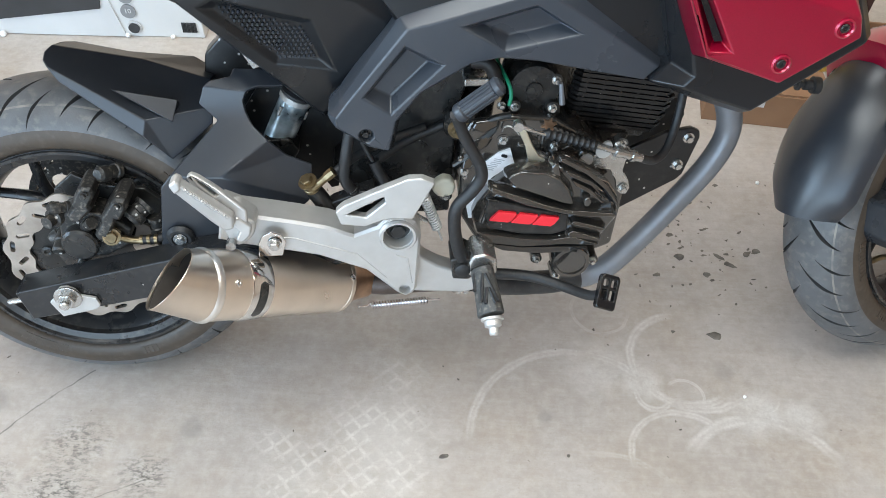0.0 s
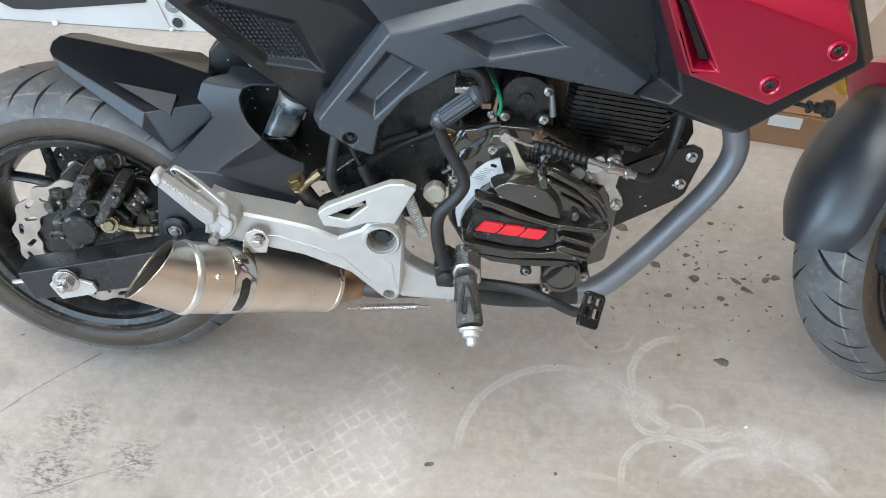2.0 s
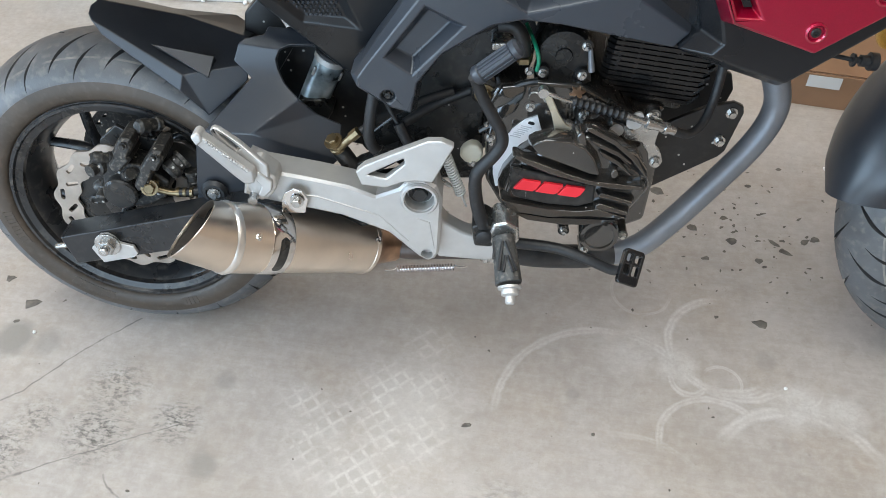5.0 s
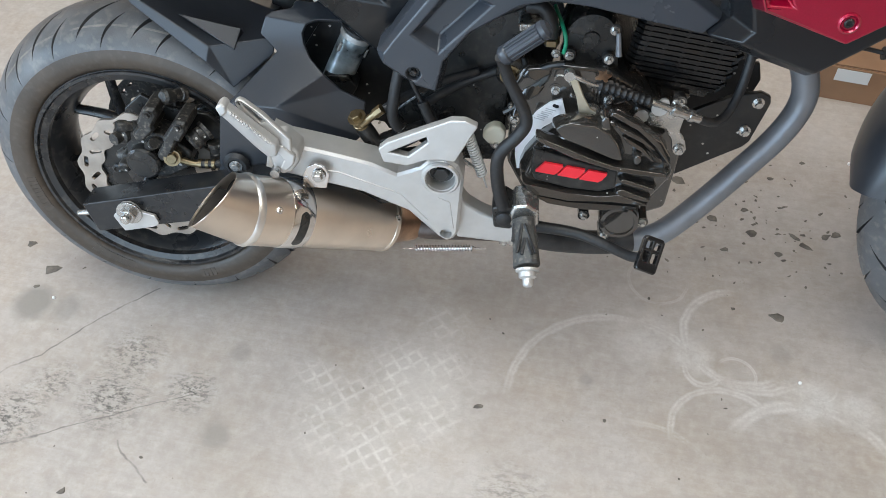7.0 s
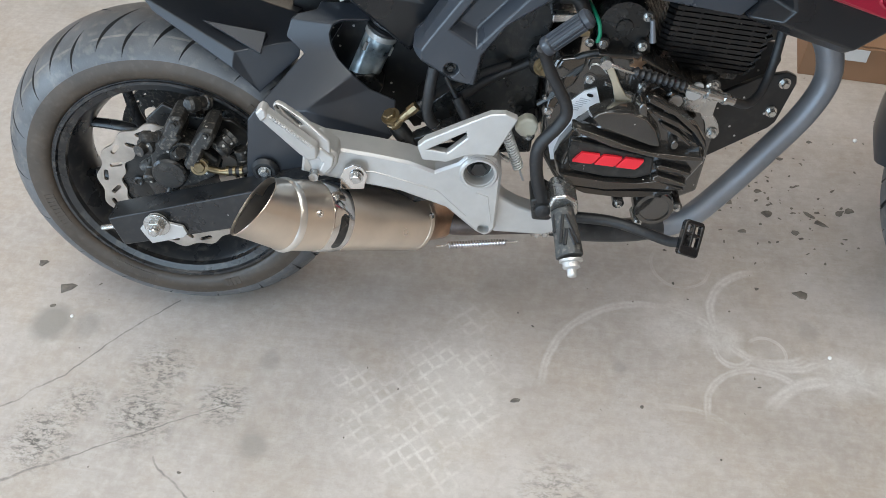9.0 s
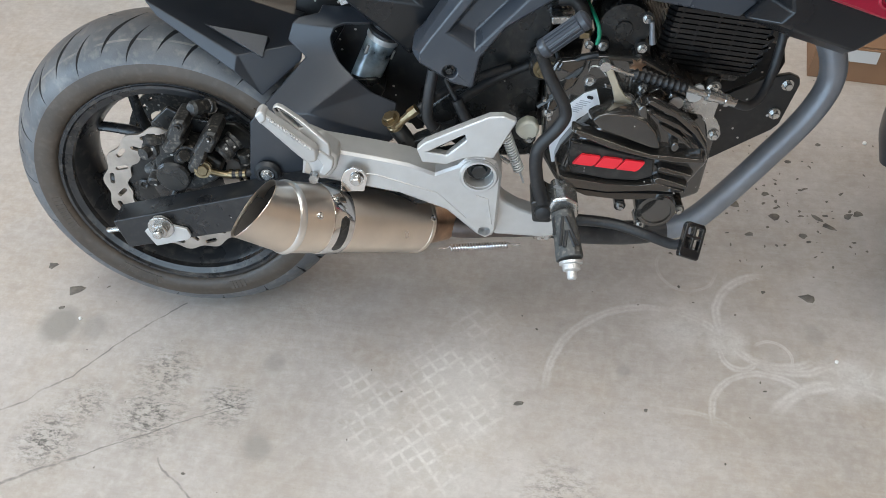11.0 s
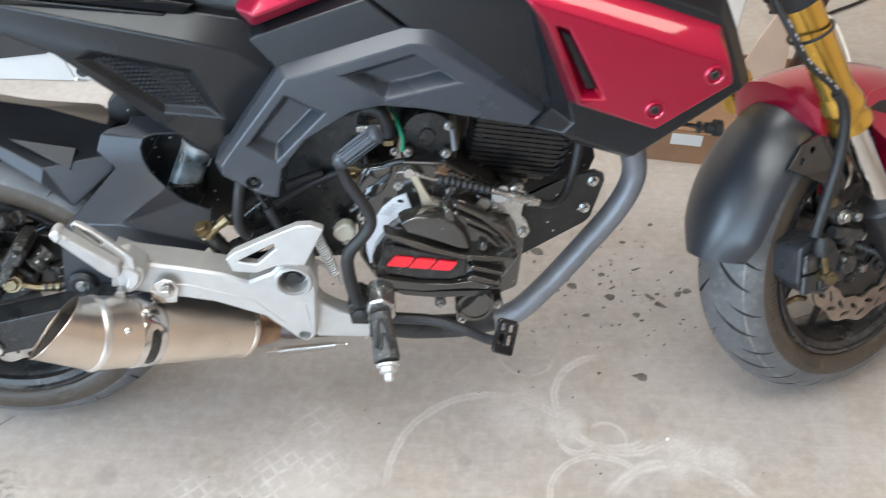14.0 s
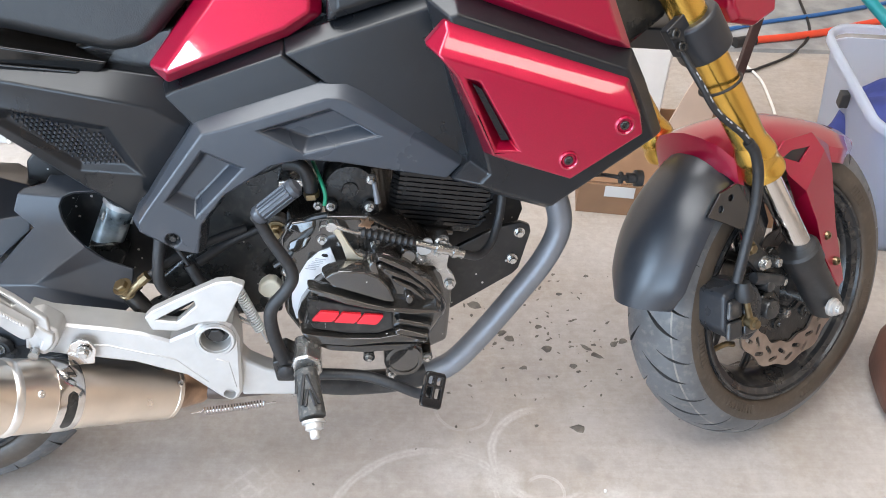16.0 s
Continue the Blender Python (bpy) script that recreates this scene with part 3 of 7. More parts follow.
def slot(x, z, length, width, turn, n=5):
    """A round-ended slot outline about a centre."""
    out = []
    for s in (1, -1):
        for k in range(n):
            a = -math.pi / 2 + math.pi * k / (n - 1)
            px, pz = s * (length / 2 + width / 2 * math.cos(a)), s * width / 2 * math.sin(a)
            out.append((x + px * math.cos(turn) - pz * math.sin(turn), z + px * math.sin(turn) + pz * math.cos(turn)))
    return out


def mesh_part(name, verts, faces, mat, parent, label="", bevel=0.0, thick=0.0, smooth=False, sharp=35):
    bm = B()
    v = [bm.verts.new(p) for p in verts]
    for f in faces:
        bm.faces.new([v[i] for i in f])
    ob = part(name, bm, mat, parent, label, smooth=smooth, sharp=sharp)
    if thick:
        so = ob.modifiers.new("solid", "SOLIDIFY")
        so.thickness, so.offset = thick, -1
    if bevel:
        for p in ob.data.polygons:
            p.use_smooth = True
        ob.data.set_sharp_from_angle(angle=radians(24))
        bv = ob.modifiers.new("bevel", "BEVEL")
        bv.width, bv.segments, bv.limit_method, bv.angle_limit, bv.harden_normals = bevel, 2, "ANGLE", radians(18), True
    return ob


def bolt(at, axis=RIGHT, r=0.006, h=0.006, mat=None, parent=None):
    bm = B()
    hexbolt(bm, at, axis, r * 0.72, h)
    return part("bolt", bm, mat or ZINC, parent or bike)


def coil(bm, a, b, r, wire, turns, per=10, tail=0.0):
    """A coil spring between two points."""
    a, b = Vector(a), Vector(b)
    m = basis_of(b - a)
    n = turns * per
    pts = [a.lerp(b, k / n) + m @ Vector((r * math.cos(2 * math.pi * k / per), r * math.sin(2 * math.pi * k / per), 0)) for k in range(n + 1)]
    if tail:
        d = (b - a).normalized() * tail
        pts = [a - d, a - d * 0.3] + pts + [b + d * 0.3, b + d]
    tube(bm, pts, wire, seg=6, n=1)
    return bm


MUDDY = material("mud_spotted_black", (0.010, 0.010, 0.0105), 0.35, vary=0.3, scale=20, bump=0.15, bump_scale=200, dust=0.05, specks=0.34)
# --- body covers ---
# solid dark filler behind the covers, added so no light shows through
bm = B()
slab(bm, [(0.20, 0.64), (0.36, 0.53), (0.46, 0.57), (0.56, 0.61), (0.70, 0.56), (0.80, 0.53), (0.88, 0.60), (0.86, 0.70), (0.60, 0.72), (0.30, 0.67)], -0.105, 0.105)
slab(bm, [(0.36, 0.46), (0.40, 0.41), (0.34, 0.36), (0.41, 0.30), (0.49, 0.30), (0.50, 0.45), (0.54, 0.57), (0.42, 0.53)], -0.075, 0.075)
part("frame", bm, CASTBLACK, bike, "solid black core standing in for the frame", bevel=0.004)
bm = B()
plate(bm, [(0.215, 0.330), (0.215, 0.400), (0.250, 0.450), (0.300, 0.560), (0.530, 0.580), (0.560, 0.480), (0.540, 0.310), (0.420, 0.290)], [[(0.350, 0.328), (0.375, 0.337), (0.374, 0.311), (0.366, 0.305), (0.353, 0.312)], [(0.326, 0.310), (0.345, 0.314), (0.343, 0.300), (0.333, 0.298)]], -0.004, 0.004)
part("frame_plate", bm, MUDDY, bike, "black frame plate spotted with dried mud")

ARCH = [(0.350, 0.495), (0.364, 0.509), (0.433, 0.604), (0.458, 0.612), (0.563, 0.641), (0.592, 0.640), (0.610, 0.630), (0.718, 0.546), (0.697, 0.524), (0.639, 0.538), (0.578, 0.552), (0.540, 0.557), (0.509, 0.551), (0.457, 0.520), (0.430, 0.487), (0.421, 0.447), (0.394, 0.455), (0.352, 0.487)]
RIDGE = [(0.360, 0.497), (0.371, 0.512), (0.441, 0.597), (0.463, 0.601), (0.570, 0.629), (0.589, 0.627), (0.604, 0.618), (0.709, 0.546), (0.694, 0.531), (0.639, 0.543), (0.578, 0.557), (0.537, 0.562), (0.506, 0.556), (0.453, 0.524), (0.425, 0.490), (0.416, 0.453), (0.394, 0.4595), (0.359, 0.485)]
bm = B()
holed_shell(bm, ARCH, -0.166, -0.150, -0.11, 0.009, [
    ([(0.497, 0.597), (0.573, 0.618), (0.623, 0.585), (0.542, 0.569)], [(0.518, 0.594), (0.577, 0.610), (0.603, 0.592), (0.548, 0.581)], 0.017),
    ([(0.438, 0.578), (0.478, 0.556), (0.420, 0.499), (0.391, 0.520)], [(0.440, 0.568), (0.463, 0.554), (0.421, 0.513), (0.402, 0.524)], 0.017),
    (circle(0.392, 0.4735, 0.0078, 20), circle(0.392, 0.4735, 0.0072, 20), 0.010)], RIDGE)
lower_cover = part("lower_side_cover", bm, GREYPLASTIC, bike, "faceted charcoal plastic side cover", bevel=0.0022)
bm = B()
hexbolt(bm, (0.391, -0.157, 0.472), RIGHT, 0.0045, 0.004)
part("bolt", bm, CASTBLACK, lower_cover)

# rear side cover with its textured inset
bm = B()
holed_shell(bm, [(0.06, 0.715, -0.122), (0.345, 0.656, -0.120), (0.402, 0.645, -0.122), (0.438, 0.608, -0.132), (0.428, 0.588), (0.353, 0.490), (0.290, 0.545), (0.206, 0.618), (0.10, 0.67)], -0.141, -0.131, -0.06, 0.007, [
    ([(0.228, 0.616), (0.245, 0.624), (0.344, 0.602), (0.368, 0.549), (0.302, 0.558)], [(0.242, 0.612), (0.250, 0.617), (0.332, 0.597), (0.350, 0.560), (0.303, 0.565)], 0.008)],
    [(0.07, 0.700), (0.334, 0.632), (0.392, 0.617), (0.421, 0.596), (0.419, 0.588), (0.352, 0.499), (0.292, 0.550), (0.209, 0.622), (0.11, 0.672)])


def tuck(bm, crease=0.622, k=0.42):
    """Leans the lower part of a side cover inwards below its crease."""
    for v in bm.verts:
        d = max(0.0, k * (crease - v.co.z))
        if v.co.y < -0.07:
            v.co += Vector((-0.22 * d, d, -0.76 * d))
    return bm


rear_cover = part("rear_side_cover", tuck(bm), PLASTIC, bike, "black plastic side cover with a dimpled inset", bevel=0.0025)
bm = B()
for i in range(22):
    for j in range(14):
        x, z = 0.245 + i * 0.0052 + (j % 2) * 0.0026, 0.563 + j * 0.0042
        if 0.617 - 0.30 * max(0, x - 0.252) < z or z > 0.618 - 0.22 * (x - 0.25) or z < 0.612 - 0.85 * (x - 0.248) or x > 0.333 + (0.597 - z) * 0.42:
            continue
        lathe(bm, [(0.0019, 0), (0.0010, 0.0016)], (x, -0.1339, z), RIGHT, 6)
part("textured_inset", tuck(bm), GREYPLASTIC, rear_cover)

bm = B()
holed_shell(bm, [(0.404, 0.640, -0.132), (0.412, 0.646, -0.132), (0.530, 0.682, -0.132), (0.5655, 0.6415), (0.575, 0.6325), (0.447, 0.598), (0.430, 0.594)], -0.150, -0.143, -0.09, 0.004, [],
            [(0.408, 0.634), (0.412, 0.636), (0.5288, 0.671), (0.5640, 0.6402), (0.570, 0.6345), (0.447, 0.603), (0.433, 0.600)])
part("middle_side_cover", bm, PLASTIC, bike, bevel=0.0025)
bm = B()
holed_shell(bm, [(0.5305, 0.682, -0.132), (0.573, 0.697, -0.132), (0.678, 0.726, -0.140), (0.74, 0.735), (0.74, 0.54), (0.710, 0.536), (0.598, 0.624), (0.577, 0.632), (0.5672, 0.6415)], -0.1515, -0.144, -0.09, 0.005, [],
            [(0.5316, 0.672), (0.572, 0.684), (0.676, 0.714), (0.735, 0.728), (0.735, 0.545), (0.712, 0.541), (0.600, 0.629), (0.578, 0.6350), (0.5682, 0.6422)])
part("front_side_cover", bm, PLASTIC, bike, bevel=0.0025)
bm = B()
shell(bm, [(0.672, 0.730), (0.700, 0.738), (0.884, 0.672), (0.902, 0.638), (0.929, 0.577), (0.807, 0.489), (0.746, 0.511), (0.697, 0.532), (0.718, 0.555)], -0.200, -0.172, -0.10, 0.016)
shroud = part("shroud", bm, PLASTIC, bike, "matte black front shroud", bevel=0.003)

# red panel on the shroud: a sloping upper band over a flat face with a slot
bm = B()
V = lambda x, y, z: bm.verts.new((x, y, z))
low = [V(0.679, -0.222, 0.689), V(0.697, -0.222, 0.667), V(0.735, -0.222, 0.582), V(0.817, -0.222, 0.551), V(0.888, -0.222, 0.598), V(0.883, -0.222, 0.618)]
top = [V(0.690, -0.207, 0.708), V(0.870, -0.207, 0.646)]
out = [V(*p) for p in ((0.688, -0.200, 0.716), (0.668, -0.200, 0.694), (0.689, -0.200, 0.671), (0.729, -0.200, 0.575), (0.819, -0.200, 0.542), (0.897, -0.200, 0.596), (0.889, -0.200, 0.620), (0.874, -0.200, 0.651))]
bk = [V(v.co.x, -0.19, v.co.z) for v in out]
sl = [V(x, -0.222, z) for x, z in ((0.705, 0.666), (0.719, 0.662), (0.761, 0.586), (0.737, 0.588))]
sf = [V(x, -0.206, z) for x, z in ((0.713, 0.657), (0.722, 0.651), (0.753, 0.593), (0.744, 0.593))]
ring_faces(bm, sl, sf)
bm.faces.new(sf)
fill_loops(bm, [low, sl])
for f in ((low[0], low[5], top[1], top[0]), (out[0], top[0], top[1], out[7]), (out[7], top[1], low[5], out[6]), (out[6], low[5], low[4], out[5]), (out[5], low[4], low[3], out[4]),
          (out[4], low[3], low[2], out[3]), (out[3], low[2], low[1], out[2]), (out[2], low[1], low[0], out[1]), (out[1], low[0], top[0], out[0])):
    bm.faces.new(f)
ring_faces(bm, out, bk)
red_panel = part("shroud_panel", bm, RED, bike, "glossy metallic red panel with a slot", bevel=0.0022)
bm = B()
slab(bm, [(0.7135, 0.656), (0.7225, 0.650), (0.7525, 0.594), (0.7445, 0.594)], -0.2105, -0.205)
part("slot_insert", bm, PLASTIC, red_panel)
for x, z in ((0.813, 0.573), (0.868, 0.609)):
    bm = B()
    lathe(bm, [(0.0105, -0.003), (0.0105, 0.0015), (0.0085, 0.0028), (0.0068, 0.001), (0.0062, -0.001)], (x, -0.222, z), RIGHT, 28)
    cup = part("fastener_cup", bm, RED, red_panel, smooth=True)
    bm = B()
    lathe(bm, [(0.0048, 0), (0.0048, 0.0026), (0.0036, 0.0036), (0.0022, 0.0034), (0.002, 0.0018)], (x, -0.2205, z), RIGHT, 20)
    part("fastener", bm, CASTBLACK, cup, smooth=True)

# tank and upper red panels
bm = B()
shell(bm, [(0.396, 0.664), (0.455, 0.730), (0.49, 0.77), (0.60, 0.77), (0.573, 0.724), (0.572, 0.703), (0.538, 0.685), (0.414, 0.647)], lambda x, z: -0.168 + (z - 0.65) * 0.46, lambda x, z: -0.150 + (z - 0.65) * 0.46, -0.06, 0.013)
part("tank_panel", bm, RED, bike, "glossy metallic red tank side panel", bevel=0.004)
bm = B()
slab(bm, [(0.45, 0.70), (0.48, 0.765), (0.55, 0.81), (0.66, 0.825), (0.72, 0.78), (0.74, 0.72), (0.60, 0.69)], -0.12, 0.12)
part("tank", bm, PLASTIC, bike, bevel=0.03)
bm = B()
shell(bm, [(0.690, 0.748), (0.74, 0.80), (0.84, 0.77), (0.863, 0.716), (0.883, 0.671), (0.852, 0.678), (0.722, 0.728)], -0.190, -0.176, -0.10, 0.010)
part("upper_panel", bm, RED, bike, "glossy metallic red upper panel", bevel=0.003)
bm = B()
shell(bm, [(0.576, 0.700), (0.580, 0.760), (0.70, 0.79), (0.69, 0.745), (0.668, 0.727)], -0.150, -0.142, -0.10, 0.010)
part("tank_trim", bm, PLASTIC, bike, bevel=0.003)
bm = B()
slab(bm, [(-0.12, 0.80), (0.02, 0.735), (0.16, 0.712), (0.26, 0.696), (0.361, 0.668), (0.398, 0.676), (0.442, 0.722), (0.47, 0.765), (0.36, 0.775), (0.20, 0.79), (0.0, 0.83)], -0.128, 0.128)
part("seat", bm, SEATVINYL, bike, "black vinyl seat", bevel=0.022)
bm = B()
shell(bm, [(0.02, 0.735), (0.16, 0.712), (0.255, 0.690), (0.354, 0.664), (0.334, 0.640), (0.25, 0.650), (0.10, 0.682)], lambda x, z: -0.150 + (0.70 - z) * 0.55, lambda x, z: -0.148 + (0.70 - z) * 0.55, -0.08, 0.002)
part("tail_panel", bm, TAILBLACK, bike, "gloss black tail panel", bevel=0.002)
bm = B()
shell(bm, [(0.06, 0.706), (0.17, 0.684), (0.255, 0.668), (0.325, 0.655), (0.318, 0.648), (0.25, 0.660), (0.16, 0.674)], lambda x, z: -0.1535 + (0.70 - z) * 0.55, lambda x, z: -0.1520 + (0.70 - z) * 0.55, -0.10, 0.0015)
part("tail_trim", bm, TAILBLACK, bike, bevel=0.002)

# --- rear fender and swingarm ---
TOPS = [(0.026, -0.056, 0.517), (0.020, -0.046, 0.521), (0.020, -0.034, 0.526), (0.023, -0.018, 0.526), (0.029, 0.000, 0.522), (0.036, 0.020, 0.513), (0.092, 0.04, 0.488), (0.172, 0.042, 0.478), (0.202, 0.036, 0.458), (0.196, 0.0, 0.466), (0.204, -0.046, 0.452), (0.127, -0.071, 0.450),
        (0.036, -0.062, 0.500), (0.122, -0.078, 0.431), (0.147, -0.068, 0.391), (0.202, -0.056, 0.434), (0.120, 0.0, 0.496)]
mesh_part("rear_fender", TOPS, [(0, 1, 2, 3, 16, 11), (3, 4, 5, 6, 16), (6, 7, 8, 9, 16), (16, 9, 10, 11), (0, 11, 13, 12), (11, 14, 13), (11, 10, 15, 14)], FENDER, bike, "matte black rear fender", thick=0.004, bevel=0.003)
mesh_part("fender_wedge", [(0.092, -0.060, 0.487), (0.165, -0.052, 0.466), (0.158, -0.070, 0.446), (0.165, -0.045, 0.455), (0.155, -0.062, 0.440)], [(0, 1, 2), (0, 2, 4), (0, 3, 1), (1, 3, 4, 2)], FENDER, bike, bevel=0.001)
mesh_part("inner_fender", [(0.147, -0.098, 0.387), (0.210, -0.066, 0.444), (0.189, -0.056, 0.462), (0.197, -0.050, 0.482), (0.204, -0.045, 0.486), (0.229, -0.042, 0.490), (0.234, -0.036, 0.498), (0.259, -0.030, 0.492), (0.300, -0.030, 0.486), (0.291, -0.045, 0.476), (0.261, -0.050, 0.479), (0.248, -0.054, 0.475), (0.243, -0.058, 0.465), (0.245, -0.064, 0.453), (0.252, -0.072, 0.439), (0.270, -0.086, 0.425), (0.290, -0.084, 0.403), (0.320, -0.086, 0.389), (0.210, -0.112, 0.391), (0.315, -0.108, 0.351), (0.231, -0.106, 0.271), (0.118, -0.106, 0.282), (0.134, -0.101, 0.372)],
          [(2, 3, 11, 12), (2, 12, 13, 1), (3, 4, 5, 10, 11), (5, 6, 7, 8, 9, 10), (1, 13, 14), (1, 14, 15), (1, 15, 18, 0), (18, 15, 16), (18, 16, 17, 19), (18, 19, 20), (18, 20, 21, 22, 0)], FENDER, bike, "black moulded inner fender over the swingarm", thick=0.006, bevel=0.002)
bm = B()
hexbolt(bm, (0.146, -0.112, 0.301), RIGHT, 0.006, 0.005)
part("bolt", bm, ZINC, bike)
bm = B()
lathe(bm, [(0.017, 0), (0.018, 0.003), (0.014, 0.008), (0.0105, 0.008), (0.010, 0.004)], (0.146, -0.106, 0.301), RIGHT, 28)
part("grommet", bm, HOSE, bike, smooth=True)

bm = B()
slab(bm, [(0.246, 0.522), (0.258, 0.522), (0.270, 0.502), (0.258, 0.498)], -0.044, -0.040)
part("fender_stay", bm, ZINC, bike, "bright steel fender stay", bevel=0.001)

SWING = material("chipped_black_paint", (0.015, 0.0155, 0.017), 0.28, vary=0.25, scale=25, bump=0.05, bump_scale=300, dust=0.06, specks=0.07)
ARM = [(-0.066, 0.249), (0.16, 0.297), (0.42, 0.345), (0.42, 0.285), (0.11, 0.233), (-0.056, 0.203)]
for y0, y1 in ((-0.142, -0.104), (0.104, 0.142)):
    bm = B()
    slab(bm, ARM, y0, y1)
    part("swingarm", bm, SWING, bike, "black steel swingarm", bevel=0.0022)
bm = B()
cyl(bm, (0.003, -0.15, 0.245), (0.003, 0.15, 0.245), 0.008)
part("axle", bm, ZINC, bike, smooth=True)
bm = B()
plate(bm, [(-0.024, 0.236), (-0.016, 0.243), (-0.013, 0.252), (-0.006, 0.259), (0.004, 0.260), (0.012, 0.254), (0.016, 0.245), (0.025, 0.242), (0.034, 0.239), (0.037, 0.227), (0.031, 0.221), (-0.014, 0.211), (-0.019, 0.222)], [], -0.148, -0.143)
part("axle_plate", bm, SATIN, bike, bevel=0.001)
bm = B()
hexbolt(bm, (0.001, -0.148, 0.244), RIGHT, 0.012, 0.010)
lathe(bm, [(0.0065, 0), (0.0065, 0.018), (0.005, 0.020)], (0.001, -0.148, 0.244), RIGHT, 16)
part("axle_nut", bm, ZINC, bike, bevel=0.0006)
bm = B()
hexbolt(bm, (-0.062, -0.122, 0.222), (-1, 0, -0.15), 0.0075, 0.007)
lathe(bm, [(0.004, 0), (0.004, 0.026), (0.003, 0.028)], (-0.062, -0.122, 0.222), (-1, 0, -0.15), 12)
part("chain_adjuster", bm, ZINC, bike)

# rear brake disc, caliper, sprocket and chain
def brake_disc(parent, r, y, waves, slots, tilt=0.7, mat=ROTOR):
    bm = B()
    holes = [circle(0, 0, r * 0.66, 120, r * 0.022, waves)[::-1]]
    for k in range(slots):
        a = 2 * math.pi * k / slots
        rr = r * (0.78 + 0.10 * (k % 2))
        holes.append(slot(rr * math.cos(a), rr * math.sin(a), 0.0125, 0.0062, a + tilt + 0.9 * (k % 2)))
    plate(bm, circle(0, 0, r - 0.003, 180, 0.003, waves), holes, y - 0.002, y + 0.002)
    disc = part("brake_disc", bm, mat, parent, "wavy slotted steel brake disc")
    bm = B()
    plate(bm, circle(0, 0, r * 0.70, 60, 0.002, 10), [circle(0, 0, 0.030, 32)], y + 0.003, y + 0.008)
    part("carrier", bm, CASTBLACK, disc, bevel=0.001)
    for k in range(5):
        a = 2 * math.pi * k / 5 + 0.4
        bm = B()
        lathe(bm, [(0.008, 0), (0.008, 0.003), (0.005, 0.004), (0.003, 0.002)], (0.05 * math.cos(a), y + 0.003, 0.05 * math.sin(a)), RIGHT, 14)
        part("bolt", bm, CASTBLACK, disc)
    return disc


brake_disc(rear_wheel, 0.106, -0.060, 15, 24)
caliper = new("brake_caliper")
caliper.parent = bike
tagged(caliper, "dusty black two-piston rear brake caliper")
for arm, y0 in (([(0.037, 0.379), (0.043, 0.385), (0.056, 0.383), (0.057, 0.372), (0.047, 0.357), (0.049, 0.351), (0.030, 0.333), (0.019, 0.334), (0.016, 0.344), (0.027, 0.356), (0.026, 0.362)], -0.114),
                ([(0.076, 0.365), (0.082, 0.370), (0.094, 0.367), (0.093, 0.354), (0.080, 0.336), (0.076, 0.338), (0.062, 0.312), (0.048, 0.305), (0.044, 0.316), (0.058, 0.336), (0.057, 0.341)], -0.119)):
    bm = B()
    shell(bm, arm, y0, y0 + 0.005, -0.07, 0.003)
    part("bridge", bm, GREASE, caliper, bevel=0.0015)
for a, b_, r in (((-0.004, -0.100, 0.348), (0.012, -0.088, 0.340), 0.0085), ((0.032, -0.105, 0.322), (0.044, -0.112, 0.332), 0.0075), ((0.088, -0.095, 0.325), (0.104, -0.080, 0.335), 0.014), ((0.060, -0.085, 0.385), (0.075, -0.060, 0.375), 0.010),
                 ((-0.022, -0.085, 0.290), (-0.004, -0.075, 0.300), 0.009), ((0.112, -0.085, 0.292), (0.112, -0.085, 0.318), 0.009)):
    bm = B()
    d = Vector(b_) - Vector(a)
    lathe(bm, [(r * 0.7, -0.004), (r, 0), (r, d.length * 0.4), (r * 0.82, d.length * 0.45), (r * 0.82, d.length * 0.75), (r, d.length * 0.8), (r, d.length)], a, d, 14)
    part("boot", bm, GREASE, caliper, smooth=True)
bm = B()
lathe(bm, [(0.062, 0), (0.060, 0.010), (0.045, 0.016), (0.030, 0.017)], (0.02, -0.046, 0.250), RIGHT, 40)
part("hub_cover", bm, RIM, caliper, smooth=True)
bm = B()
slab(bm, [(0.00, 0.335), (0.022, 0.345), (0.060, 0.332), (0.085, 0.310), (0.075, 0.285), (0.045, 0.268), (0.012, 0.270), (-0.008, 0.290)], -0.100, -0.062)
part("body", bm, GREASE, caliper, bevel=0.004)
bm = B()
lathe(bm, [(0.023, 0), (0.023, 0.016), (0.020, 0.019), (0.010, 0.0195)], (0.022, -0.098, 0.300), RIGHT, 32)
part("piston_cap", bm, CASTBLACK, caliper, smooth=True)
bm = B()
lathe(bm, [(0.012, 0), (0.012, 0.018), (0.008, 0.020), (0.008, 0.030), (0.004, 0.030)], (0.001, -0.085, 0.332), (-0.35, -0.9, 0.1), 18)
lathe(bm, [(0.010, 0), (0.010, 0.012), (0.0085, 0.014), (0.0085, 0.026), (0.006, 0.029)], (-0.006, -0.085, 0.296), (-0.1, -0.95, -0.25), 18)
part("guide_pin", bm, GREASE, caliper, smooth=True)
for x, z, y in ((0.046, 0.376, -0.116), (0.084, 0.362, -0.121), (-0.002, 0.262, -0.075)):
    bolt((x, y, z), r=0.0055, h=0.004, mat=GREASE, parent=caliper)
bm = B()
slab(bm, [(-0.012, 0.350), (0.015, 0.372), (0.040, 0.355), (0.10, 0.345), (0.12, 0.325), (0.105, 0.290), (0.06, 0.290), (-0.02, 0.325)], -0.060, -0.052)
part("bracket", bm, CASTBLACK, caliper, bevel=0.002)
bm = B()
lathe(bm, [(0.0105, 0), (0.0105, 0.004), (0.009, 0.0045), (0.009, 0.012), (0.0105, 0.0125), (0.0105, 0.017)], (0.060, -0.100, 0.306), (0.25, -0.9, 0.35), 20)
hexbolt(bm, (0.064, -0.1155, 0.312), (0.25, -0.9, 0.35), 0.0075, 0.008)
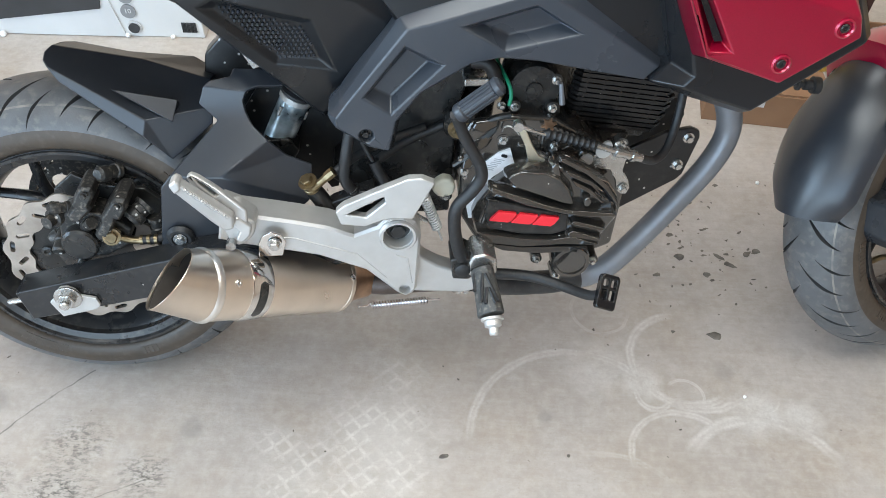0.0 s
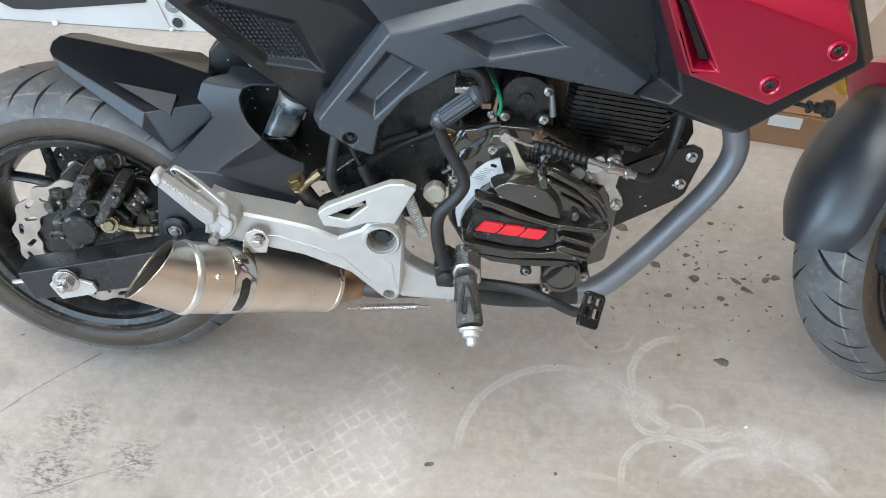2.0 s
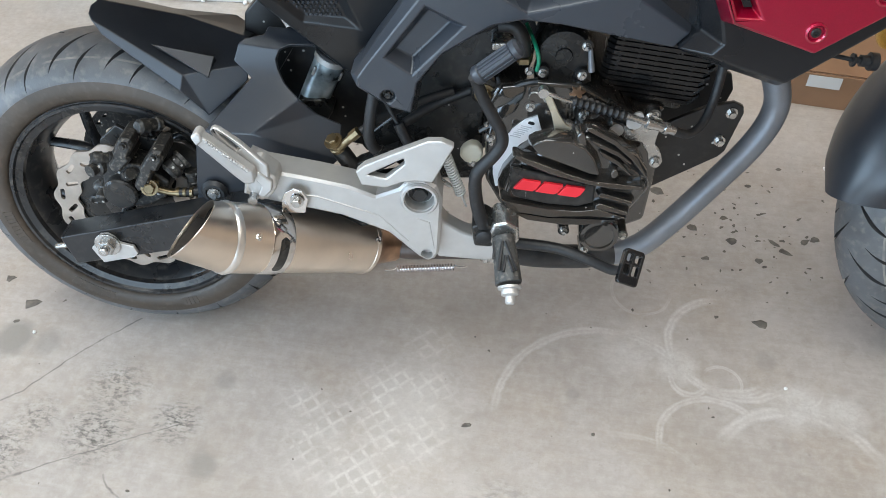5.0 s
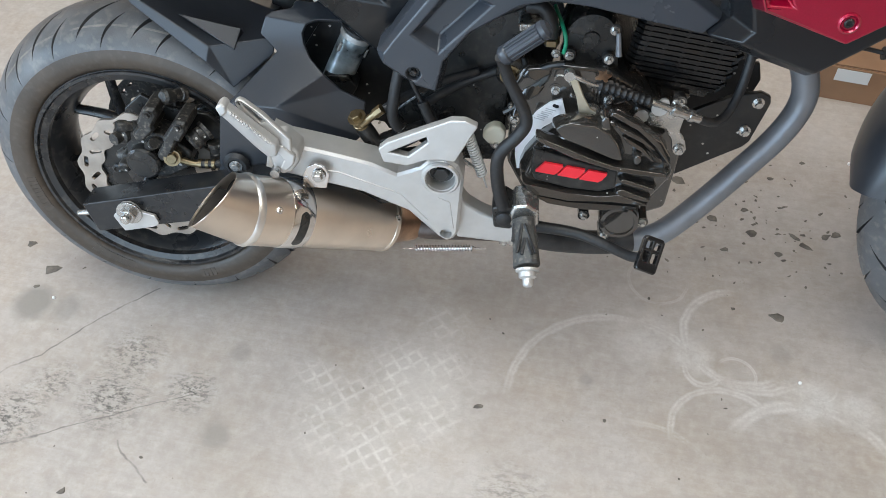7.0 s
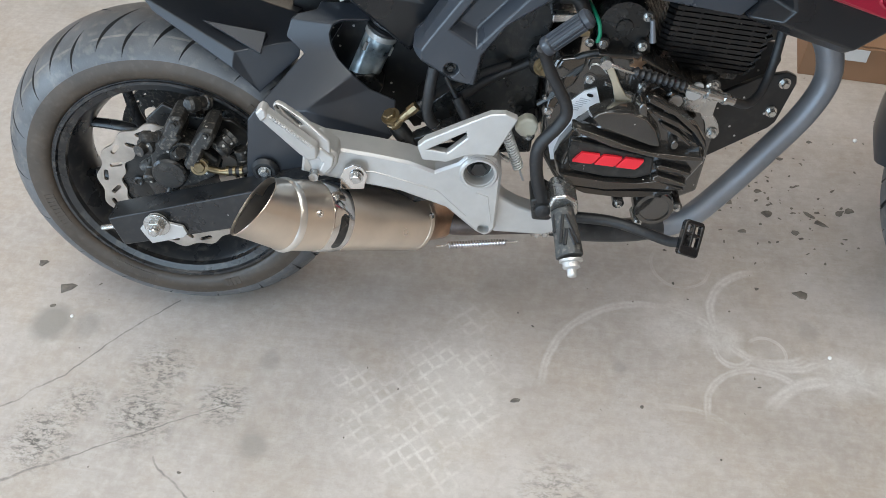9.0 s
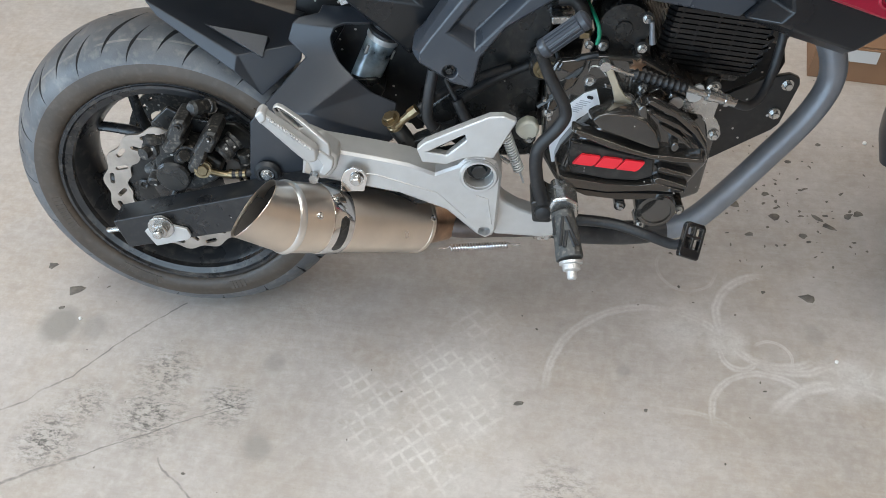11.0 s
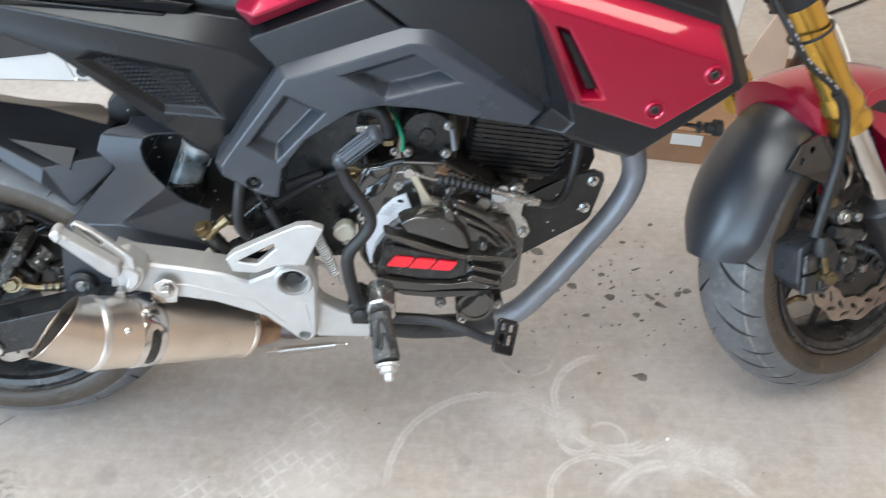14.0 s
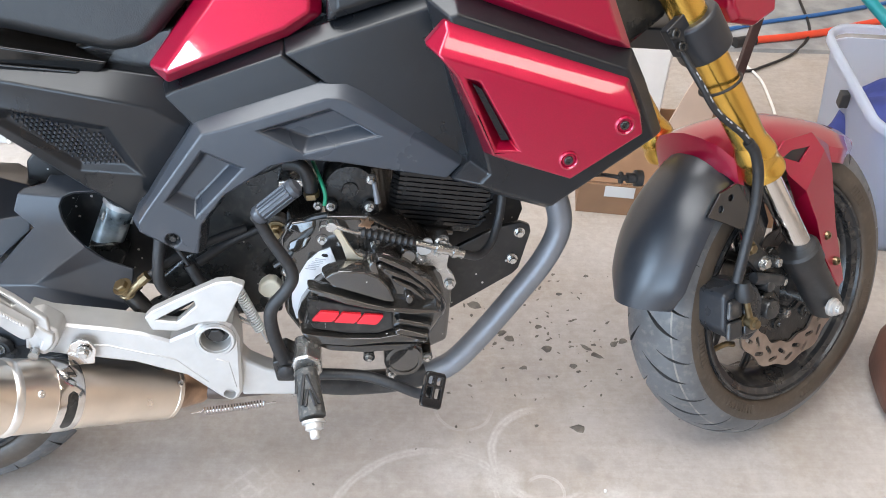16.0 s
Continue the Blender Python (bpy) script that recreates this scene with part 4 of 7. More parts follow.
part("banjo_fitting", bm, BRASS, caliper)
bm = B()
tube(bm, [(0.066, -0.108, 0.306), (0.085, -0.106, 0.298), (0.10, -0.105, 0.297)], 0.0045)
part("banjo_neck", bm, BRASS, caliper, smooth=True)
bm = B()
tube(bm, [(0.096, -0.105, 0.297), (0.12, -0.10, 0.296), (0.16, -0.08, 0.300), (0.24, -0.05, 0.32), (0.32, -0.08, 0.36)], 0.0058)
part("brake_line", bm, HOSE, caliper, smooth=True)
for x in (0.094, 0.103, 0.112):
    bm = B()
    lathe(bm, [(0.0066, 0), (0.0066, 0.004)], (x, -0.1045, 0.297), (1, 0, 0), 16)
    part("ferrule", bm, BRASS, caliper, smooth=True)

bm = B()
plate(bm, circle(0, 0, 0.098, 210, 0.0035, 35), [circle(0, 0, 0.04, 32)] + [circle(0.068 * math.cos(k * 1.2566), 0.068 * math.sin(k * 1.2566), 0.016, 14) for k in range(5)], 0.062, 0.068)
part("sprocket", bm, GREASE, rear_wheel)
bm = B()
for k in range(40):
    a = radians(75 + 210 * k / 39)
    x, z = 0.104 * math.cos(a), 0.104 * math.sin(a)
    block(bm, (-0.0065, -0.008, -0.0045), (0.0065, 0.008, 0.0045), Matrix.Translation((x, 0.065, z)) @ Matrix.Rotation(-a - math.pi / 2, 4, "Y"))
part("chain", bm, GREASE, rear_wheel, "greasy drive chain")
bm = B()
tube(bm, [(-0.15, 0.03, -0.03), (-0.138, 0.012, -0.02), (-0.125, 0.0, -0.01)], 0.004)
part("valve_stem", bm, BRASS, rear_wheel, smooth=True)

# dark sheet added behind the shock so the cavity looks shaded
bm = B()
slab(bm, [(0.180, 0.435), (0.215, 0.40), (0.25, 0.36), (0.36, 0.36), (0.42, 0.47), (0.38, 0.58), (0.28, 0.60), (0.230, 0.53), (0.190, 0.49)], 0.018, 0.045)
part("dark_backing", bm, MUDDY, bike, bevel=0.003)
# shock absorber
SHOCK = material("stained_zinc", (0.34, 0.40, 0.43), 0.30, metal=0.6, vary=0.85, scale=34, dust=0.04)
SD = Vector((0.45, 0, 0.90)).normalized()
SB = Vector((0.272, -0.012, 0.385))
shock = new("shock_absorber")
shock.parent = bike
bm = B()
lathe(bm, [(0.013, -0.045), (0.0185, -0.032), (0.0195, 0.0), (0.0195, 0.062), (0.0185, 0.070), (0.016, 0.072)], SB, SD, 32)
part("body", bm, SHOCK, shock, "oil-stained zinc shock body", smooth=True)
bm = B()
lathe(bm, [(0.0196, 0.060), (0.0212, 0.061), (0.0212, 0.068), (0.0196, 0.069)], SB, SD, 32, cap=False)
part("collar", bm, SATIN, shock, smooth=True)
for a in (2.4, 4.6):
    bm = B()
    m_ = basis_of(SD)
    tube(bm, [SB + m_ @ Vector((0.0198 * math.cos(a), 0.0198 * math.sin(a), 0.040)), SB + m_ @ Vector((0.0198 * math.cos(a), 0.0198 * math.sin(a), 0.052))], 0.0022, seg=8, n=1)
    part("stud", bm, SATIN, shock, smooth=True)
bm = B()
for k in range(4):
    lathe(bm, [(0.020, 0), (0.0235, 0.003), (0.0235, 0.006), (0.020, 0.009)], SB + SD * (0.068 + k * 0.0095), SD, 28)
lathe(bm, [(0.021, 0), (0.021, 0.09)], SB + SD * 0.10, SD, 24)
part("rubber_boot", bm, HOSE, shock, smooth=True)
bm = B()
slab(bm, [(0.255, 0.395), (0.262, 0.372), (0.290, 0.362), (0.300, 0.378), (0.288, 0.395)], -0.035, 0.015)
part("lower_mount", bm, CASTBLACK, shock, bevel=0.003)

# --- exhaust ---
M0, MD = Vector((0.335, -0.118, 0.226)), Vector((-0.68, -0.554, 0.481)).normalized()
MR = 0.0415
WELD = material("polished_weld", (0.82, 0.80, 0.77), 0.36, metal=1.0, vary=0.06, scale=60)
muffler = new("muffler")
muffler.parent = bike
tagged(muffler, "brushed titanium muffler with a slash-cut tip")
bm = B()
lathe(bm, [(MR - 0.004, -0.003), (MR, 0), (MR + 0.0008, 0.001), (MR + 0.0008, 0.006), (MR, 0.007), (MR, 0.150), (MR * 1.0, 0.168)], M0, MD, 64)
part("can", bm, TITAN, muffler, smooth=True)
bm = B()
lathe(bm, [(MR * 0.99, 0.1600), (MR * 1.015, 0.1605), (MR * 1.022, 0.162), (MR * 1.022, 0.167), (MR * 1.02, 0.202), (MR * 0.98, 0.204)], M0, MD, 64, cap=False)
part("end_ring", bm, TITAN, muffler, smooth=True)
bm = B()
lathe(bm, [(MR * 1.01, 0.201), (MR * 1.04, 0.203), (MR * 1.06, 0.2065), (MR * 1.04, 0.210), (MR * 0.99, 0.213)], M0, MD, 64, cap=False)
part("weld_ring", bm, WELD, muffler, smooth=True)
# slash-cut outlet
mm = basis_of(MD)
cut_dir = mm.inverted() @ Vector((0.18, 0.18, 0.95))
cut_dir = Vector((cut_dir.x, cut_dir.y, 0)).normalized()
side_dir = Vector((-cut_dir.y, cut_dir.x, 0))
rise_dir = cut_dir * math.cos(-0.50) + side_dir * math.sin(-0.50)
cut_dir = cut_dir * math.cos(0.764) + side_dir * math.sin(0.764)
bm = B()
rows = []
for r0, s0, k in ((1.01, 0.209, 0), (1.0, 0.2515, 0.0285), (1.02, 0.2526, 0.0285), (1.005, 0.2534, 0.0285), (0.955, 0.2505, 0.0285), (0.90, 0.216, 0.0)):
    row = []
    for i in range(64):
        a = 2 * math.pi * i / 64
        e = Vector((math.cos(a), math.sin(a), 0))
        s = s0 - k * e.dot(cut_dir)
        f = max(0, (s - 0.209) / 0.053)
        row.append(bm.verts.new(M0 + mm @ (e * (r0 * MR * (1 - 0.145 * f)) + rise_dir * (MR * 0.31 * f) + Vector((0, 0, s)))))
    rows.append(row)
for p, q in zip(rows, rows[1:]):
    ring_faces(bm, p, q)
part("outlet", bm, TITAN, muffler, "slash-cut outlet", smooth=True)
# inside of the outlet, coloured dark and matte
bm = B()
row_a, row_b = [], []
for i in range(64):
    a = 2 * math.pi * i / 64
    e = Vector((math.cos(a), math.sin(a), 0))
    s = 0.2490 - 0.0285 * e.dot(cut_dir)
    f = max(0, (s - 0.209) / 0.053)
    row_a.append(bm.verts.new(M0 + mm @ (e * (0.948 * MR * (1 - 0.145 * f)) + rise_dir * (MR * 0.31 * f) + Vector((0, 0, s)))))
    row_b.append(bm.verts.new(M0 + mm @ (e * (0.905 * MR) + Vector((0, 0, 0.170)))))
ring_faces(bm, row_a, row_b)
part("liner", bm, DARKLINER, muffler, "dark outlet lining", smooth=True)
bm = B()
lathe(bm, [(MR * 0.5, 0.172), (MR * 0.5, 0.200), (MR * 0.46, 0.200), (MR * 0.46, 0.172)], M0, MD, 40, cap=False)
lathe(bm, [(0.001, 0.171), (MR * 0.91, 0.171)], M0, MD, 40, cap=False)
part("inner_tube", bm, DARKLINER, muffler, "dark inner pipe", smooth=True)
bm = B()
lathe(bm, [(MR * 1.01, 0.1345), (MR * 1.028, 0.134), (MR * 1.045, 0.1355), (MR * 1.045, 0.1625), (MR * 1.028, 0.164), (MR * 1.01, 0.1635)], M0, MD, 72, cap=False)
strap = part("strap", bm, CHROME, muffler, "polished clamp band with slots", smooth=True)
MU = MD.cross(Vector((0, 0, 1))).normalized()
MV = MU.cross(MD)


def round_can(deg, r, s):
    return M0 + MD * s + (MV * math.cos(radians(deg)) + MU * math.sin(radians(deg))) * r


# dark patches laid on the band paint the shade of its slot openings
for a0, a1, hw in ((-58, -124, 0.0062), (-27, -33, 0.0042), (-150, -200, 0.0062)):
    bm = B()
    rows = []
    for k in range(17):
        f = k / 16
        w = hw * math.sqrt(max(0.02, 1 - max(0, abs(2 * f - 1) - 0.72) ** 2 / 0.0784))
        deg = a0 + (a1 - a0) * f
        rows.append([bm.verts.new(round_can(deg, MR * 1.0475, 0.149 - w)), bm.verts.new(round_can(deg, MR * 1.0475, 0.149 + w)), bm.verts.new(round_can(deg, MR * 1.02, 0.149 + w)), bm.verts.new(round_can(deg, MR * 1.02, 0.149 - w))])
    for p, q in zip(rows, rows[1:]):
        ring_faces(bm, p, q)
    bm.faces.new(rows[0])
    bm.faces.new(rows[-1])
    part("slot", bm, CASTBLACK, strap)
bm = B()
slab(bm, [(0.258, 0.334), (0.260, 0.352), (0.266, 0.364), (0.276, 0.369), (0.287, 0.365), (0.292, 0.354), (0.286, 0.334)], -0.196, -0.192)
part("strap_tab", bm, CHROME, strap, bevel=0.001)
bolt((0.279, -0.197, 0.353), r=0.008, h=0.007, parent=muffler)
for s, aoff in ((0.185, 0.0), (0.008, 0.05)):
    e0 = mm.inverted() @ Vector((0.10, -0.75, 0.66))
    aa = math.atan2(e0.y, e0.x) + aoff
    p = M0 + mm @ Vector((MR * 1.02 * math.cos(aa), MR * 1.02 * math.sin(aa), s))
    nrm_ = mm @ Vector((math.cos(aa), math.sin(aa), 0))
    bm = B()
    lathe(bm, [(0.0042, 0), (0.0042, 0.0015), (0.003, 0.0026), (0.0016, 0.0024), (0.0014, 0.001)], p, nrm_, 14)
    part("screw", bm, CHROME, muffler, smooth=True)
bm = B()
lathe(bm, [(MR * 0.97, 0), (MR * 0.84, 0.008), (MR * 0.74, 0.016), (MR * 0.62, 0.045), (MR * 0.60, 0.052), (MR * 0.4, 0.053)], M0, -MD, 40)
part("inlet_cone", bm, RUST, muffler, "heat-tinted inlet cone", smooth=True)
bm = B()
tube(bm, [M0 - MD * 0.045, (0.395, -0.098, 0.200), (0.44, -0.097, 0.200), (0.50, -0.100, 0.203), (0.53, -0.098, 0.200)], 0.0155)
part("link_pipe", bm, material("stained_pipe", (0.11, 0.085, 0.075), 0.45, metal=0.5, vary=0.35, scale=35, dust=0.1), bike, "dark stained link pipe", smooth=True)
# lower run of the header pipe, coloured darker than the upper run
bm = B()
tube(bm, [(0.52, -0.098, 0.200), (0.565, -0.092, 0.185), (0.63, -0.082, 0.175), (0.674, -0.074, 0.1755)], 0.0168, seg=24)
part("collector_pipe", bm, material("dark_lower_pipe", (0.035, 0.034, 0.034), 0.42, metal=0.3, vary=0.4, scale=30, dust=0.06), bike, "black lower exhaust pipe", smooth=True)
bm = B()
tube(bm, [(0.668, -0.075, 0.1752), (0.690, -0.0715, 0.177), (0.718, -0.068, 0.190), (0.758, -0.056, 0.225), (0.803, -0.046, 0.277), (0.845, -0.036, 0.330), (0.864, -0.030, 0.375), (0.858, -0.028, 0.415), (0.838, -0.02, 0.450), (0.80, -0.005, 0.49), (0.76, 0.0, 0.50)], 0.0166, seg=24)
part("exhaust_pipe", bm, PIPE, bike, "grey coated exhaust header pipe", smooth=True)
bm = B()
lathe(bm, [(0.018, 0), (0.0185, 0.001), (0.0185, 0.023), (0.018, 0.024)], (0.492, -0.100, 0.203), (1, 0, 0), 32)
block(bm, (0.496, -0.132, 0.203), (0.502, -0.112, 0.218))
block(bm, (0.506, -0.132, 0.203), (0.512, -0.112, 0.218))
cyl(bm, (0.490, -0.127, 0.211), (0.522, -0.127, 0.211), 0.0035)
part("pipe_clamp", bm, ZINC, bike, "zinc pipe clamp", bevel=0.001)
bm = B()
coil(bm, (0.381, -0.135, 0.193), (0.457, -0.135, 0.198), 0.0046, 0.0010, 20, tail=0.017)
part("exhaust_spring", bm, CHROME, bike, smooth=True)

# --- footrest hanger and controls ---
bm = B()
holed_shell(bm, [(0.222, 0.398), (0.240, 0.388), (0.302, 0.374), (0.340, 0.364), (0.370, 0.350), (0.398, 0.361), (0.408, 0.372), (0.430, 0.374), (0.443, 0.365), (0.449, 0.345), (0.442, 0.263), (0.436, 0.254), (0.428, 0.250), (0.417, 0.257), (0.382, 0.295), (0.327, 0.321), (0.236, 0.344), (0.212, 0.352)],
            -0.184, -0.181, -0.146, 0.0032, [
    (circle(0.422, 0.347, 0.0175, 32), circle(0.422, 0.347, 0.0165, 32), 0.016), (circle(0.427, 0.262, 0.0075, 20), circle(0.427, 0.262, 0.0072, 20), 0.012)])
hanger = part("footrest_hanger", bm, SATIN, bike, "satin silver cast footrest hanger", bevel=0.003)
bm = B()
lathe(bm, [(0.0232, -0.004), (0.0232, 0.001), (0.021, 0.0035), (0.0185, 0.0035), (0.0178, -0.002)], (0.422, -0.184, 0.347), RIGHT, 40, cap=False)
part("boss", bm, SATIN, hanger, smooth=True)
bm = B()
hexbolt(bm, (0.422, -0.169, 0.347), RIGHT, 0.010, 0.008)
part("bolt", bm, CASTBLACK, hanger, bevel=0.0006)
for line in ([(0.282, 0.352), (0.300, 0.350), (0.352, 0.330), (0.372, 0.322), (0.405, 0.283)], [(0.418, 0.318), (0.432, 0.312), (0.436, 0.272)]):
    bm = B()
    tube(bm, [(x, -0.1838, z) for x, z in line], 0.0011, seg=6, n=1)
    part("cast_line", bm, SATIN, hanger, smooth=True)
bm = B()
slab(bm, [(0.438, 0.322), (0.452, 0.296), (0.470, 0.283), (0.495, 0.272), (0.520, 0.268), (0.528, 0.242), (0.500, 0.236), (0.438, 0.242)], -0.166, -0.140)
part("frame_casting", bm, SATIN, bike, "satin silver lower frame casting", bevel=0.004)
bm = B()
plate(bm, [(0.352, 0.393), (0.362, 0.402), (0.400, 0.419), (0.436, 0.434), (0.452, 0.434), (0.466, 0.427), (0.440, 0.379), (0.420, 0.381), (0.405, 0.379), (0.384, 0.371), (0.357, 0.375)], [[(0.365, 0.389), (0.388, 0.401), (0.408, 0.411), (0.409, 0.404), (0.386, 0.384)]], -0.196, -0.184)
part("heel_guard", bm, SATIN, bike, "polished silver heel guard with a cut-out", bevel=0.002)

peg = new("passenger_footrest")
peg.parent = bike
tagged(peg, "folded cast aluminium passenger footrest")
bm = B()
slab(bm, [(0.189, 0.463), (0.195, 0.467), (0.201, 0.462), (0.245, 0.414), (0.243, 0.398), (0.232, 0.396), (0.222, 0.408), (0.191, 0.452)], lambda x, z: -0.234 + (0.46 - z) * 0.12, lambda x, z: -0.219 + (0.46 - z) * 0.12)
part("peg", bm, SATIN, peg, bevel=0.003)
bm = B()
slab(bm, [(0.186, 0.464), (0.193, 0.470), (0.199, 0.466), (0.199, 0.458), (0.191, 0.452)], -0.236, -0.217)
part("peg_tip", bm, SATIN, peg, bevel=0.003)
for k in range(16):
    t = k / 15
    bm = B()
    lathe(bm, [(0.0026, 0), (0.0016, 0.0032)], Vector((0.202, -0.2330, 0.457)).lerp(Vector((0.238, -0.2270, 0.416)), t), (0.25, -0.8, 0.5), 6)
    part("grip_stud", bm, SATIN, peg)
bm = B()
plate(bm, [(0.200, 0.459), (0.205, 0.463), (0.212, 0.460), (0.230, 0.444), (0.257, 0.412), (0.256, 0.392), (0.240, 0.398), (0.226, 0.425), (0.214, 0.438), (0.203, 0.450)], [[(0.210, 0.455), (0.216, 0.451), (0.230, 0.435), (0.226, 0.433), (0.212, 0.450)]], -0.213, -0.205)
part("arm", bm, SATIN, peg, bevel=0.0025)
bm = B()
slab(bm, [(0.226, 0.392), (0.233, 0.408), (0.246, 0.410), (0.263, 0.394), (0.262, 0.380), (0.252, 0.366), (0.240, 0.361), (0.230, 0.372)], -0.210, -0.176)
part("mount", bm, SATIN, peg, bevel=0.004)
bm = B()
slab(bm, [(0.236, 0.402), (0.246, 0.406), (0.260, 0.392), (0.257, 0.380), (0.247, 0.370), (0.240, 0.374), (0.246, 0.386)], -0.216, -0.206)
part("hinge", bm, SATIN, peg, bevel=0.0025)
cyl(bm := B(), (0.234, -0.2, 0.369), (0.234, -0.220, 0.369), 0.0055)
part("hinge_pin", bm, ZINC, peg, smooth=True)
copy_thing(peg, Matrix.Diagonal((1, -1, 1, 1)))

footrest = new("footrest")
footrest.parent = bike
bm = B()
tube(bm, [(0.521, -0.196, 0.300), (0.525, -0.222, 0.285), (0.528, -0.247, 0.270)], (0.0150, 0.0178), seg=12, n=4, squash=0.85)
part("rubber_pad", bm, material("footrest_rubber", (0.05, 0.05, 0.048), 0.55, vary=0.3, scale=60, bump=0.5, bump_scale=300, dust=0.35), footrest, "worn rubber footrest pad", bevel=0.002)
for k in (-1, 1):
    for a, b_ in (((0.522 + k * 0.0015, -0.212, 0.3065), (0.5265 + k * 0.0105, -0.243, 0.2885)), ((0.522 + k * 0.0105, -0.205, 0.3005), (0.5250 + k * 0.0145, -0.224, 0.289)), ((0.5255 + k * 0.001, -0.228, 0.298), (0.527 + k * 0.006, -0.246, 0.2885))):
        bm = B()
        tube(bm, [a, b_], 0.0021, seg=6, n=1)
        part("tread_rib", bm, HOSE, footrest, smooth=True)
bm = B()
lathe(bm, [(0.014, 0), (0.014, 0.003), (0.0105, 0.004), (0.0105, 0.010), (0.006, 0.012), (0.006, 0.019), (0.0045, 0.021)], (0.529, -0.250, 0.269), (0.06, -0.80, -0.58), 20)
part("end_bolt", bm, SATIN, footrest, smooth=True)
bm = B()
slab(bm, [(0.503, 0.302), (0.510, 0.318), (0.526, 0.320), (0.540, 0.310), (0.541, 0.290), (0.524, 0.280), (0.506, 0.286)], -0.194, -0.150)
part("bracket", bm, ZINC, footrest, bevel=0.004)

kick = new("kick_lever")
kick.parent = bike
tagged(kick, "black kick-start lever with ribbed grip")
bm = B()
tube(bm, [(0.488, -0.196, 0.514), (0.491, -0.192, 0.505), (0.498, -0.190, 0.484), (0.509, -0.190, 0.461), (0.517, -0.190, 0.443), (0.518, -0.190, 0.428), (0.508, -0.190, 0.411), (0.493, -0.190, 0.393), (0.488, -0.190, 0.375), (0.490, -0.188, 0.343), (0.497, -0.186, 0.310)], (0.0062, 0.0082), seg=12)
part("arm", bm, HOSE, kick, smooth=True)
KA, KB = Vector((0.4915, -0.200, 0.517)), Vector((0.5325, -0.202, 0.5495))
bm = B()
lathe(bm, [(0.0085, -0.003), (0.0105, 0.0), (0.0105, 0.005), (0.0088, 0.007), (0.0088, (KB - KA).length - 0.007), (0.0105, (KB - KA).length - 0.005), (0.0105, (KB - KA).length), (0.007, (KB - KA).length + 0.003)], KA, KB - KA, 32)
part("grip", bm, GREYPLASTIC, kick, smooth=True)
km = basis_of(KB - KA)
for k in range(14):
    a = 2 * math.pi * k / 14
    bm = B()
    tube(bm, [KA + km @ Vector((0.0092 * math.cos(a), 0.0092 * math.sin(a), 0.007)), KA + km @ Vector((0.0092 * math.cos(a), 0.0092 * math.sin(a), (KB - KA).length - 0.007))], 0.0011, seg=6, n=1)
    part("rib", bm, GREYPLASTIC, kick)
bm = B()
slab(bm, [(0.483, 0.312), (0.498, 0.318), (0.512, 0.308), (0.511, 0.284), (0.506, 0.280), (0.486, 0.282)], -0.192, -0.150)
part("clamp", bm, CASTBLACK, kick, bevel=0.003)
bm = B()
lathe(bm, [(0.0095, 0), (0.0095, 0.004), (0.008, 0.005)], (0.498, -0.192, 0.298), RIGHT, 24)
part("cap", bm, HOSE, kick, smooth=True)

brake_pedal = new("brake_pedal")
brake_pedal.parent = bike
PM = Matrix.Translation((0.670, -0.226, 0.279)) @ Matrix.Rotation(radians(22), 4, "Y") @ Matrix.Rotation(radians(-42), 4, "X")
bm = B()
plate(bm, [(-0.011, -0.021), (0.011, -0.021), (0.013, -0.018), (0.013, 0.018), (0.010, 0.022), (-0.010, 0.022), (-0.013, 0.018), (-0.013, -0.018)], [[(-0.0085, -0.009), (-0.002, -0.009), (-0.002, 0.003), (-0.0085, 0.003)], [(0.002, -0.009), (0.0085, -0.009), (0.0085, 0.003), (0.002, 0.003)], [(-0.0085, 0.007), (-0.002, 0.007), (-0.002, 0.016), (-0.0085, 0.016)], [(0.002, 0.007), (0.0085, 0.007), (0.0085, 0.016), (0.002, 0.016)]], -0.006, 0.004)
ob = part("pad", bm, GLOSSBLACK, brake_pedal, "black pedal pad with four cut-outs", bevel=0.002)
ob.matrix_basis = PM
bm = B()
tube(bm, [(0.535, -0.150, 0.254), (0.590, -0.156, 0.250), (0.630, -0.178, 0.249), (0.655, -0.205, 0.257), (0.668, -0.220, 0.272)], (0.0075, 0.006), seg=12)
part("arm", bm, HOSE, brake_pedal, smooth=True)
bm = B()
coil(bm, (0.452, -0.155, 0.392), (0.470, -0.155, 0.334), 0.0058, 0.0014, 17, tail=0.020)
part("return_spring", bm, SATIN, bike, smooth=True)
bm = B()
tube(bm, [(0.432, -0.150, 0.370), (0.445, -0.150, 0.352), (0.458, -0.148, 0.340)], 0.0028)
part("brake_rod", bm, ZINC, bike, smooth=True)

# rear master cylinder, banjo and lines
master = new("rear_master_cylinder")
master.parent = bike
bm = B()
tube(bm, [(0.322, -0.128, 0.380), (0.334, -0.130, 0.360), (0.342, -0.130, 0.335)], 0.011, seg=14, n=3)
slab(bm, [(0.325, 0.350), (0.345, 0.365), (0.395, 0.385), (0.400, 0.370), (0.350, 0.340)], -0.135, -0.115)
part("body", bm, CASTBLACK, master, bevel=0.002)
bm = B()
lathe(bm, [(0.010, 0), (0.010, 0.004), (0.0085, 0.005), (0.0085, 0.012)], (0.322, -0.132, 0.384), (-0.3, -0.3, 0.9), 18)
hexbolt(bm, (0.318, -0.136, 0.396), (-0.3, -0.3, 0.9), 0.008, 0.007)
part("banjo_bolt", bm, BRASS, master)
bm = B()
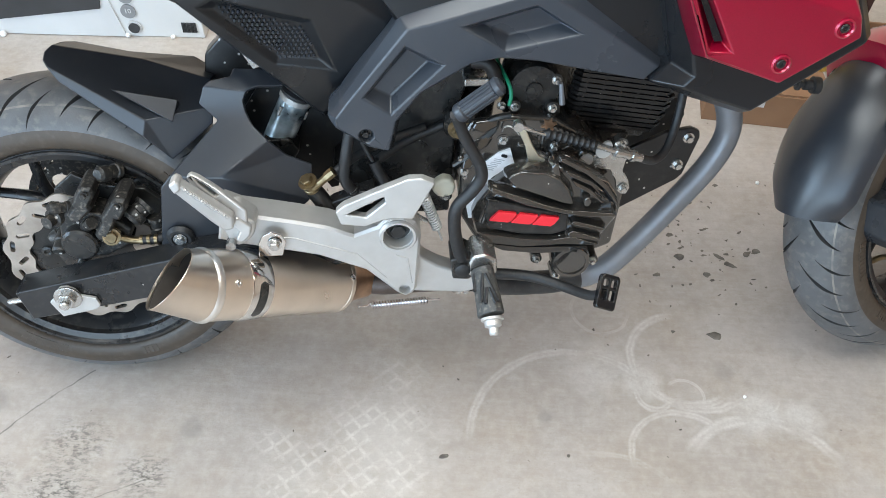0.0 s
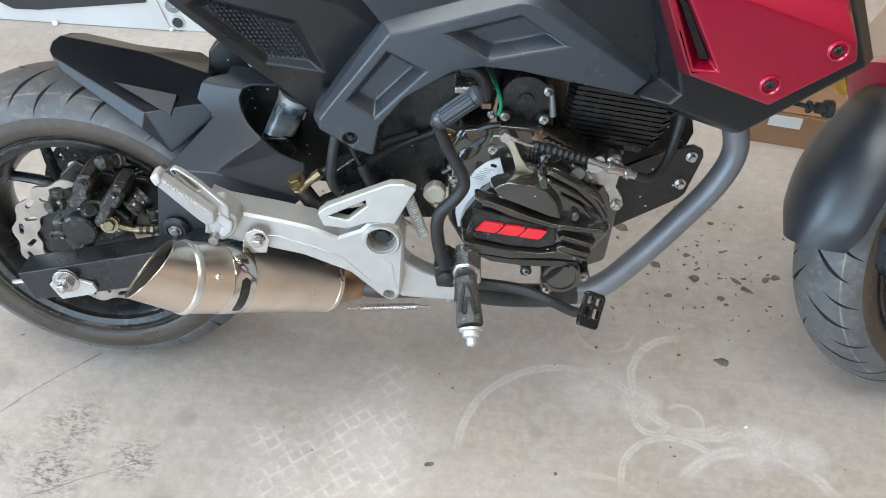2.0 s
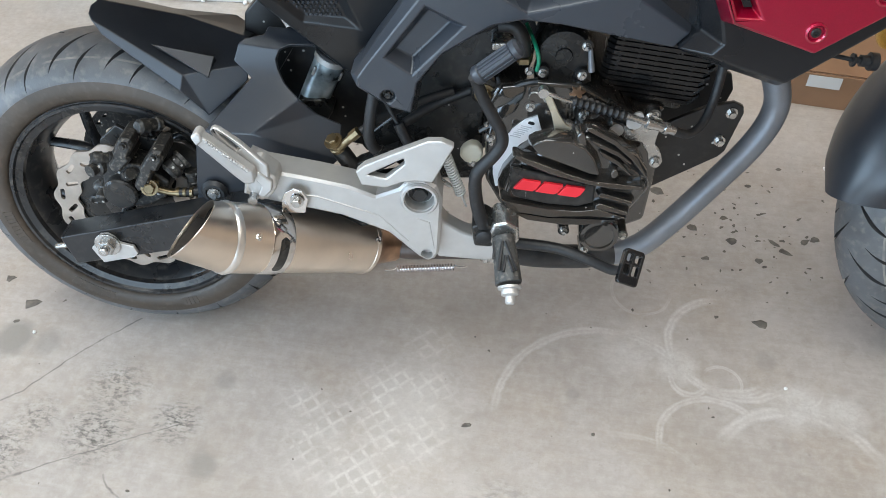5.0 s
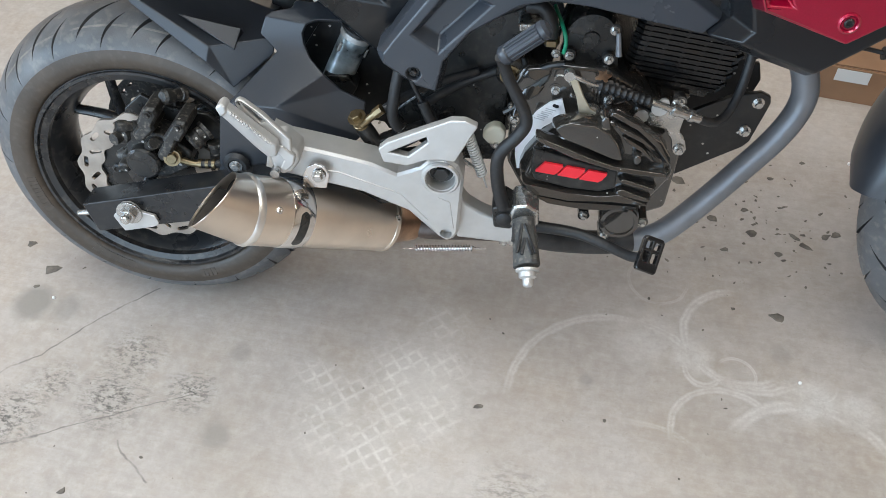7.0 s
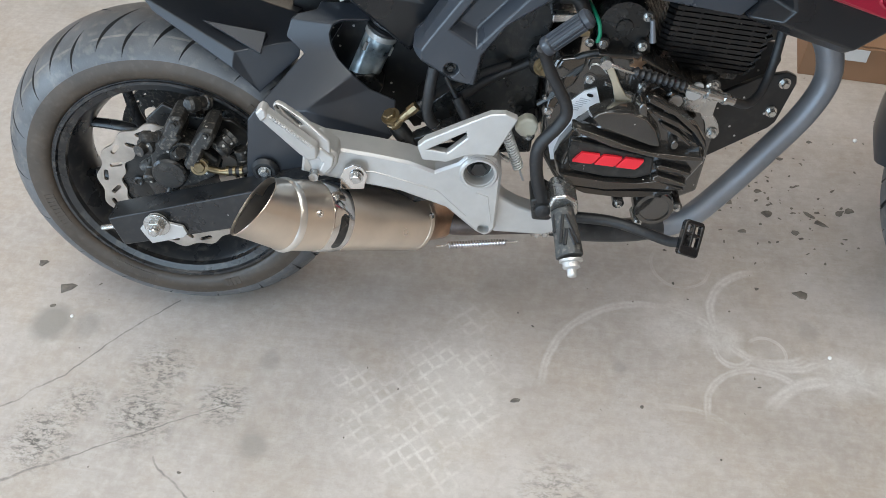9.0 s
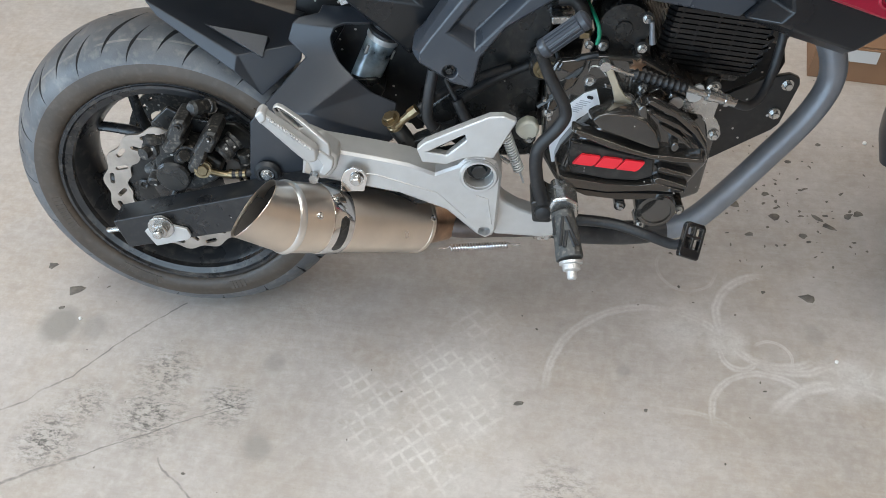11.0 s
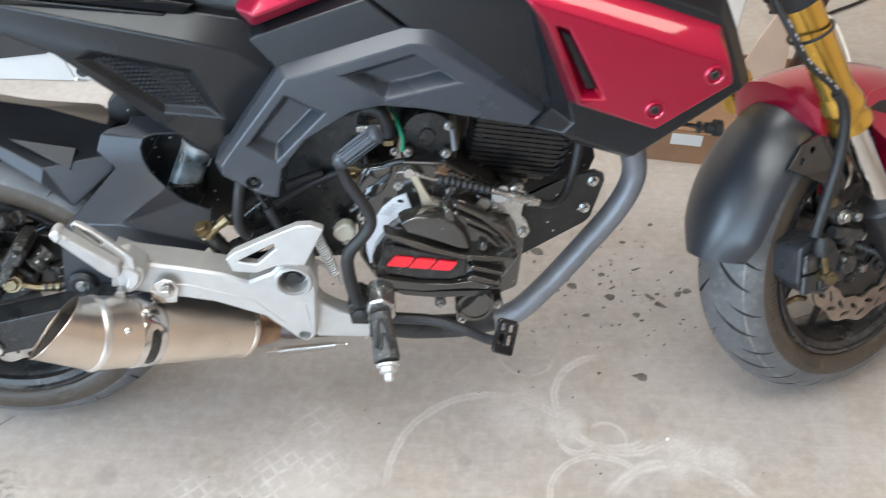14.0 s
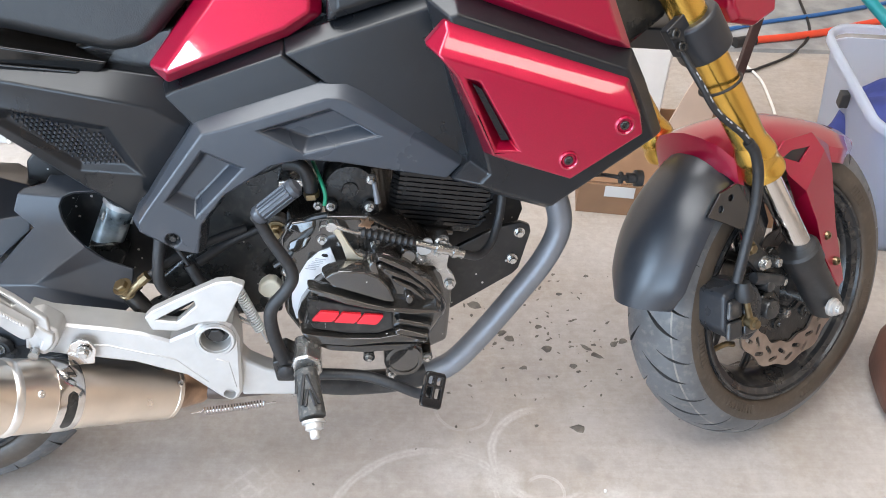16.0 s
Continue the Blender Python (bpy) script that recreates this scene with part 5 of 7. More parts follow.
tube(bm, [(0.324, -0.138, 0.388), (0.338, -0.140, 0.402), (0.350, -0.140, 0.412)], 0.0048)
lathe(bm, [(0.0065, 0), (0.0065, 0.012)], (0.341, -0.140, 0.405), (0.7, 0, 0.6), 8)
part("banjo_neck", bm, BRASS, master)
bm = B()
tube(bm, [(0.352, -0.140, 0.412), (0.385, -0.120, 0.425), (0.42, -0.10, 0.430), (0.46, -0.085, 0.436)], 0.0052)
part("brake_line", bm, HOSE, master, smooth=True)
bm = B()
tube(bm, [(0.372, -0.138, 0.462), (0.366, -0.142, 0.435), (0.362, -0.142, 0.408), (0.366, -0.140, 0.390), (0.376, -0.136, 0.380)], 0.0068)
part("reservoir_hose", bm, HOSE, master, smooth=True)
bm = B()
lathe(bm, [(0.009, 0), (0.009, 0.006)], (0.370, -0.138, 0.386), (0.6, 0, -0.8), 14)
block(bm, (0.378, -0.150, 0.380), (0.390, -0.136, 0.389))
part("hose_clip", bm, CASTBLACK, master, bevel=0.001)
bm = B()
tube(bm, [(0.384, -0.130, 0.446), (0.392, -0.132, 0.428), (0.400, -0.134, 0.412)], 0.0028)
tube(bm, [(0.397, -0.133, 0.420), (0.406, -0.136, 0.398), (0.416, -0.138, 0.382)], 0.0068, n=3)
part("switch_lead", bm, HOSE, master, smooth=True)
bm = B()
tube(bm, [(0.40, -0.10, 0.400), (0.44, -0.085, 0.418), (0.49, -0.08, 0.438)], 0.006)
part("wiring", bm, HOSE, bike, smooth=True)
bm = B()
lathe(bm, [(0.010, 0), (0.0105, 0.012), (0.007, 0.014)], (0.338, -0.120, 0.346), (-0.1, -0.5, 0.8), 16)
part("spacer", bm, ZINC, bike, smooth=True)
bm = B()
slab(bm, [(0.466, 0.356), (0.470, 0.366), (0.480, 0.373), (0.490, 0.371), (0.496, 0.362), (0.494, 0.350), (0.484, 0.344), (0.473, 0.347)], -0.108, -0.09)
part("plug", bm, material("cream_plastic", (0.66, 0.63, 0.52), 0.45, vary=0.06, scale=40), bike, "cream plastic plug", bevel=0.004)

# --- engine ---
engine = new("engine")
engine.parent = bike
tagged(engine, "gloss black single-cylinder engine with oily dust")
bm = B()
slab(bm, [(0.498, 0.330), (0.500, 0.440), (0.512, 0.462), (0.560, 0.466), (0.610, 0.462), (0.660, 0.430), (0.700, 0.400), (0.708, 0.353), (0.701, 0.268), (0.678, 0.258), (0.633, 0.262), (0.559, 0.270), (0.518, 0.290)], -0.120, 0.11)
part("crankcase", bm, ENGINE, engine, bevel=0.006)
COVER = [(0.513, 0.336), (0.520, 0.356), (0.535, 0.378), (0.555, 0.396), (0.576, 0.406), (0.602, 0.409), (0.613, 0.420), (0.628, 0.417), (0.649, 0.406), (0.669, 0.388), (0.689, 0.361), (0.699, 0.333), (0.683, 0.306), (0.676, 0.293), (0.617, 0.286), (0.553, 0.288), (0.531, 0.296), (0.518, 0.313)]
bm = B()
shell(bm, COVER, -0.152, -0.137, -0.115, 0.009)
cover = part("clutch_cover", bm, ENGINE, engine, "gloss black ribbed clutch cover", bevel=0.005)


def step(outline, face, edge, d, name="raised_step", slope=0.0):
    """A sculpted step of the cover; slope tilts its face with height."""
    bm = B()
    z0 = sum(p[1] for p in outline) / len(outline)
    shell(bm, outline, lambda x, z: face + slope * (z - z0), edge, -0.145, d)
    part(name, bm, ENGINE, cover, bevel=0.0026)


# overlapping sculpted steps of the cover, from the rim towards the emblem
step([(0.549, 0.405), (0.549, 0.412), (0.557, 0.417), (0.569, 0.420), (0.598, 0.417), (0.617, 0.408), (0.629, 0.393), (0.636, 0.374), (0.634, 0.366), (0.619, 0.369), (0.593, 0.380), (0.559, 0.394)], -0.166, -0.152, 0.0045, slope=0.12)
step([(0.530, 0.388), (0.531, 0.396), (0.537, 0.396), (0.562, 0.387), (0.598, 0.373), (0.624, 0.365), (0.683, 0.358), (0.690, 0.353), (0.686, 0.347), (0.650, 0.349), (0.621, 0.354), (0.575, 0.367), (0.543, 0.381)], -0.166, -0.152, 0.0032, slope=0.2)
step([(0.516, 0.327), (0.517, 0.334), (0.527, 0.329), (0.574, 0.320), (0.611, 0.317), (0.636, 0.320), (0.672, 0.308), (0.674, 0.301), (0.627, 0.305), (0.576, 0.304), (0.531, 0.311)], -0.163, -0.150, 0.003, slope=0.2)
step([(0.530, 0.303), (0.535, 0.309), (0.576, 0.302), (0.621, 0.301), (0.662, 0.299), (0.660, 0.291), (0.621, 0.287), (0.594, 0.287), (0.551, 0.293)], -0.157, -0.144, 0.003, slope=0.2)
step([(0.630, 0.339), (0.638, 0.343), (0.676, 0.332), (0.680, 0.327), (0.672, 0.324), (0.634, 0.333)], -0.164, -0.150, 0.0026, "cover_fin", 0.3)
step([(0.629, 0.322), (0.638, 0.326), (0.674, 0.314), (0.676, 0.308), (0.668, 0.306), (0.630, 0.315)], -0.162, -0.150, 0.0026, "cover_fin", 0.3)
step([(0.612, 0.421), (0.614, 0.427), (0.621, 0.427), (0.650, 0.412), (0.676, 0.390), (0.690, 0.366), (0.686, 0.361), (0.669, 0.383), (0.646, 0.403)], -0.158, -0.146, 0.0022, "sweep_rib", 0.2)
step([(0.618, 0.409), (0.622, 0.413), (0.654, 0.398), (0.672, 0.383), (0.668, 0.379), (0.650, 0.390), (0.627, 0.401)], -0.159, -0.147, 0.0020, "sweep_rib", 0.2)
step([(0.628, 0.396), (0.632, 0.399), (0.655, 0.386), (0.672, 0.368), (0.668, 0.364), (0.651, 0.378), (0.634, 0.388)], -0.160, -0.147, 0.0020, "sweep_rib", 0.2)
step([(0.643, 0.372), (0.646, 0.379), (0.654, 0.378), (0.657, 0.368), (0.652, 0.361), (0.645, 0.363)], -0.166, -0.150, 0.0020, "boss")
step([(0.601, 0.418), (0.606, 0.426), (0.614, 0.424), (0.618, 0.404), (0.612, 0.396), (0.604, 0.402)], -0.160, -0.140, 0.0022, "boss")
for k in range(3):
    bm = B()
    x0 = 0.5350 + k * 0.0262
    o = lambda u, v: (x0 + u * 0.0226 + v * 0.0088, 0.3475 - (x0 - 0.5350) * 0.165 - u * 0.0037 + v * 0.0132)
    slab(bm, [o(-0.10, 0), o(0.90, 0), o(1.0, 0.25), o(1.0, 0.9), o(0.94, 1.0), o(0.0, 1.0), o(-0.06, 0.6)], -0.1640, -0.155)
    part("emblem_block", bm, LETTER, cover, "red slanted emblem block", bevel=0.0006)
bm = B()
slab(bm, [(0.529, 0.378), (0.527, 0.349), (0.533, 0.333), (0.574, 0.322), (0.611, 0.319), (0.630, 0.325), (0.630, 0.350), (0.601, 0.357), (0.565, 0.368)], -0.1600, -0.150)
part("emblem_pad", bm, CASTBLACK, cover, bevel=0.003)

bm = B()
lathe(bm, [(0.0255, 0), (0.0255, 0.022), (0.0235, 0.026), (0.019, 0.0265), (0.018, 0.0245), (0.006, 0.0245)], (0.642, -0.126, 0.266), RIGHT, 40)
part("filter_cover", bm, ENGINE, engine, "round black filter cover", smooth=True)
for x, z in ((0.630, 0.287), (0.672, 0.261), (0.626, 0.238), (0.598, 0.268)):
    bm = B()
    lathe(bm, [(0.0075, 0), (0.0075, 0.024)], (x, -0.118, z), RIGHT, 16)
    part("lug", bm, ENGINE, engine, smooth=True)
    bolt((x, -0.142, z), r=0.0048, h=0.006, parent=engine)
for x, z, y in ((0.551, 0.434, -0.120), (0.612, 0.424, -0.122), (0.695, 0.423, -0.12), (0.528, 0.312, -0.138), (0.505, 0.393, -0.120), (0.484, 0.347, -0.105)):
    bm = B()
    lathe(bm, [(0.0085, 0), (0.0078, 0.012)], (x, y + 0.011, z), RIGHT, 16)
    part("lug", bm, ENGINE, engine, smooth=True)
    bolt((x, y, z), r=0.0052, h=0.006, parent=engine)
bm = B()
lathe(bm, [(0.017, 0), (0.017, 0.012), (0.013, 0.015)], (0.498, -0.095, 0.446), RIGHT, 28)
part("mount_boss", bm, CASTBLACK, engine, smooth=True)
bm = B()
hexbolt(bm, (0.498, -0.110, 0.446), RIGHT, 0.0085, 0.008)
lathe(bm, [(0.005, 0), (0.005, 0.016)], (0.498, -0.110, 0.446), RIGHT, 12)
part("bolt", bm, BRASS, engine)
GREYPRINT = material("pale_print", (0.45, 0.46, 0.49), 0.5)
# white sticker on the case
bm = B()
slab(bm, [(0.511, 0.323), (0.508, 0.342), (0.508, 0.354), (0.510, 0.366), (0.515, 0.378), (0.521, 0.389), (0.531, 0.405), (0.546, 0.418), (0.560, 0.423), (0.567, 0.397), (0.553, 0.393), (0.540, 0.384), (0.530, 0.371), (0.523, 0.356), (0.519, 0.342), (0.517, 0.323)], -0.1225, -0.1185)
sticker = part("sticker", bm, WHITE, engine, "white curved sticker with small print")
bm = B()
slab(bm, slot(0.553, 0.4135, 0.004, 0.004, -0.3), -0.1232, -0.1215)
part("print_mark", bm, PLASTIC, sticker)
for k in range(7):
    bm = B()
    slab(bm, slot(0.5475 - k * 0.0022, 0.4085 - k * 0.0022, 0.012 - 0.003 * (k % 2), 0.0010, -0.25), -0.1230, -0.1215)
    part("print_bar", bm, GREYPRINT, sticker)
# ribbed case top between lever and cylinder
for k in range(7):
    bm = B()
    block(bm, (0.592 + k * 0.0042, -0.124, 0.420), (0.594 + k * 0.0042, -0.112, 0.440))
    part("case_fin", bm, ENGINE, engine)
for pts in ([(0.514, 0.450), (0.541, 0.463), (0.559, 0.466)], [(0.524, 0.436), (0.541, 0.450), (0.543, 0.461)], [(0.506, 0.413), (0.525, 0.429), (0.541, 0.449)], [(0.492, 0.400), (0.510, 0.413), (0.524, 0.436)], [(0.640, 0.440), (0.665, 0.425), (0.690, 0.405)]):
    bm = B()
    tube(bm, [(x, -0.1178, z) for x, z in pts], 0.0040, seg=8, n=2)
    part("case_rib", bm, CASTBLACK, engine, smooth=True)
# raised pads and webs of the case above the sticker
for pts, y in (([(0.511, 0.452), (0.517, 0.461), (0.546, 0.464), (0.545, 0.453), (0.527, 0.444)], -0.124), ([(0.509, 0.424), (0.513, 0.434), (0.531, 0.442), (0.539, 0.438), (0.533, 0.427), (0.519, 0.418)], -0.125), ([(0.500, 0.396), (0.503, 0.408), (0.515, 0.414), (0.520, 0.406), (0.512, 0.395)], -0.125),
               ([(0.598, 0.402), (0.604, 0.416), (0.620, 0.418), (0.632, 0.424), (0.640, 0.418), (0.634, 0.410)], -0.126), ([(0.640, 0.410), (0.646, 0.420), (0.664, 0.412), (0.660, 0.402)], -0.126), ([(0.566, 0.424), (0.568, 0.432), (0.583, 0.428), (0.582, 0.419)], -0.124)):
    bm = B()
    shell(bm, pts, lambda x, z: y + 0.25 * (z - pts[0][1]), y + 0.004, -0.115, 0.0025)
    part("case_pad", bm, ENGINE, engine, bevel=0.0015)
bm = B()
slab(bm, [(0.604 + r * math.cos(a), 0.453 + r * math.sin(a)) for r, a in [((0.0095, 0.0050)[k % 2], math.pi * k / 6 + 0.2) for k in range(12)]], -0.1235, -0.119)
part("star_washer", bm, RUST, engine, "rusty star-shaped washer")
bm = B()
cyl(bm, (0.616, -0.112, 0.502), (0.619, -0.114, 0.476), 0.0026, 0.0038, seg=14)
part("stud", bm, PIPE, engine, smooth=True)
bm = B()
tube(bm, [(0.549, -0.124, 0.448), (0.551, -0.126, 0.455), (0.557, -0.128, 0.457), (0.563, -0.131, 0.454), (0.568, -0.136, 0.449)], 0.0011, seg=8)
part("lever_spring", bm, ZINC, engine, "thin wire return spring", smooth=True)
for x, z, r in ((0.6905, 0.4225, 0.006), (0.500, 0.412, 0.003), (0.506, 0.386, 0.003)):
    bm = B()
    lathe(bm, [(r, 0), (r, 0.003), (r * 0.6, 0.005)], (x, -0.121, z), RIGHT, 14)
    part("plug", bm, ZINC, engine, smooth=True)
for x, z, w in ((0.653, 0.406, 0.005), (0.672, 0.417, 0.006), (0.676, 0.424, 0.004)):
    bm = B()
    slab(bm, circle(x, z, w, 9, w * 0.6), -0.1275, -0.124)
    part("paint_chip", bm, SATIN, engine)
# clutch lever and cable
lever = new("clutch_lever")
lever.parent = bike
bm = B()
slab(bm, [(0.559, 0.466), (0.562, 0.472), (0.568, 0.471), (0.574, 0.459), (0.583, 0.438), (0.591, 0.424), (0.599, 0.418), (0.592, 0.407), (0.579, 0.416), (0.574, 0.438), (0.565, 0.459)], -0.1425, -0.138)
part("arm", bm, material("yellowed_zinc", (0.60, 0.56, 0.45), 0.34, metal=0.85, vary=0.1, scale=60), lever, bevel=0.001)
bm = B()
lathe(bm, [(0.0145, 0), (0.0145, 0.008), (0.011, 0.010), (0.011, 0.014), (0.0065, 0.015), (0.0065, 0.020), (0.005, 0.0215)], (0.592, -0.128, 0.408), RIGHT, 28)
part("pivot", bm, ZINC, lever, smooth=True)
bm = B()
tube(bm, [(0.566, -0.145, 0.467), (0.577, -0.145, 0.462), (0.590, -0.142, 0.455), (0.602, -0.138, 0.450)], 0.0026)
lathe(bm, [(0.006, 0), (0.006, 0.010)], (0.564, -0.139, 0.467), RIGHT, 14)
part("cable_end", bm, ZINC, lever, smooth=True)
CA, CB = Vector((0.598, -0.138, 0.452)), Vector((0.661, -0.130, 0.428))
prof = [(0.003, -0.004)]
for k in range(9):
    s = (CB - CA).length * k / 9
    prof += [(0.0046, s), (0.0068, s + 0.0022), (0.0046, s + 0.0048)]
bm = B()
lathe(bm, prof + [(0.004, (CB - CA).length)], CA, CB - CA, 20)
part("rubber_boot", bm, HOSE, lever, "ribbed rubber cable boot", smooth=True, sharp=70)
CC = Vector((0.720, -0.126, 0.405))
bm = B()
d = (CC - CB).normalized()
lathe(bm, [(0.0042, 0), (0.0042, 0.026), (0.0075, 0.027), (0.0075, 0.034), (0.006, 0.035), (0.006, 0.048), (0.0075, 0.049), (0.0075, 0.054), (0.0055, 0.055), (0.0055, (CC - CB).length)], CB, d, 12)
part("adjuster", bm, ZINC, lever)
bm = B()
tube(bm, [CC - d * 0.004, (0.738, -0.118, 0.396), (0.756, -0.105, 0.402), (0.768, -0.09, 0.425), (0.774, -0.08, 0.460), (0.775, -0.075, 0.51)], 0.0055)
part("cable", bm, HOSE, lever, smooth=True)
bm = B()
plate(bm, [(0.657, 0.398), (0.662, 0.410), (0.676, 0.413), (0.690, 0.420), (0.702, 0.421), (0.708, 0.414), (0.702, 0.400), (0.700, 0.386), (0.709, 0.372), (0.712, 0.360), (0.704, 0.352), (0.696, 0.356), (0.692, 0.374), (0.684, 0.388), (0.672, 0.390)], [], -0.124, -0.120)
part("bracket", bm, ZINC, lever, "zinc cable bracket", bevel=0.001)
bolt((0.667, -0.125, 0.400), r=0.0065, h=0.006, parent=lever)
bolt((0.703, -0.125, 0.361), r=0.0065, h=0.006, parent=lever)

# cylinder with fins, starter and fittings
CYL = Matrix.Translation((0.697, 0, 0.466)) @ Matrix.Rotation(radians(9.5), 4, "Y")
FIN = material("black_fin", (0.011, 0.0105, 0.0105), 0.25, vary=0.3, scale=30, bump=0.1, bump_scale=300, specks=0.10)
cylinder = new("cylinder")
cylinder.parent = engine
bm = B()
block(bm, (-0.050, -0.0715, -0.06), (0.050, 0.070, 0.09), CYL)
part("barrel", bm, CASTBLACK, cylinder, bevel=0.006)
for k in range(16):
    v = -0.044 + k * 0.0064
    bm = B()
    wx = 0.010 - 0.0011 * abs(k - 7) + 0.003 * (k % 2)
    m_ = CYL @ Matrix.Translation((0, 0, v))
    pts = [(-0.060, -0.070), (-0.052, -0.078), (0.050 + wx, -0.078), (0.060 + wx, -0.068), (0.060, 0.068), (0.05, 0.078), (-0.052, 0.078), (-0.060, 0.070)]
    a = [bm.verts.new(m_ @ Vector((x, y, -0.0023))) for x, y in pts]
    b = [bm.verts.new(m_ @ Vector((x, y, 0.0023))) for x, y in pts]
    ring_faces(bm, a, b)
    bm.faces.new(a)
    bm.faces.new(b)
    part("fin", bm, FIN, cylinder)
for k in range(5):
    bm = B()
    x = -0.044 + k * 0.022
    block(bm, (x - 0.0016, -0.0772, -0.040 + 0.012 * (k % 2)), (x + 0.0016, -0.070, 0.055), CYL)
    part("fin_rib", bm, FIN, cylinder)
bm = B()
tube(bm, [(0.634, -0.079, 0.437), (0.640, -0.079, 0.426), (0.655, -0.079, 0.418), (0.712, -0.079, 0.409)], 0.0045, seg=8)
part("base_flange", bm, ENGINE, cylinder, smooth=True)
bm = B()
lathe(bm, [(0.032, 0), (0.032, 0.050), (0.029, 0.056), (0.010, 0.057), (0.009, 0.059), (0.002, 0.059)], (0.588, -0.044, 0.489), RIGHT, 44)
slab(bm, [(0.562, 0.470), (0.620, 0.466), (0.622, 0.450), (0.560, 0.455)], -0.098, -0.02)
part("starter_motor", bm, CASTBLACK, engine, smooth=True)
for x, z, y, l in ((0.564, 0.473, -0.11, 0.02), (0.609, 0.468, -0.108, 0.022), (0.613, 0.500, -0.100, 0.012)):
    bm = B()
    lathe(bm, [(0.0075, 0), (0.0075, l)], (x, y + l, z), RIGHT, 16)
    part("lug", bm, CASTBLACK, engine, smooth=True)
    bolt((x, y, z), r=0.0052, h=0.006, parent=engine)
bolt((0.549, -0.106, 0.473), r=0.005, h=0.006, parent=engine)
bm = B()
tube(bm, [(0.557, -0.112, 0.476), (0.559, -0.112, 0.488), (0.556, -0.106, 0.502), (0.546, -0.07, 0.514)], 0.0023)
part("earth_wire", bm, GREEN, bike, "green earth wire", smooth=True)
bm = B()
tube(bm, [(0.515, -0.095, 0.525), (0.532, -0.10, 0.524), (0.541, -0.102, 0.508), (0.543, -0.102, 0.482)], 0.0085)
part("breather_hose", bm, HOSE, bike, smooth=True)
bm = B()
lathe(bm, [(0.0095, 0), (0.0095, 0.007)], (0.543, -0.102, 0.484), (0, 0, 1), 20)
block(bm, (0.537, -0.114, 0.484), (0.548, -0.108, 0.491))
part("hose_clamp", bm, BRASS, bike, bevel=0.0006)
bm = B()
block(bm, (0.505, -0.10, 0.494), (0.552, -0.07, 0.505))
part("manifold", bm, ZINC, bike, bevel=0.003)
bm = B()
tube(bm, [(0.38, -0.08, 0.47), (0.43, -0.085, 0.505), (0.49, -0.085, 0.530), (0.55, -0.085, 0.545)], 0.007)
tube(bm, [(0.39, -0.07, 0.455), (0.44, -0.075, 0.490), (0.50, -0.08, 0.515), (0.54, -0.08, 0.535)], 0.005)
part("wiring", bm, HOSE, bike, smooth=True)
# front engine mount plates
for y0, rim_line, mat in ((-0.045, [(0.700, 0.352), (0.732, 0.368), (0.776, 0.390), (0.808, 0.396), (0.820, 0.390), (0.822, 0.380), (0.808, 0.324), (0.800, 0.315), (0.712, 0.262)], MUDDY), (0.037, [(0.700, 0.400), (0.770, 0.400), (0.772, 0.440), (0.800, 0.440), (0.800, 0.398), (0.822, 0.392), (0.828, 0.368), (0.815, 0.326), (0.712, 0.262)], MUDDY)):
    bm = B()
    slab(bm, rim_line, y0, y0 + 0.008)
    part("mount_plate", bm, mat, bike, bevel=0.002)
for x, z in ((0.806, 0.382), (0.798, 0.341)):
    bolt((x, -0.045, z), r=0.0072, h=0.008)
bm = B()
slab(bm, [(0.766, 0.43), (0.80, 0.43), (0.84, 0.55), (0.79, 0.56)], -0.03, 0.03)
part("down_tube", bm, CASTBLACK, bike, bevel=0.006)

# --- front end ---
fork = new("front_fork")
fork.parent = bike
fork.matrix_basis = FORK
tagged(fork, "gold upside-down front fork")
FX = 0.025
for s in (-1, 1):
    y = s * 0.090
    bm = B()
    lathe(bm, [(0.0215, 0.27), (0.0215, 0.66)], (FX, y, 0), (0, 0, 1), 40)
    lathe(bm, [(0.020, 0.232), (0.0275, 0.233), (0.0280, 0.238), (0.0270, 0.244), (0.0255, 0.248), (0.0255, 0.261), (0.0270, 0.264), (0.0265, 0.270), (0.0225, 0.286), (0.0215, 0.290)], (FX, y, 0), (0, 0, 1), 40)
    part("outer_tube", bm, GOLD, fork, "gold anodised outer tube", smooth=True)
    bm = B()
    cyl(bm, (FX, y, 0.05), (FX, y, 0.245), 0.0165, seg=32)
    part("inner_tube", bm, CHROME, fork, "polished chrome inner tube", smooth=True)
    bm = B()
    lathe(bm, [(0.018, -0.045), (0.0235, -0.036), (0.0245, 0.0), (0.0255, 0.055), (0.0285, 0.062), (0.0290, 0.088), (0.0255, 0.092), (0.019, 0.092)], (FX - 0.006, y, 0), (0, 0, 1), 32)
    part("lower_leg", bm, material("fork_leg_black", (0.016, 0.016, 0.017), 0.42, vary=0.2, scale=30, dust=0.04), fork, smooth=True)
bm = B()
tube(bm, [(0.008, -0.128, -0.016), (0.008, 0.13, -0.016)], 0.007, n=1)
part("axle", bm, ZINC, fork, smooth=True)
bm = B()
lathe(bm, [(0.0135, 0), (0.0135, 0.004), (0.0105, 0.005), (0.0105, 0.010), (0.0070, 0.011), (0.0070, 0.015), (0.006, 0.016)], (0.008, -0.114, -0.016), RIGHT, 22)
part("axle_nut", bm, SATIN, fork, smooth=True)
bm = B()
for s in (-1, 1):
    lathe(bm, [(0.030, 0.432), (0.033, 0.435), (0.033, 0.480), (0.030, 0.484)], (FX, s * 0.09, 0), (0, 0, 1), 36)
block(bm, (0.0, -0.075, 0.452), (0.045, 0.075, 0.484))
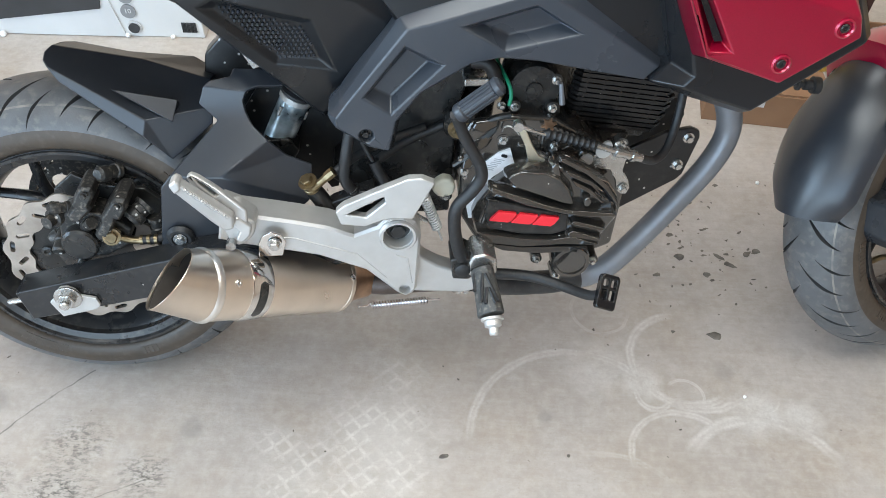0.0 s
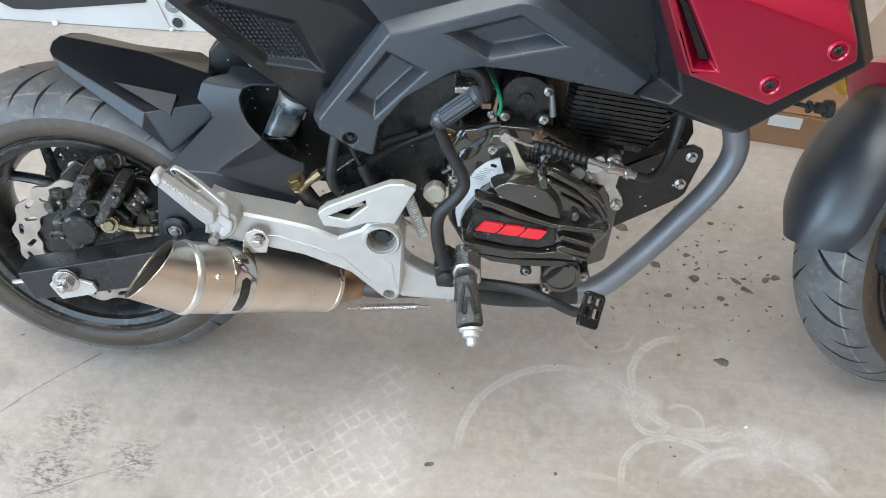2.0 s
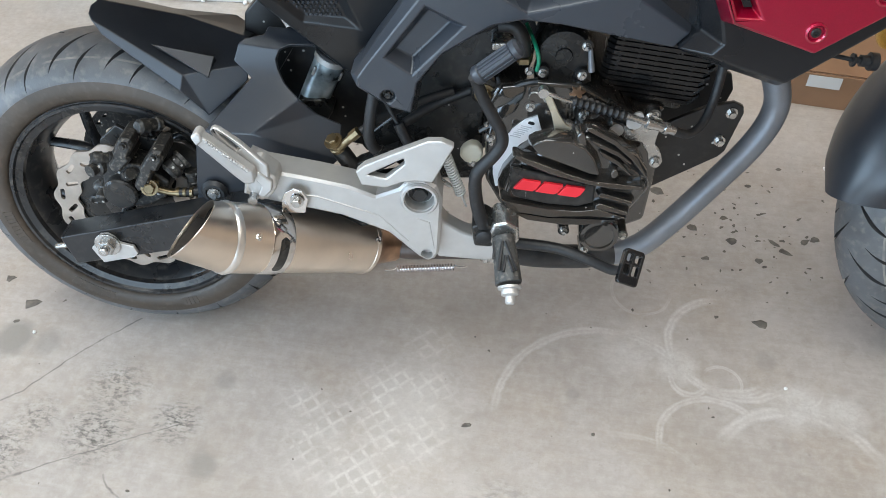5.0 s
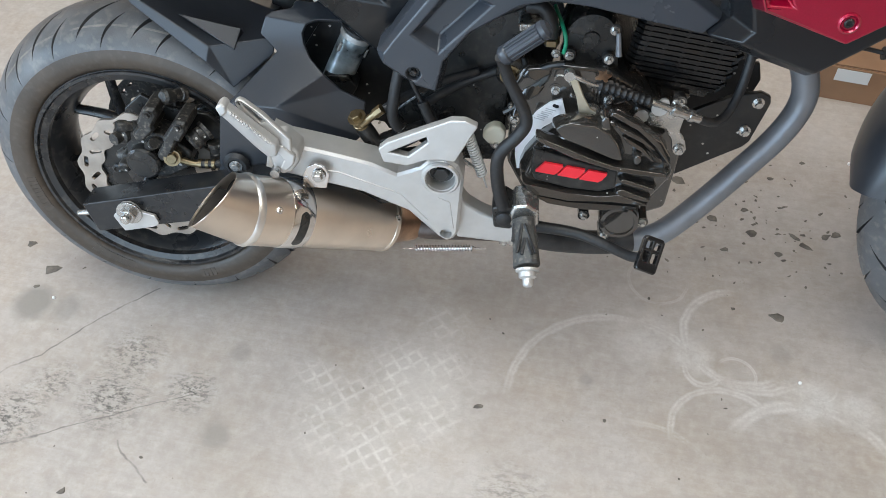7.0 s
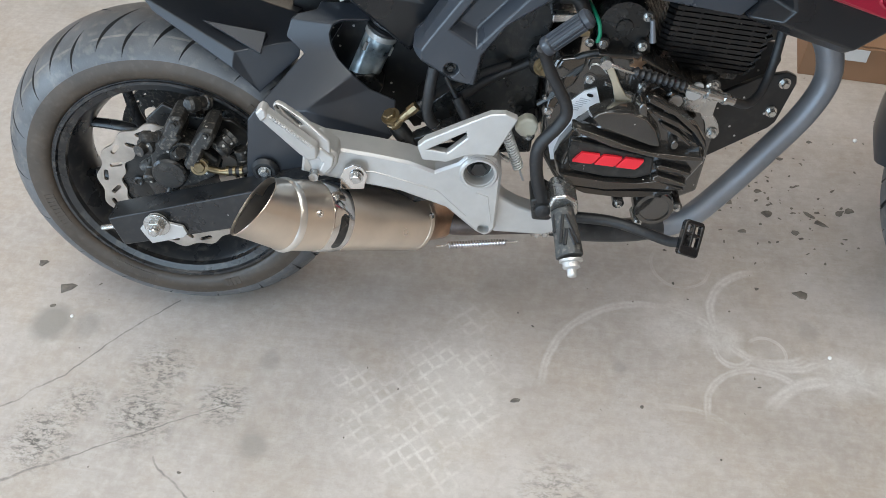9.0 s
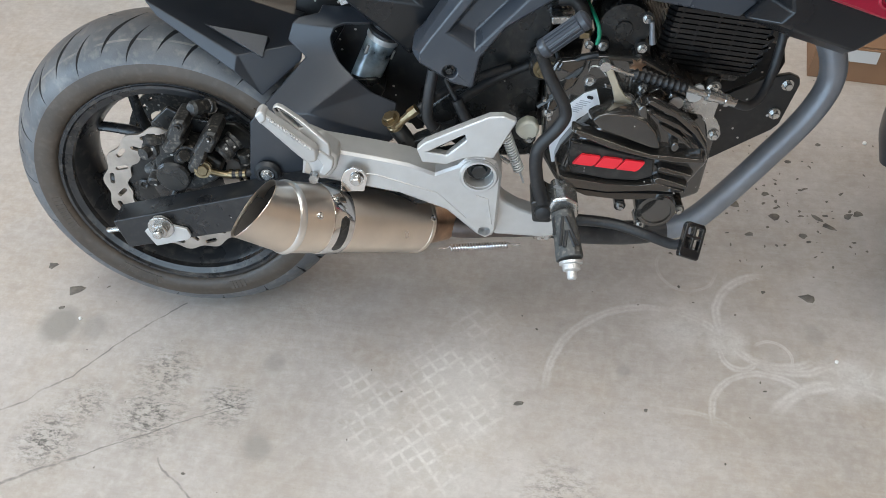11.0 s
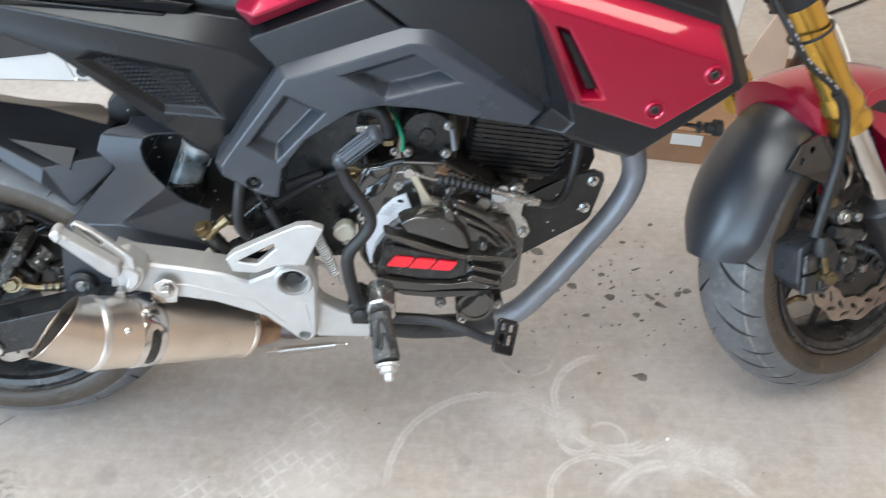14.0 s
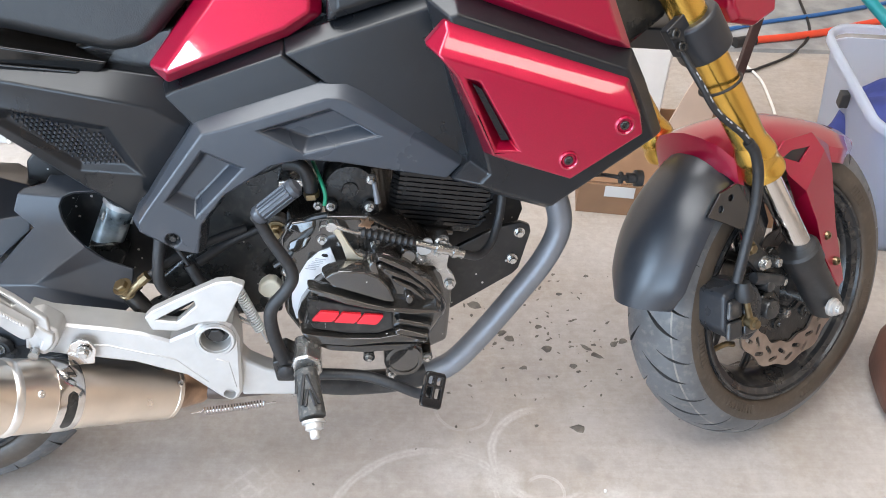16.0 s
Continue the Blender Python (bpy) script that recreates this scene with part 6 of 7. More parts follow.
block(bm, (-0.022, -0.104, 0.462), (0.010, -0.092, 0.500))
part("lower_clamp", bm, material("clamp_black", (0.016, 0.017, 0.02), 0.38, vary=0.1, scale=30), fork, "black fork clamp", bevel=0.004)
for z in (0.456, 0.474):
    bm = B()
    lathe(bm, [(0.0062, 0), (0.0062, 0.005), (0.0052, 0.006), (0.003, 0.006), (0.0028, 0.003)], (-0.016, -0.104, z + 0.018), RIGHT, 20)
    part("clamp_bolt", bm, CASTBLACK, fork, smooth=True)
bm = B()
tube(bm, [(-0.014, -0.10, 0.470), (-0.024, -0.118, 0.425), (-0.024, -0.122, 0.385), (-0.008, -0.125, 0.335), (-0.003, -0.124, 0.305)], 0.0042)
brake_hose = part("brake_hose", bm, HOSE, fork, "thin black brake hose with pale print", smooth=True)
hose_line = smooth_path([(-0.014, -0.10, 0.470), (-0.024, -0.118, 0.425), (-0.024, -0.122, 0.385), (-0.008, -0.125, 0.335), (-0.003, -0.124, 0.305)], 8)
for k in (5, 6, 8, 9, 11, 12, 15, 16, 18, 19, 21, 22, 24, 25):
    bm = B()
    tube(bm, [hose_line[k] + Vector((0.0004, -0.0040, 0)), hose_line[k].lerp(hose_line[k + 1], 0.7) + Vector((0.0004, -0.0040, 0))], 0.0009, seg=6, n=1)
    part("print_bar", bm, GREYPRINT, brake_hose)
bm = B()
tube(bm, [(-0.005, -0.124, 0.320), (-0.003, -0.124, 0.298), (-0.012, -0.122, 0.268), (-0.035, -0.118, 0.232), (-0.065, -0.114, 0.200), (-0.104, -0.110, 0.162)], 0.0068)
part("hose_sleeve", bm, HOSE, fork, "thick rubber hose sleeve", smooth=True)
bm = B()
m_ = basis_of((0.15, 0.1, 1))
tube(bm, [Vector((FX - 0.004, -0.092, 0.385)) + m_ @ Vector((0.0255 * math.cos(a), 0.0265 * math.sin(a), 0)) for a in [2 * math.pi * k / 24 for k in range(25)]], 0.0020, seg=8, n=1)
part("cable_tie", bm, HOSE, fork, "black cable tie", smooth=True)
bm = B()
slab(bm, [(-0.10, 0.62), (-0.06, 0.50), (0.02, 0.49), (0.05, 0.62)], -0.07, 0.07)
part("headlight_bracket", bm, CASTBLACK, fork, bevel=0.01)

bm = B()
shell(bm, [(0.149, 0.442), (0.223, 0.384), (0.198, 0.348), (0.160, 0.356), (0.132, 0.384), (0.132, 0.407)], -0.035, -0.025, 0.035, 0.006)
part("headlight_cowl", bm, RED, fork, "glossy red headlight cowl", bevel=0.003)

# front brake and fenders share the wheel's turned frame
def sweep_fender(bm, a0, a1, n, section, thick):
    """A guard swept round the wheel: section gives (y, radius) pairs from one edge to the other at each angle."""
    rows = []
    for i in range(n + 1):
        a = radians(a0 + (a1 - a0) * i / n)
        sec = section(i / n)
        up = [bm.verts.new((r * math.cos(a), y, r * math.sin(a))) for y, r in sec]
        dn = [bm.verts.new(((r - thick) * math.cos(a), y, (r - thick) * math.sin(a))) for y, r in reversed(sec)]
        rows.append(up + dn)
    for p, q in zip(rows, rows[1:]):
        ring_faces(bm, p, q)
    bm.faces.new(rows[0])
    bm.faces.new(rows[-1])
    return bm


steer = new("front_guard")
steer.parent = bike
steer.matrix_basis = FRONT


def black_section(t):
    w = 0.062 + 0.012 * math.sin(math.pi * min(1, t * 1.2))
    end = 0.80 + 0.20 * min(1, t / 0.12)
    return [(-w * end + (2 * w * end) * k / 12, 0.236 + 0.038 * (1 - abs((k - 6) / 6) ** 2.3)) for k in range(13)]


bm = B()
sweep_fender(bm, 172, 114, 22, black_section, 0.004)
part("rear_guard", bm, FENDER, steer, "matte black lower mudguard", smooth=True, sharp=60)


def red_section(t):
    w = 0.074 - 0.060 * max(0, 1 - t / 0.34) ** 1.4
    k0 = 0.238 + 0.022 * (1 - t / 0.4) ** 2 if t < 0.4 else 0.238 + 0.052 * ((min(t, 0.965) - 0.4) / 0.565) ** 1.7
    k0 -= max(0.0, t - 0.965) / 0.035 * 0.034
    return [(-w, k0 - 0.040), (-w * 0.98, k0 - 0.022), (-w * 0.72, k0 - 0.002), (-w * 0.34, k0 + 0.008), (0, k0 + 0.012), (w * 0.34, k0 + 0.008), (w * 0.72, k0 - 0.002), (w * 0.98, k0 - 0.022), (w, k0 - 0.040)]


bm = B()
sweep_fender(bm, 43, 125, 28, red_section, 0.003)
part("red_guard", bm, RED, steer, "glossy red front fender", smooth=True, sharp=28)
# sculpted side arms: a bright facet round the vent, then a creased leg
for s in (-1, 1):
    VA = [(-0.070, 0.079, 0.226), (-0.047, 0.080, 0.189), (-0.019, 0.088, 0.163), (0.021, 0.083, 0.212), (0.050, 0.076, 0.182), (0.066, 0.077, 0.092), (0.092, 0.078, 0.001), (0.079, 0.080, -0.006), (0.029, 0.086, 0.060), (0.008, 0.088, 0.114),
          (-0.037, 0.068, 0.186), (-0.014, 0.067, 0.141), (0.011, 0.067, 0.085), (0.038, 0.070, 0.035), (-0.055, 0.077, 0.238), (0.000, 0.077, 0.240), (0.044, 0.072, 0.214), (-0.060, 0.080, 0.216), (-0.043, 0.080, 0.223), (-0.008, 0.081, 0.222), (-0.028, 0.082, 0.204)]
    arm = mesh_part("fender_arm", [(x, s * y, z) for x, y, z in VA],
                    [(0, 1, 20, 17), (1, 2, 3, 20), (20, 3, 19), (19, 3, 15), (14, 18, 19, 15), (14, 0, 17, 18), (2, 9, 5, 4), (2, 4, 3), (3, 4, 16), (3, 16, 15), (9, 8, 7, 6, 5), (1, 10, 11, 2), (11, 12, 9, 2), (12, 13, 8, 9), (13, 7, 8)], RED, steer, "sculpted red fender arm with a vent", bevel=0.0012, thick=0.003)
    # black sheet added behind the vent so its opening looks shaded
    bm = B()
    slab(bm, [(-0.066, 0.212), (-0.046, 0.230), (0.0, 0.228), (-0.026, 0.198)], min(s * 0.0785, s * 0.0755), max(s * 0.0785, s * 0.0755))
    part("vent_backing", bm, PLASTIC, arm)
    if s < 0:
        for x, z in ((0.038, 0.085), (0.063, 0.040)):
            bm = B()
            lathe(bm, [(0.0066, -0.003), (0.0066, 0.0015), (0.0050, 0.004), (0.0024, 0.0045), (0.002, 0.002)], (x, -0.0835, z), RIGHT, 18)
            part("screw", bm, BRASS, arm, smooth=True)
bm = B()
plate(bm, [(-0.192, 0.160), (-0.170, 0.188), (-0.140, 0.195), (-0.095, 0.180), (-0.075, 0.130), (-0.092, 0.080), (-0.105, 0.085), (-0.128, 0.128), (-0.160, 0.145)], [circle(-0.168, 0.166, 0.0045, 12), circle(-0.150, 0.178, 0.0045, 12)], -0.074, -0.069)
part("guard_bracket", bm, GLOSSBLACK, steer, bevel=0.001)

brake_disc(front_wheel, 0.116, -0.058, 12, 36, 1.1, material("browned_rotor_steel", (0.34, 0.28, 0.24), 0.36, metal=0.85, vary=0.25, scale=40, dust=0.15))
bm = B()
tube(bm, [(-0.145, -0.012, -0.075), (-0.135, -0.032, -0.062), (-0.115, -0.040, -0.055), (-0.098, -0.040, -0.06)], 0.0042)
part("valve_stem", bm, BRASS, front_wheel, smooth=True)

fcal = new("front_brake_caliper")
fcal.parent = bike
fcal.matrix_basis = FRONT @ Matrix.Translation((0.017, 0, 0))
tagged(fcal, "black front brake caliper with a brass banjo")
bm = B()
slab(bm, [(-0.204, 0.058), (-0.172, 0.066), (-0.138, 0.055), (-0.126, 0.030), (-0.130, -0.010), (-0.150, -0.022), (-0.188, -0.010), (-0.204, 0.008)], -0.100, -0.040)
part("body", bm, material("caliper_black", (0.02, 0.022, 0.026), 0.28, vary=0.2, scale=30, dust=0.05), fcal, bevel=0.006)
for i in range(2):
    for k in range(2):
        bm = B()
        block(bm, (-0.200 + i * 0.030, -0.107, 0.022 - k * 0.030), (-0.174 + i * 0.028, -0.098, 0.050 - k * 0.030))
        part("body_rib", bm, RIM, fcal, bevel=0.005)
for x, z, r in ((-0.112, 0.014, 0.0150), (-0.118, 0.050, 0.0090)):
    bm = B()
    lathe(bm, [(r, -0.035), (r, 0.001), (r * 0.86, 0.004), (r * 0.5, 0.0048)], (x, -0.100, z), RIGHT, 26)
    part("piston_cap", bm, RIM, fcal, smooth=True)
bm = B()
cyl(bm, (-0.140, -0.092, 0.064), (-0.096, -0.100, 0.052), 0.0085)
part("slide_pin", bm, RIM, fcal, smooth=True)
bm = B()
slab(bm, [(-0.158, 0.115), (-0.140, 0.120), (-0.108, 0.092), (-0.104, 0.070), (-0.122, 0.064), (-0.150, 0.092)], -0.088, -0.078)
part("upper_bracket", bm, CASTBLACK, fcal, bevel=0.002)
for x, z, mat in ((-0.118, 0.080, ZINC), (-0.147, 0.108, BRASS)):
    bm = B()
    hexbolt(bm, (x, -0.089, z), RIGHT, 0.0072, 0.008)
    part("bolt", bm, mat, fcal)
bm = B()
lathe(bm, [(0.020, 0), (0.020, 0.022), (0.016, 0.027)], (-0.105, -0.066, 0.018), RIGHT, 28)
slab(bm, [(-0.130, 0.050), (-0.080, 0.090), (-0.055, 0.070), (-0.062, 0.010), (-0.085, -0.030), (-0.125, -0.015)], -0.074, -0.064)
part("bracket", bm, CASTBLACK, fcal, bevel=0.003)
for x, z, r, l in ((-0.108, 0.082, 0.009, 0.028), (-0.092, 0.050, 0.0075, 0.026), (-0.070, -0.006, 0.009, 0.018)):
    bm = B()
    lathe(bm, [(r, 0), (r, l), (r * 0.8, l + 0.002)], (x, -0.070, z), (0.2, -1, -0.1), 18)
    part("pin", bm, CASTBLACK, fcal, smooth=True)
    bm = B()
    hexbolt(bm, Vector((x, -0.070, z)) + Vector((0.2, -1, -0.1)).normalized() * (l + 0.001), (0.2, -1, -0.1), r * 0.72, 0.005, False)
    part("bolt", bm, ZINC, fcal)
bm = B()
lathe(bm, [(0.0090, 0), (0.0090, 0.004), (0.0075, 0.005), (0.0075, 0.013), (0.0090, 0.014), (0.0090, 0.018), (0.006, 0.019), (0.006, 0.024)], (-0.166, -0.100, 0.014), RIGHT, 20)
tube(bm, [(-0.166, -0.111, 0.018), (-0.170, -0.110, 0.034), (-0.175, -0.109, 0.054)], 0.0046)
part("banjo", bm, BRASS, fcal, smooth=True)
bm = B()
lathe(bm, [(0.0110, -0.004), (0.0125, 0.004), (0.0105, 0.014), (0.0075, 0.022)], (-0.176, -0.109, 0.052), (-0.1, 0.0, 1), 20)
part("hose_boot", bm, HOSE, fcal, "flared rubber hose boot", smooth=True)
# small lead between shroud and guard
bm = B()
tube(bm, [(0.89, -0.06, 0.468), (0.92, -0.03, 0.451), (0.95, -0.03, 0.444)], 0.0028)
lathe(bm, [(0.008, 0), (0.008, 0.003), (0.004, 0.004), (0.004, 0.009), (0.007, 0.010), (0.007, 0.020), (0.011, 0.021), (0.011, 0.030)], (0.940, -0.030, 0.446), (1, 0.0, -0.1), 18)
part("cable_guide", bm, HOSE, bike, smooth=True)

# ---- things behind the motorcycle ----
CARD = material("brown_cardboard", (0.24, 0.13, 0.07), 0.75, vary=0.12, scale=12, bump=0.15, bump_scale=200)
CARDLIGHT = material("light_cardboard", (0.62, 0.48, 0.38), 0.7, vary=0.08, scale=10, bump=0.1, bump_scale=200)
CARTON = material("white_carton", (0.60, 0.595, 0.585), 0.5, vary=0.05, scale=8)
CARTONGREY = material("grey_print", (0.55, 0.545, 0.54), 0.5, vary=0.06, scale=8)
INK = material("black_print", (0.03, 0.03, 0.032), 0.45, vary=0.15, scale=20)
GREYINK = material("grey_ink", (0.22, 0.22, 0.225), 0.5)
FOAM = material("white_foam", (0.82, 0.8, 0.77), 0.6, vary=0.04, scale=20, bump=0.2, bump_scale=150)


def boxed(name, lo, hi, mat, at, turn, label, category, bevel=0.002):
    bm = B()
    block(bm, lo, hi)
    ob = part(name, bm, mat, None, bevel=bevel)
    ob.matrix_world = pose(*at, 0, 0, turn)
    return tagged(ob, label, category)


# open cardboard tray, its raised flap and the foam in it
tray = new("cardboard_box")
tray.matrix_world = pose(0.520, 1.545, 0, 0, 0, -6)
tagged(tray, "open brown cardboard box with a white label", "box")
for nm, lo, hi, mat in (("front_wall", (0, 0, 0), (0.40, 0.005, 0.075), CARD), ("back_wall", (0, 0.30, 0), (0.40, 0.305, 0.075), CARD), ("side_wall", (0, 0.006, 0), (0.005, 0.299, 0.075), CARD), ("side_wall", (0.395, 0.006, 0), (0.40, 0.299, 0.075), CARD),
                        ("bottom", (0.006, 0.006, 0.001), (0.394, 0.299, 0.005), CARDLIGHT), ("top_flap", (0.0, 0.004, 0.0755), (0.40, 0.14, 0.079), CARD)):
    bm = B()
    block(bm, lo, hi)
    part(nm, bm, mat, tray, bevel=0.001)
bm = B()
block(bm, (0.052, -0.0012, 0.046), (0.112, -0.0002, 0.072))
part("label", bm, CARTON, tray, "white paper label")
bm = B()
slab(bm, [(0.16, 0.07), (0.20, 0.21), (0.225, 0.285), (0.262, 0.18), (0.268, 0.07)], 0.155, 0.160)
part("raised_flap", bm, CARDLIGHT, tray, "raised light cardboard flap", bevel=0.001)
foam = boxed("foam_block", (0, 0, 0), (0.11, 0.05, 0.27), FOAM, (0.605, 1.765, 0.006), -4, "white foam packing block standing in the cardboard box", "packaging", 0.006)

# printed white carton on the floor
carton = new("carton")
carton.matrix_world = pose(-0.556, 1.747, 0, 0, 0, 1.5)
tagged(carton, "white printed cardboard carton lying on the concrete", "box")
bm = B()
block(bm, (-0.60, 0, 0), (0, 0.35, 0.16))
part("body", bm, CARTON, carton, bevel=0.003)
bm = B()
slab(bm, [(-0.595, 0.002), (-0.176, 0.002), (-0.205, 0.158), (-0.595, 0.158)], -0.0045, 0)
part("grey_side", bm, CARTONGREY, carton)
# flat plate stands in for the black object lying over the carton
bm = B()
slab(bm, [(-0.59, 0.155), (-0.59, 0.060), (-0.545, 0.035), (-0.48, 0.037), (-0.215, 0.075), (-0.195, 0.157)], -0.009, -0.0048)
part("black_object_plate", bm, INK, carton)
for x, z, r in ((-0.157, 0.066, 0.0165), (-0.153, 0.026, 0.016), (-0.155, 0.103, 0.0165)):
    bm = B()
    slab(bm, circle(x, z, r, 32), -0.0045, 0)
    part("round_symbol", bm, GREYINK if z > 0.03 else CARTONGREY, carton)
bm = B()
slab(bm, circle(-0.153, 0.026, 0.012, 28), -0.0088, -0.0046)
part("symbol_core", bm, INK, carton)
txt = bpy.data.curves.new("number", "FONT")
txt.body, txt.size, txt.align_x, txt.align_y, txt.extrude = "10", 0.016, "CENTER", "CENTER", 0.0003
tm = new("number", txt)
tm.parent = carton
tm.matrix_basis = Matrix.Translation((-0.157, -0.0054, 0.068)) @ Matrix.Rotation(radians(90), 4, "X")
txt.materials.append(CARTON)
for k in range(12):
    bm = B()
    block(bm, (-0.046 + k * 0.0027, -0.0042, 0.016), (-0.046 + k * 0.0027 + (0.0016 if k % 3 else 0.0009), 0.0, 0.040))
    part("code_bar", bm, INK, carton)

# translucent storage tub with contents
TUB = bpy.data.materials.new("translucent_tub")
TUB.use_nodes = True
tb = TUB.node_tree.nodes["Principled BSDF"]
tb.inputs["Base Color"].default_value, tb.inputs["Roughness"].default_value = (0.78, 0.84, 0.95, 1), 0.42
tb.inputs["Transmission Weight"].default_value, tb.inputs["IOR"].default_value = 0.72, 1.15
tub = new("storage_tub")
tub.matrix_world = pose(1.005, 1.41, 0, 0, 0, -4)
tagged(tub, "translucent white plastic storage tub filled with blue things", "storage tub")


def rounded(x0, y0, x1, y1, r, n=6):
    out = []
    for cx, cy, a0 in ((x1 - r, y1 - r, 0), (x0 + r, y1 - r, 90), (x0 + r, y0 + r, 180), (x1 - r, y0 + r, 270)):
        out += [(cx + r * math.cos(radians(a0 + 90 * k / n)), cy + r * math.sin(radians(a0 + 90 * k / n))) for k in range(n + 1)]
    return out


def loft(bm, rows):
    """Rounded rectangles joined one to the next: each row is inset, corner radius and height."""
    loops = []
    for d, r, z in rows:
        loops.append([bm.verts.new((x, y, z)) for x, y in rounded(d, d * 0.9, 0.48 - d, 0.40 - d * 0.9, r)])
    for p, q in zip(loops, loops[1:]):
        ring_faces(bm, p, q)
    return loops


bm = B()
loops = loft(bm, [(0.046, 0.03, 0.0), (0.040, 0.034, 0.006), (0.022, 0.045, 0.15), (0.004, 0.055, 0.276), (0.008, 0.052, 0.276), (0.026, 0.042, 0.15), (0.044, 0.03, 0.010)])
bm.faces.new(loops[0])
bm.faces.new(loops[-1])
part("body", bm, TUB, tub, smooth=True, sharp=50)
bm = B()
loops = loft(bm, [(0.003, 0.055, 0.284), (-0.008, 0.064, 0.283), (-0.010, 0.066, 0.287), (-0.010, 0.066, 0.298), (-0.007, 0.064, 0.302), (0.000, 0.058, 0.302), (0.004, 0.055, 0.298), (0.003, 0.055, 0.284)])
part("rim", bm, TUB, tub, smooth=True, sharp=60)
bm = B()
block(bm, (-0.008, 0.19, 0.228), (0.010, 0.213, 0.258))
part("latch", bm, INK, tub, "dark plastic latch", bevel=0.003)
BLUE = material("blue_fabric", (0.03, 0.045, 0.20), 0.7, vary=0.3, scale=18, bump=0.5, bump_scale=90)
bm = B()
bmesh.ops.create_icosphere(bm, subdivisions=4, radius=1.0)
for v in bm.verts:
    n_ = noise.noise(v.co * 1.9) * 0.16 + noise.noise(v.co * 5.1) * 0.06
    v.co = Vector((v.co.x * 0.20 * (1 + n_), v.co.y * 0.16 * (1 + n_), max(v.co.z, -0.75) * 0.16 * (1 + n_)))
ob = part("blue_cloth", bm, BLUE, None, smooth=True, sharp=180)
ob.matrix_world = pose(1.225, 1.60, 0.132)
tagged(ob, "crumpled dark blue cloth in the storage tub", "cloth")
bm = B()
tube(bm, [(1.05, 1.74, 0.40), (1.10, 1.70, 0.36), (1.16, 1.62, 0.32), (1.23, 1.55, 0.31), (1.33, 1.50, 0.33)], 0.011)
tagged(part("garden_hose", bm, material("teal_hose", (0.01, 0.22, 0.24), 0.4, vary=0.1, scale=20), None, smooth=True), "teal rubber hose lying over the storage tub", "hose")
bm = B()
tube(bm, [(1.18, 1.78, 0.29), (1.22, 1.66, 0.315), (1.27, 1.58, 0.32), (1.36, 1.56, 0.31)], 0.004)
tagged(part("black_cable", bm, HOSE, None, smooth=True), "black cable on the blue cloth", "cable")

# ledge, tool and cables by the far wall
bm = B()
tube(bm, [(1.077, 2.262, 0.022), (1.277, 2.313, 0.022), (1.62, 2.46, 0.022)], 0.010, n=2)
tool = part("pry_bar", bm, material("orange_red_paint", (0.75, 0.07, 0.03), 0.4, vary=0.1, scale=20), None, smooth=True)
tagged(tool, "orange-red painted bar with a dark grip lying on the rough concrete", "tool")
bm = B()
tube(bm, [(1.018, 2.240, 0.024), (1.077, 2.262, 0.022)], 0.015, n=1)
part("grip", bm, HOSE, tool, smooth=True)
bm = B()
tube(bm, [(1.292, 2.580, 0.017), (1.280, 2.523, 0.017), (1.259, 2.365, 0.017), (1.227, 2.282, 0.017), (1.168, 2.216, 0.006), (1.074, 2.149, 0.006), (1.020, 2.124, 0.006), (0.90, 2.13, 0.005)], 0.0038)
tagged(part("extension_cord", bm, HOSE, None, smooth=True), "black extension cord trailing over the concrete", "cable")
bm = B()
tube(bm, [(1.015, 2.185, 0.005), (1.029, 2.158, 0.005), (1.050, 2.088, 0.005), (1.049, 2.007, 0.005), (1.041, 1.918, 0.005), (1.02, 1.84, 0.005)], 0.0035)
tagged(part("white_cord", bm, FOAM, None, smooth=True), "thin white cord on the concrete", "cable")
bm = B()
tube(bm, [(1.025, 2.328, 0.018), (1.131, 2.373, 0.018), (1.354, 2.446, 0.018), (1.75, 2.60, 0.018)], 0.006)
tagged(part("power_cord", bm, material("blue_cord", (0.03, 0.13, 0.35), 0.45), None, smooth=True), "blue cord along the rough concrete", "cable")

bm = B()
block(bm, (-0.009, -0.009, 0.004), (0.009, 0.009, 0.62))
block(bm, (-0.05, -0.05, 0.0), (0.05, 0.05, 0.006))
ob = part("steel_post", bm, material("dark_brown_paint", (0.055, 0.028, 0.024), 0.45, vary=0.2, scale=30, dust=0.05), bevel=0.002)
ob.matrix_world = pose(0.868, 1.80, 0, 0, 3, 0)
tagged(ob, "dark brown steel post standing on the concrete", "post")

# brown leather pouch
LEATHER = material("brown_leather", (0.11, 0.045, 0.03), 0.5, vary=0.25, scale=18, bump=0.4, bump_scale=180)
bm = B()
rows = []
for r, z in ((0.072, 0.0), (0.088, 0.02), (0.090, 0.06), (0.082, 0.095), (0.078, 0.098), (0.080, 0.06), (0.070, 0.012)):
    rows.append([bm.verts.new((r * (1 + 0.10 * math.sin(2 * a) + 0.05 * math.sin(5 * a + z * 30)) * math.cos(a), 1.25 * r * math.sin(a), z + 0.008 * math.sin(3 * a))) for a in [2 * math.pi * i / 40 for i in range(40)]])
for p, q in zip(rows, rows[1:]):
    ring_faces(bm, p, q)
bm.faces.new(rows[0])
bm.faces.new(rows[-1])
ob = part("leather_pouch", bm, LEATHER, None, smooth=True, sharp=60)
ob.matrix_world = pose(1.045, 1.08, 0.008)
tagged(ob, "dark brown leather pouch standing open on the concrete", "pouch")

# loose dirt and crumbs on the floor
DIRT = material("dirt_flake", (0.15, 0.13, 0.11), 0.9, vary=0.4, scale=60, bump=0.5, bump_scale=300)
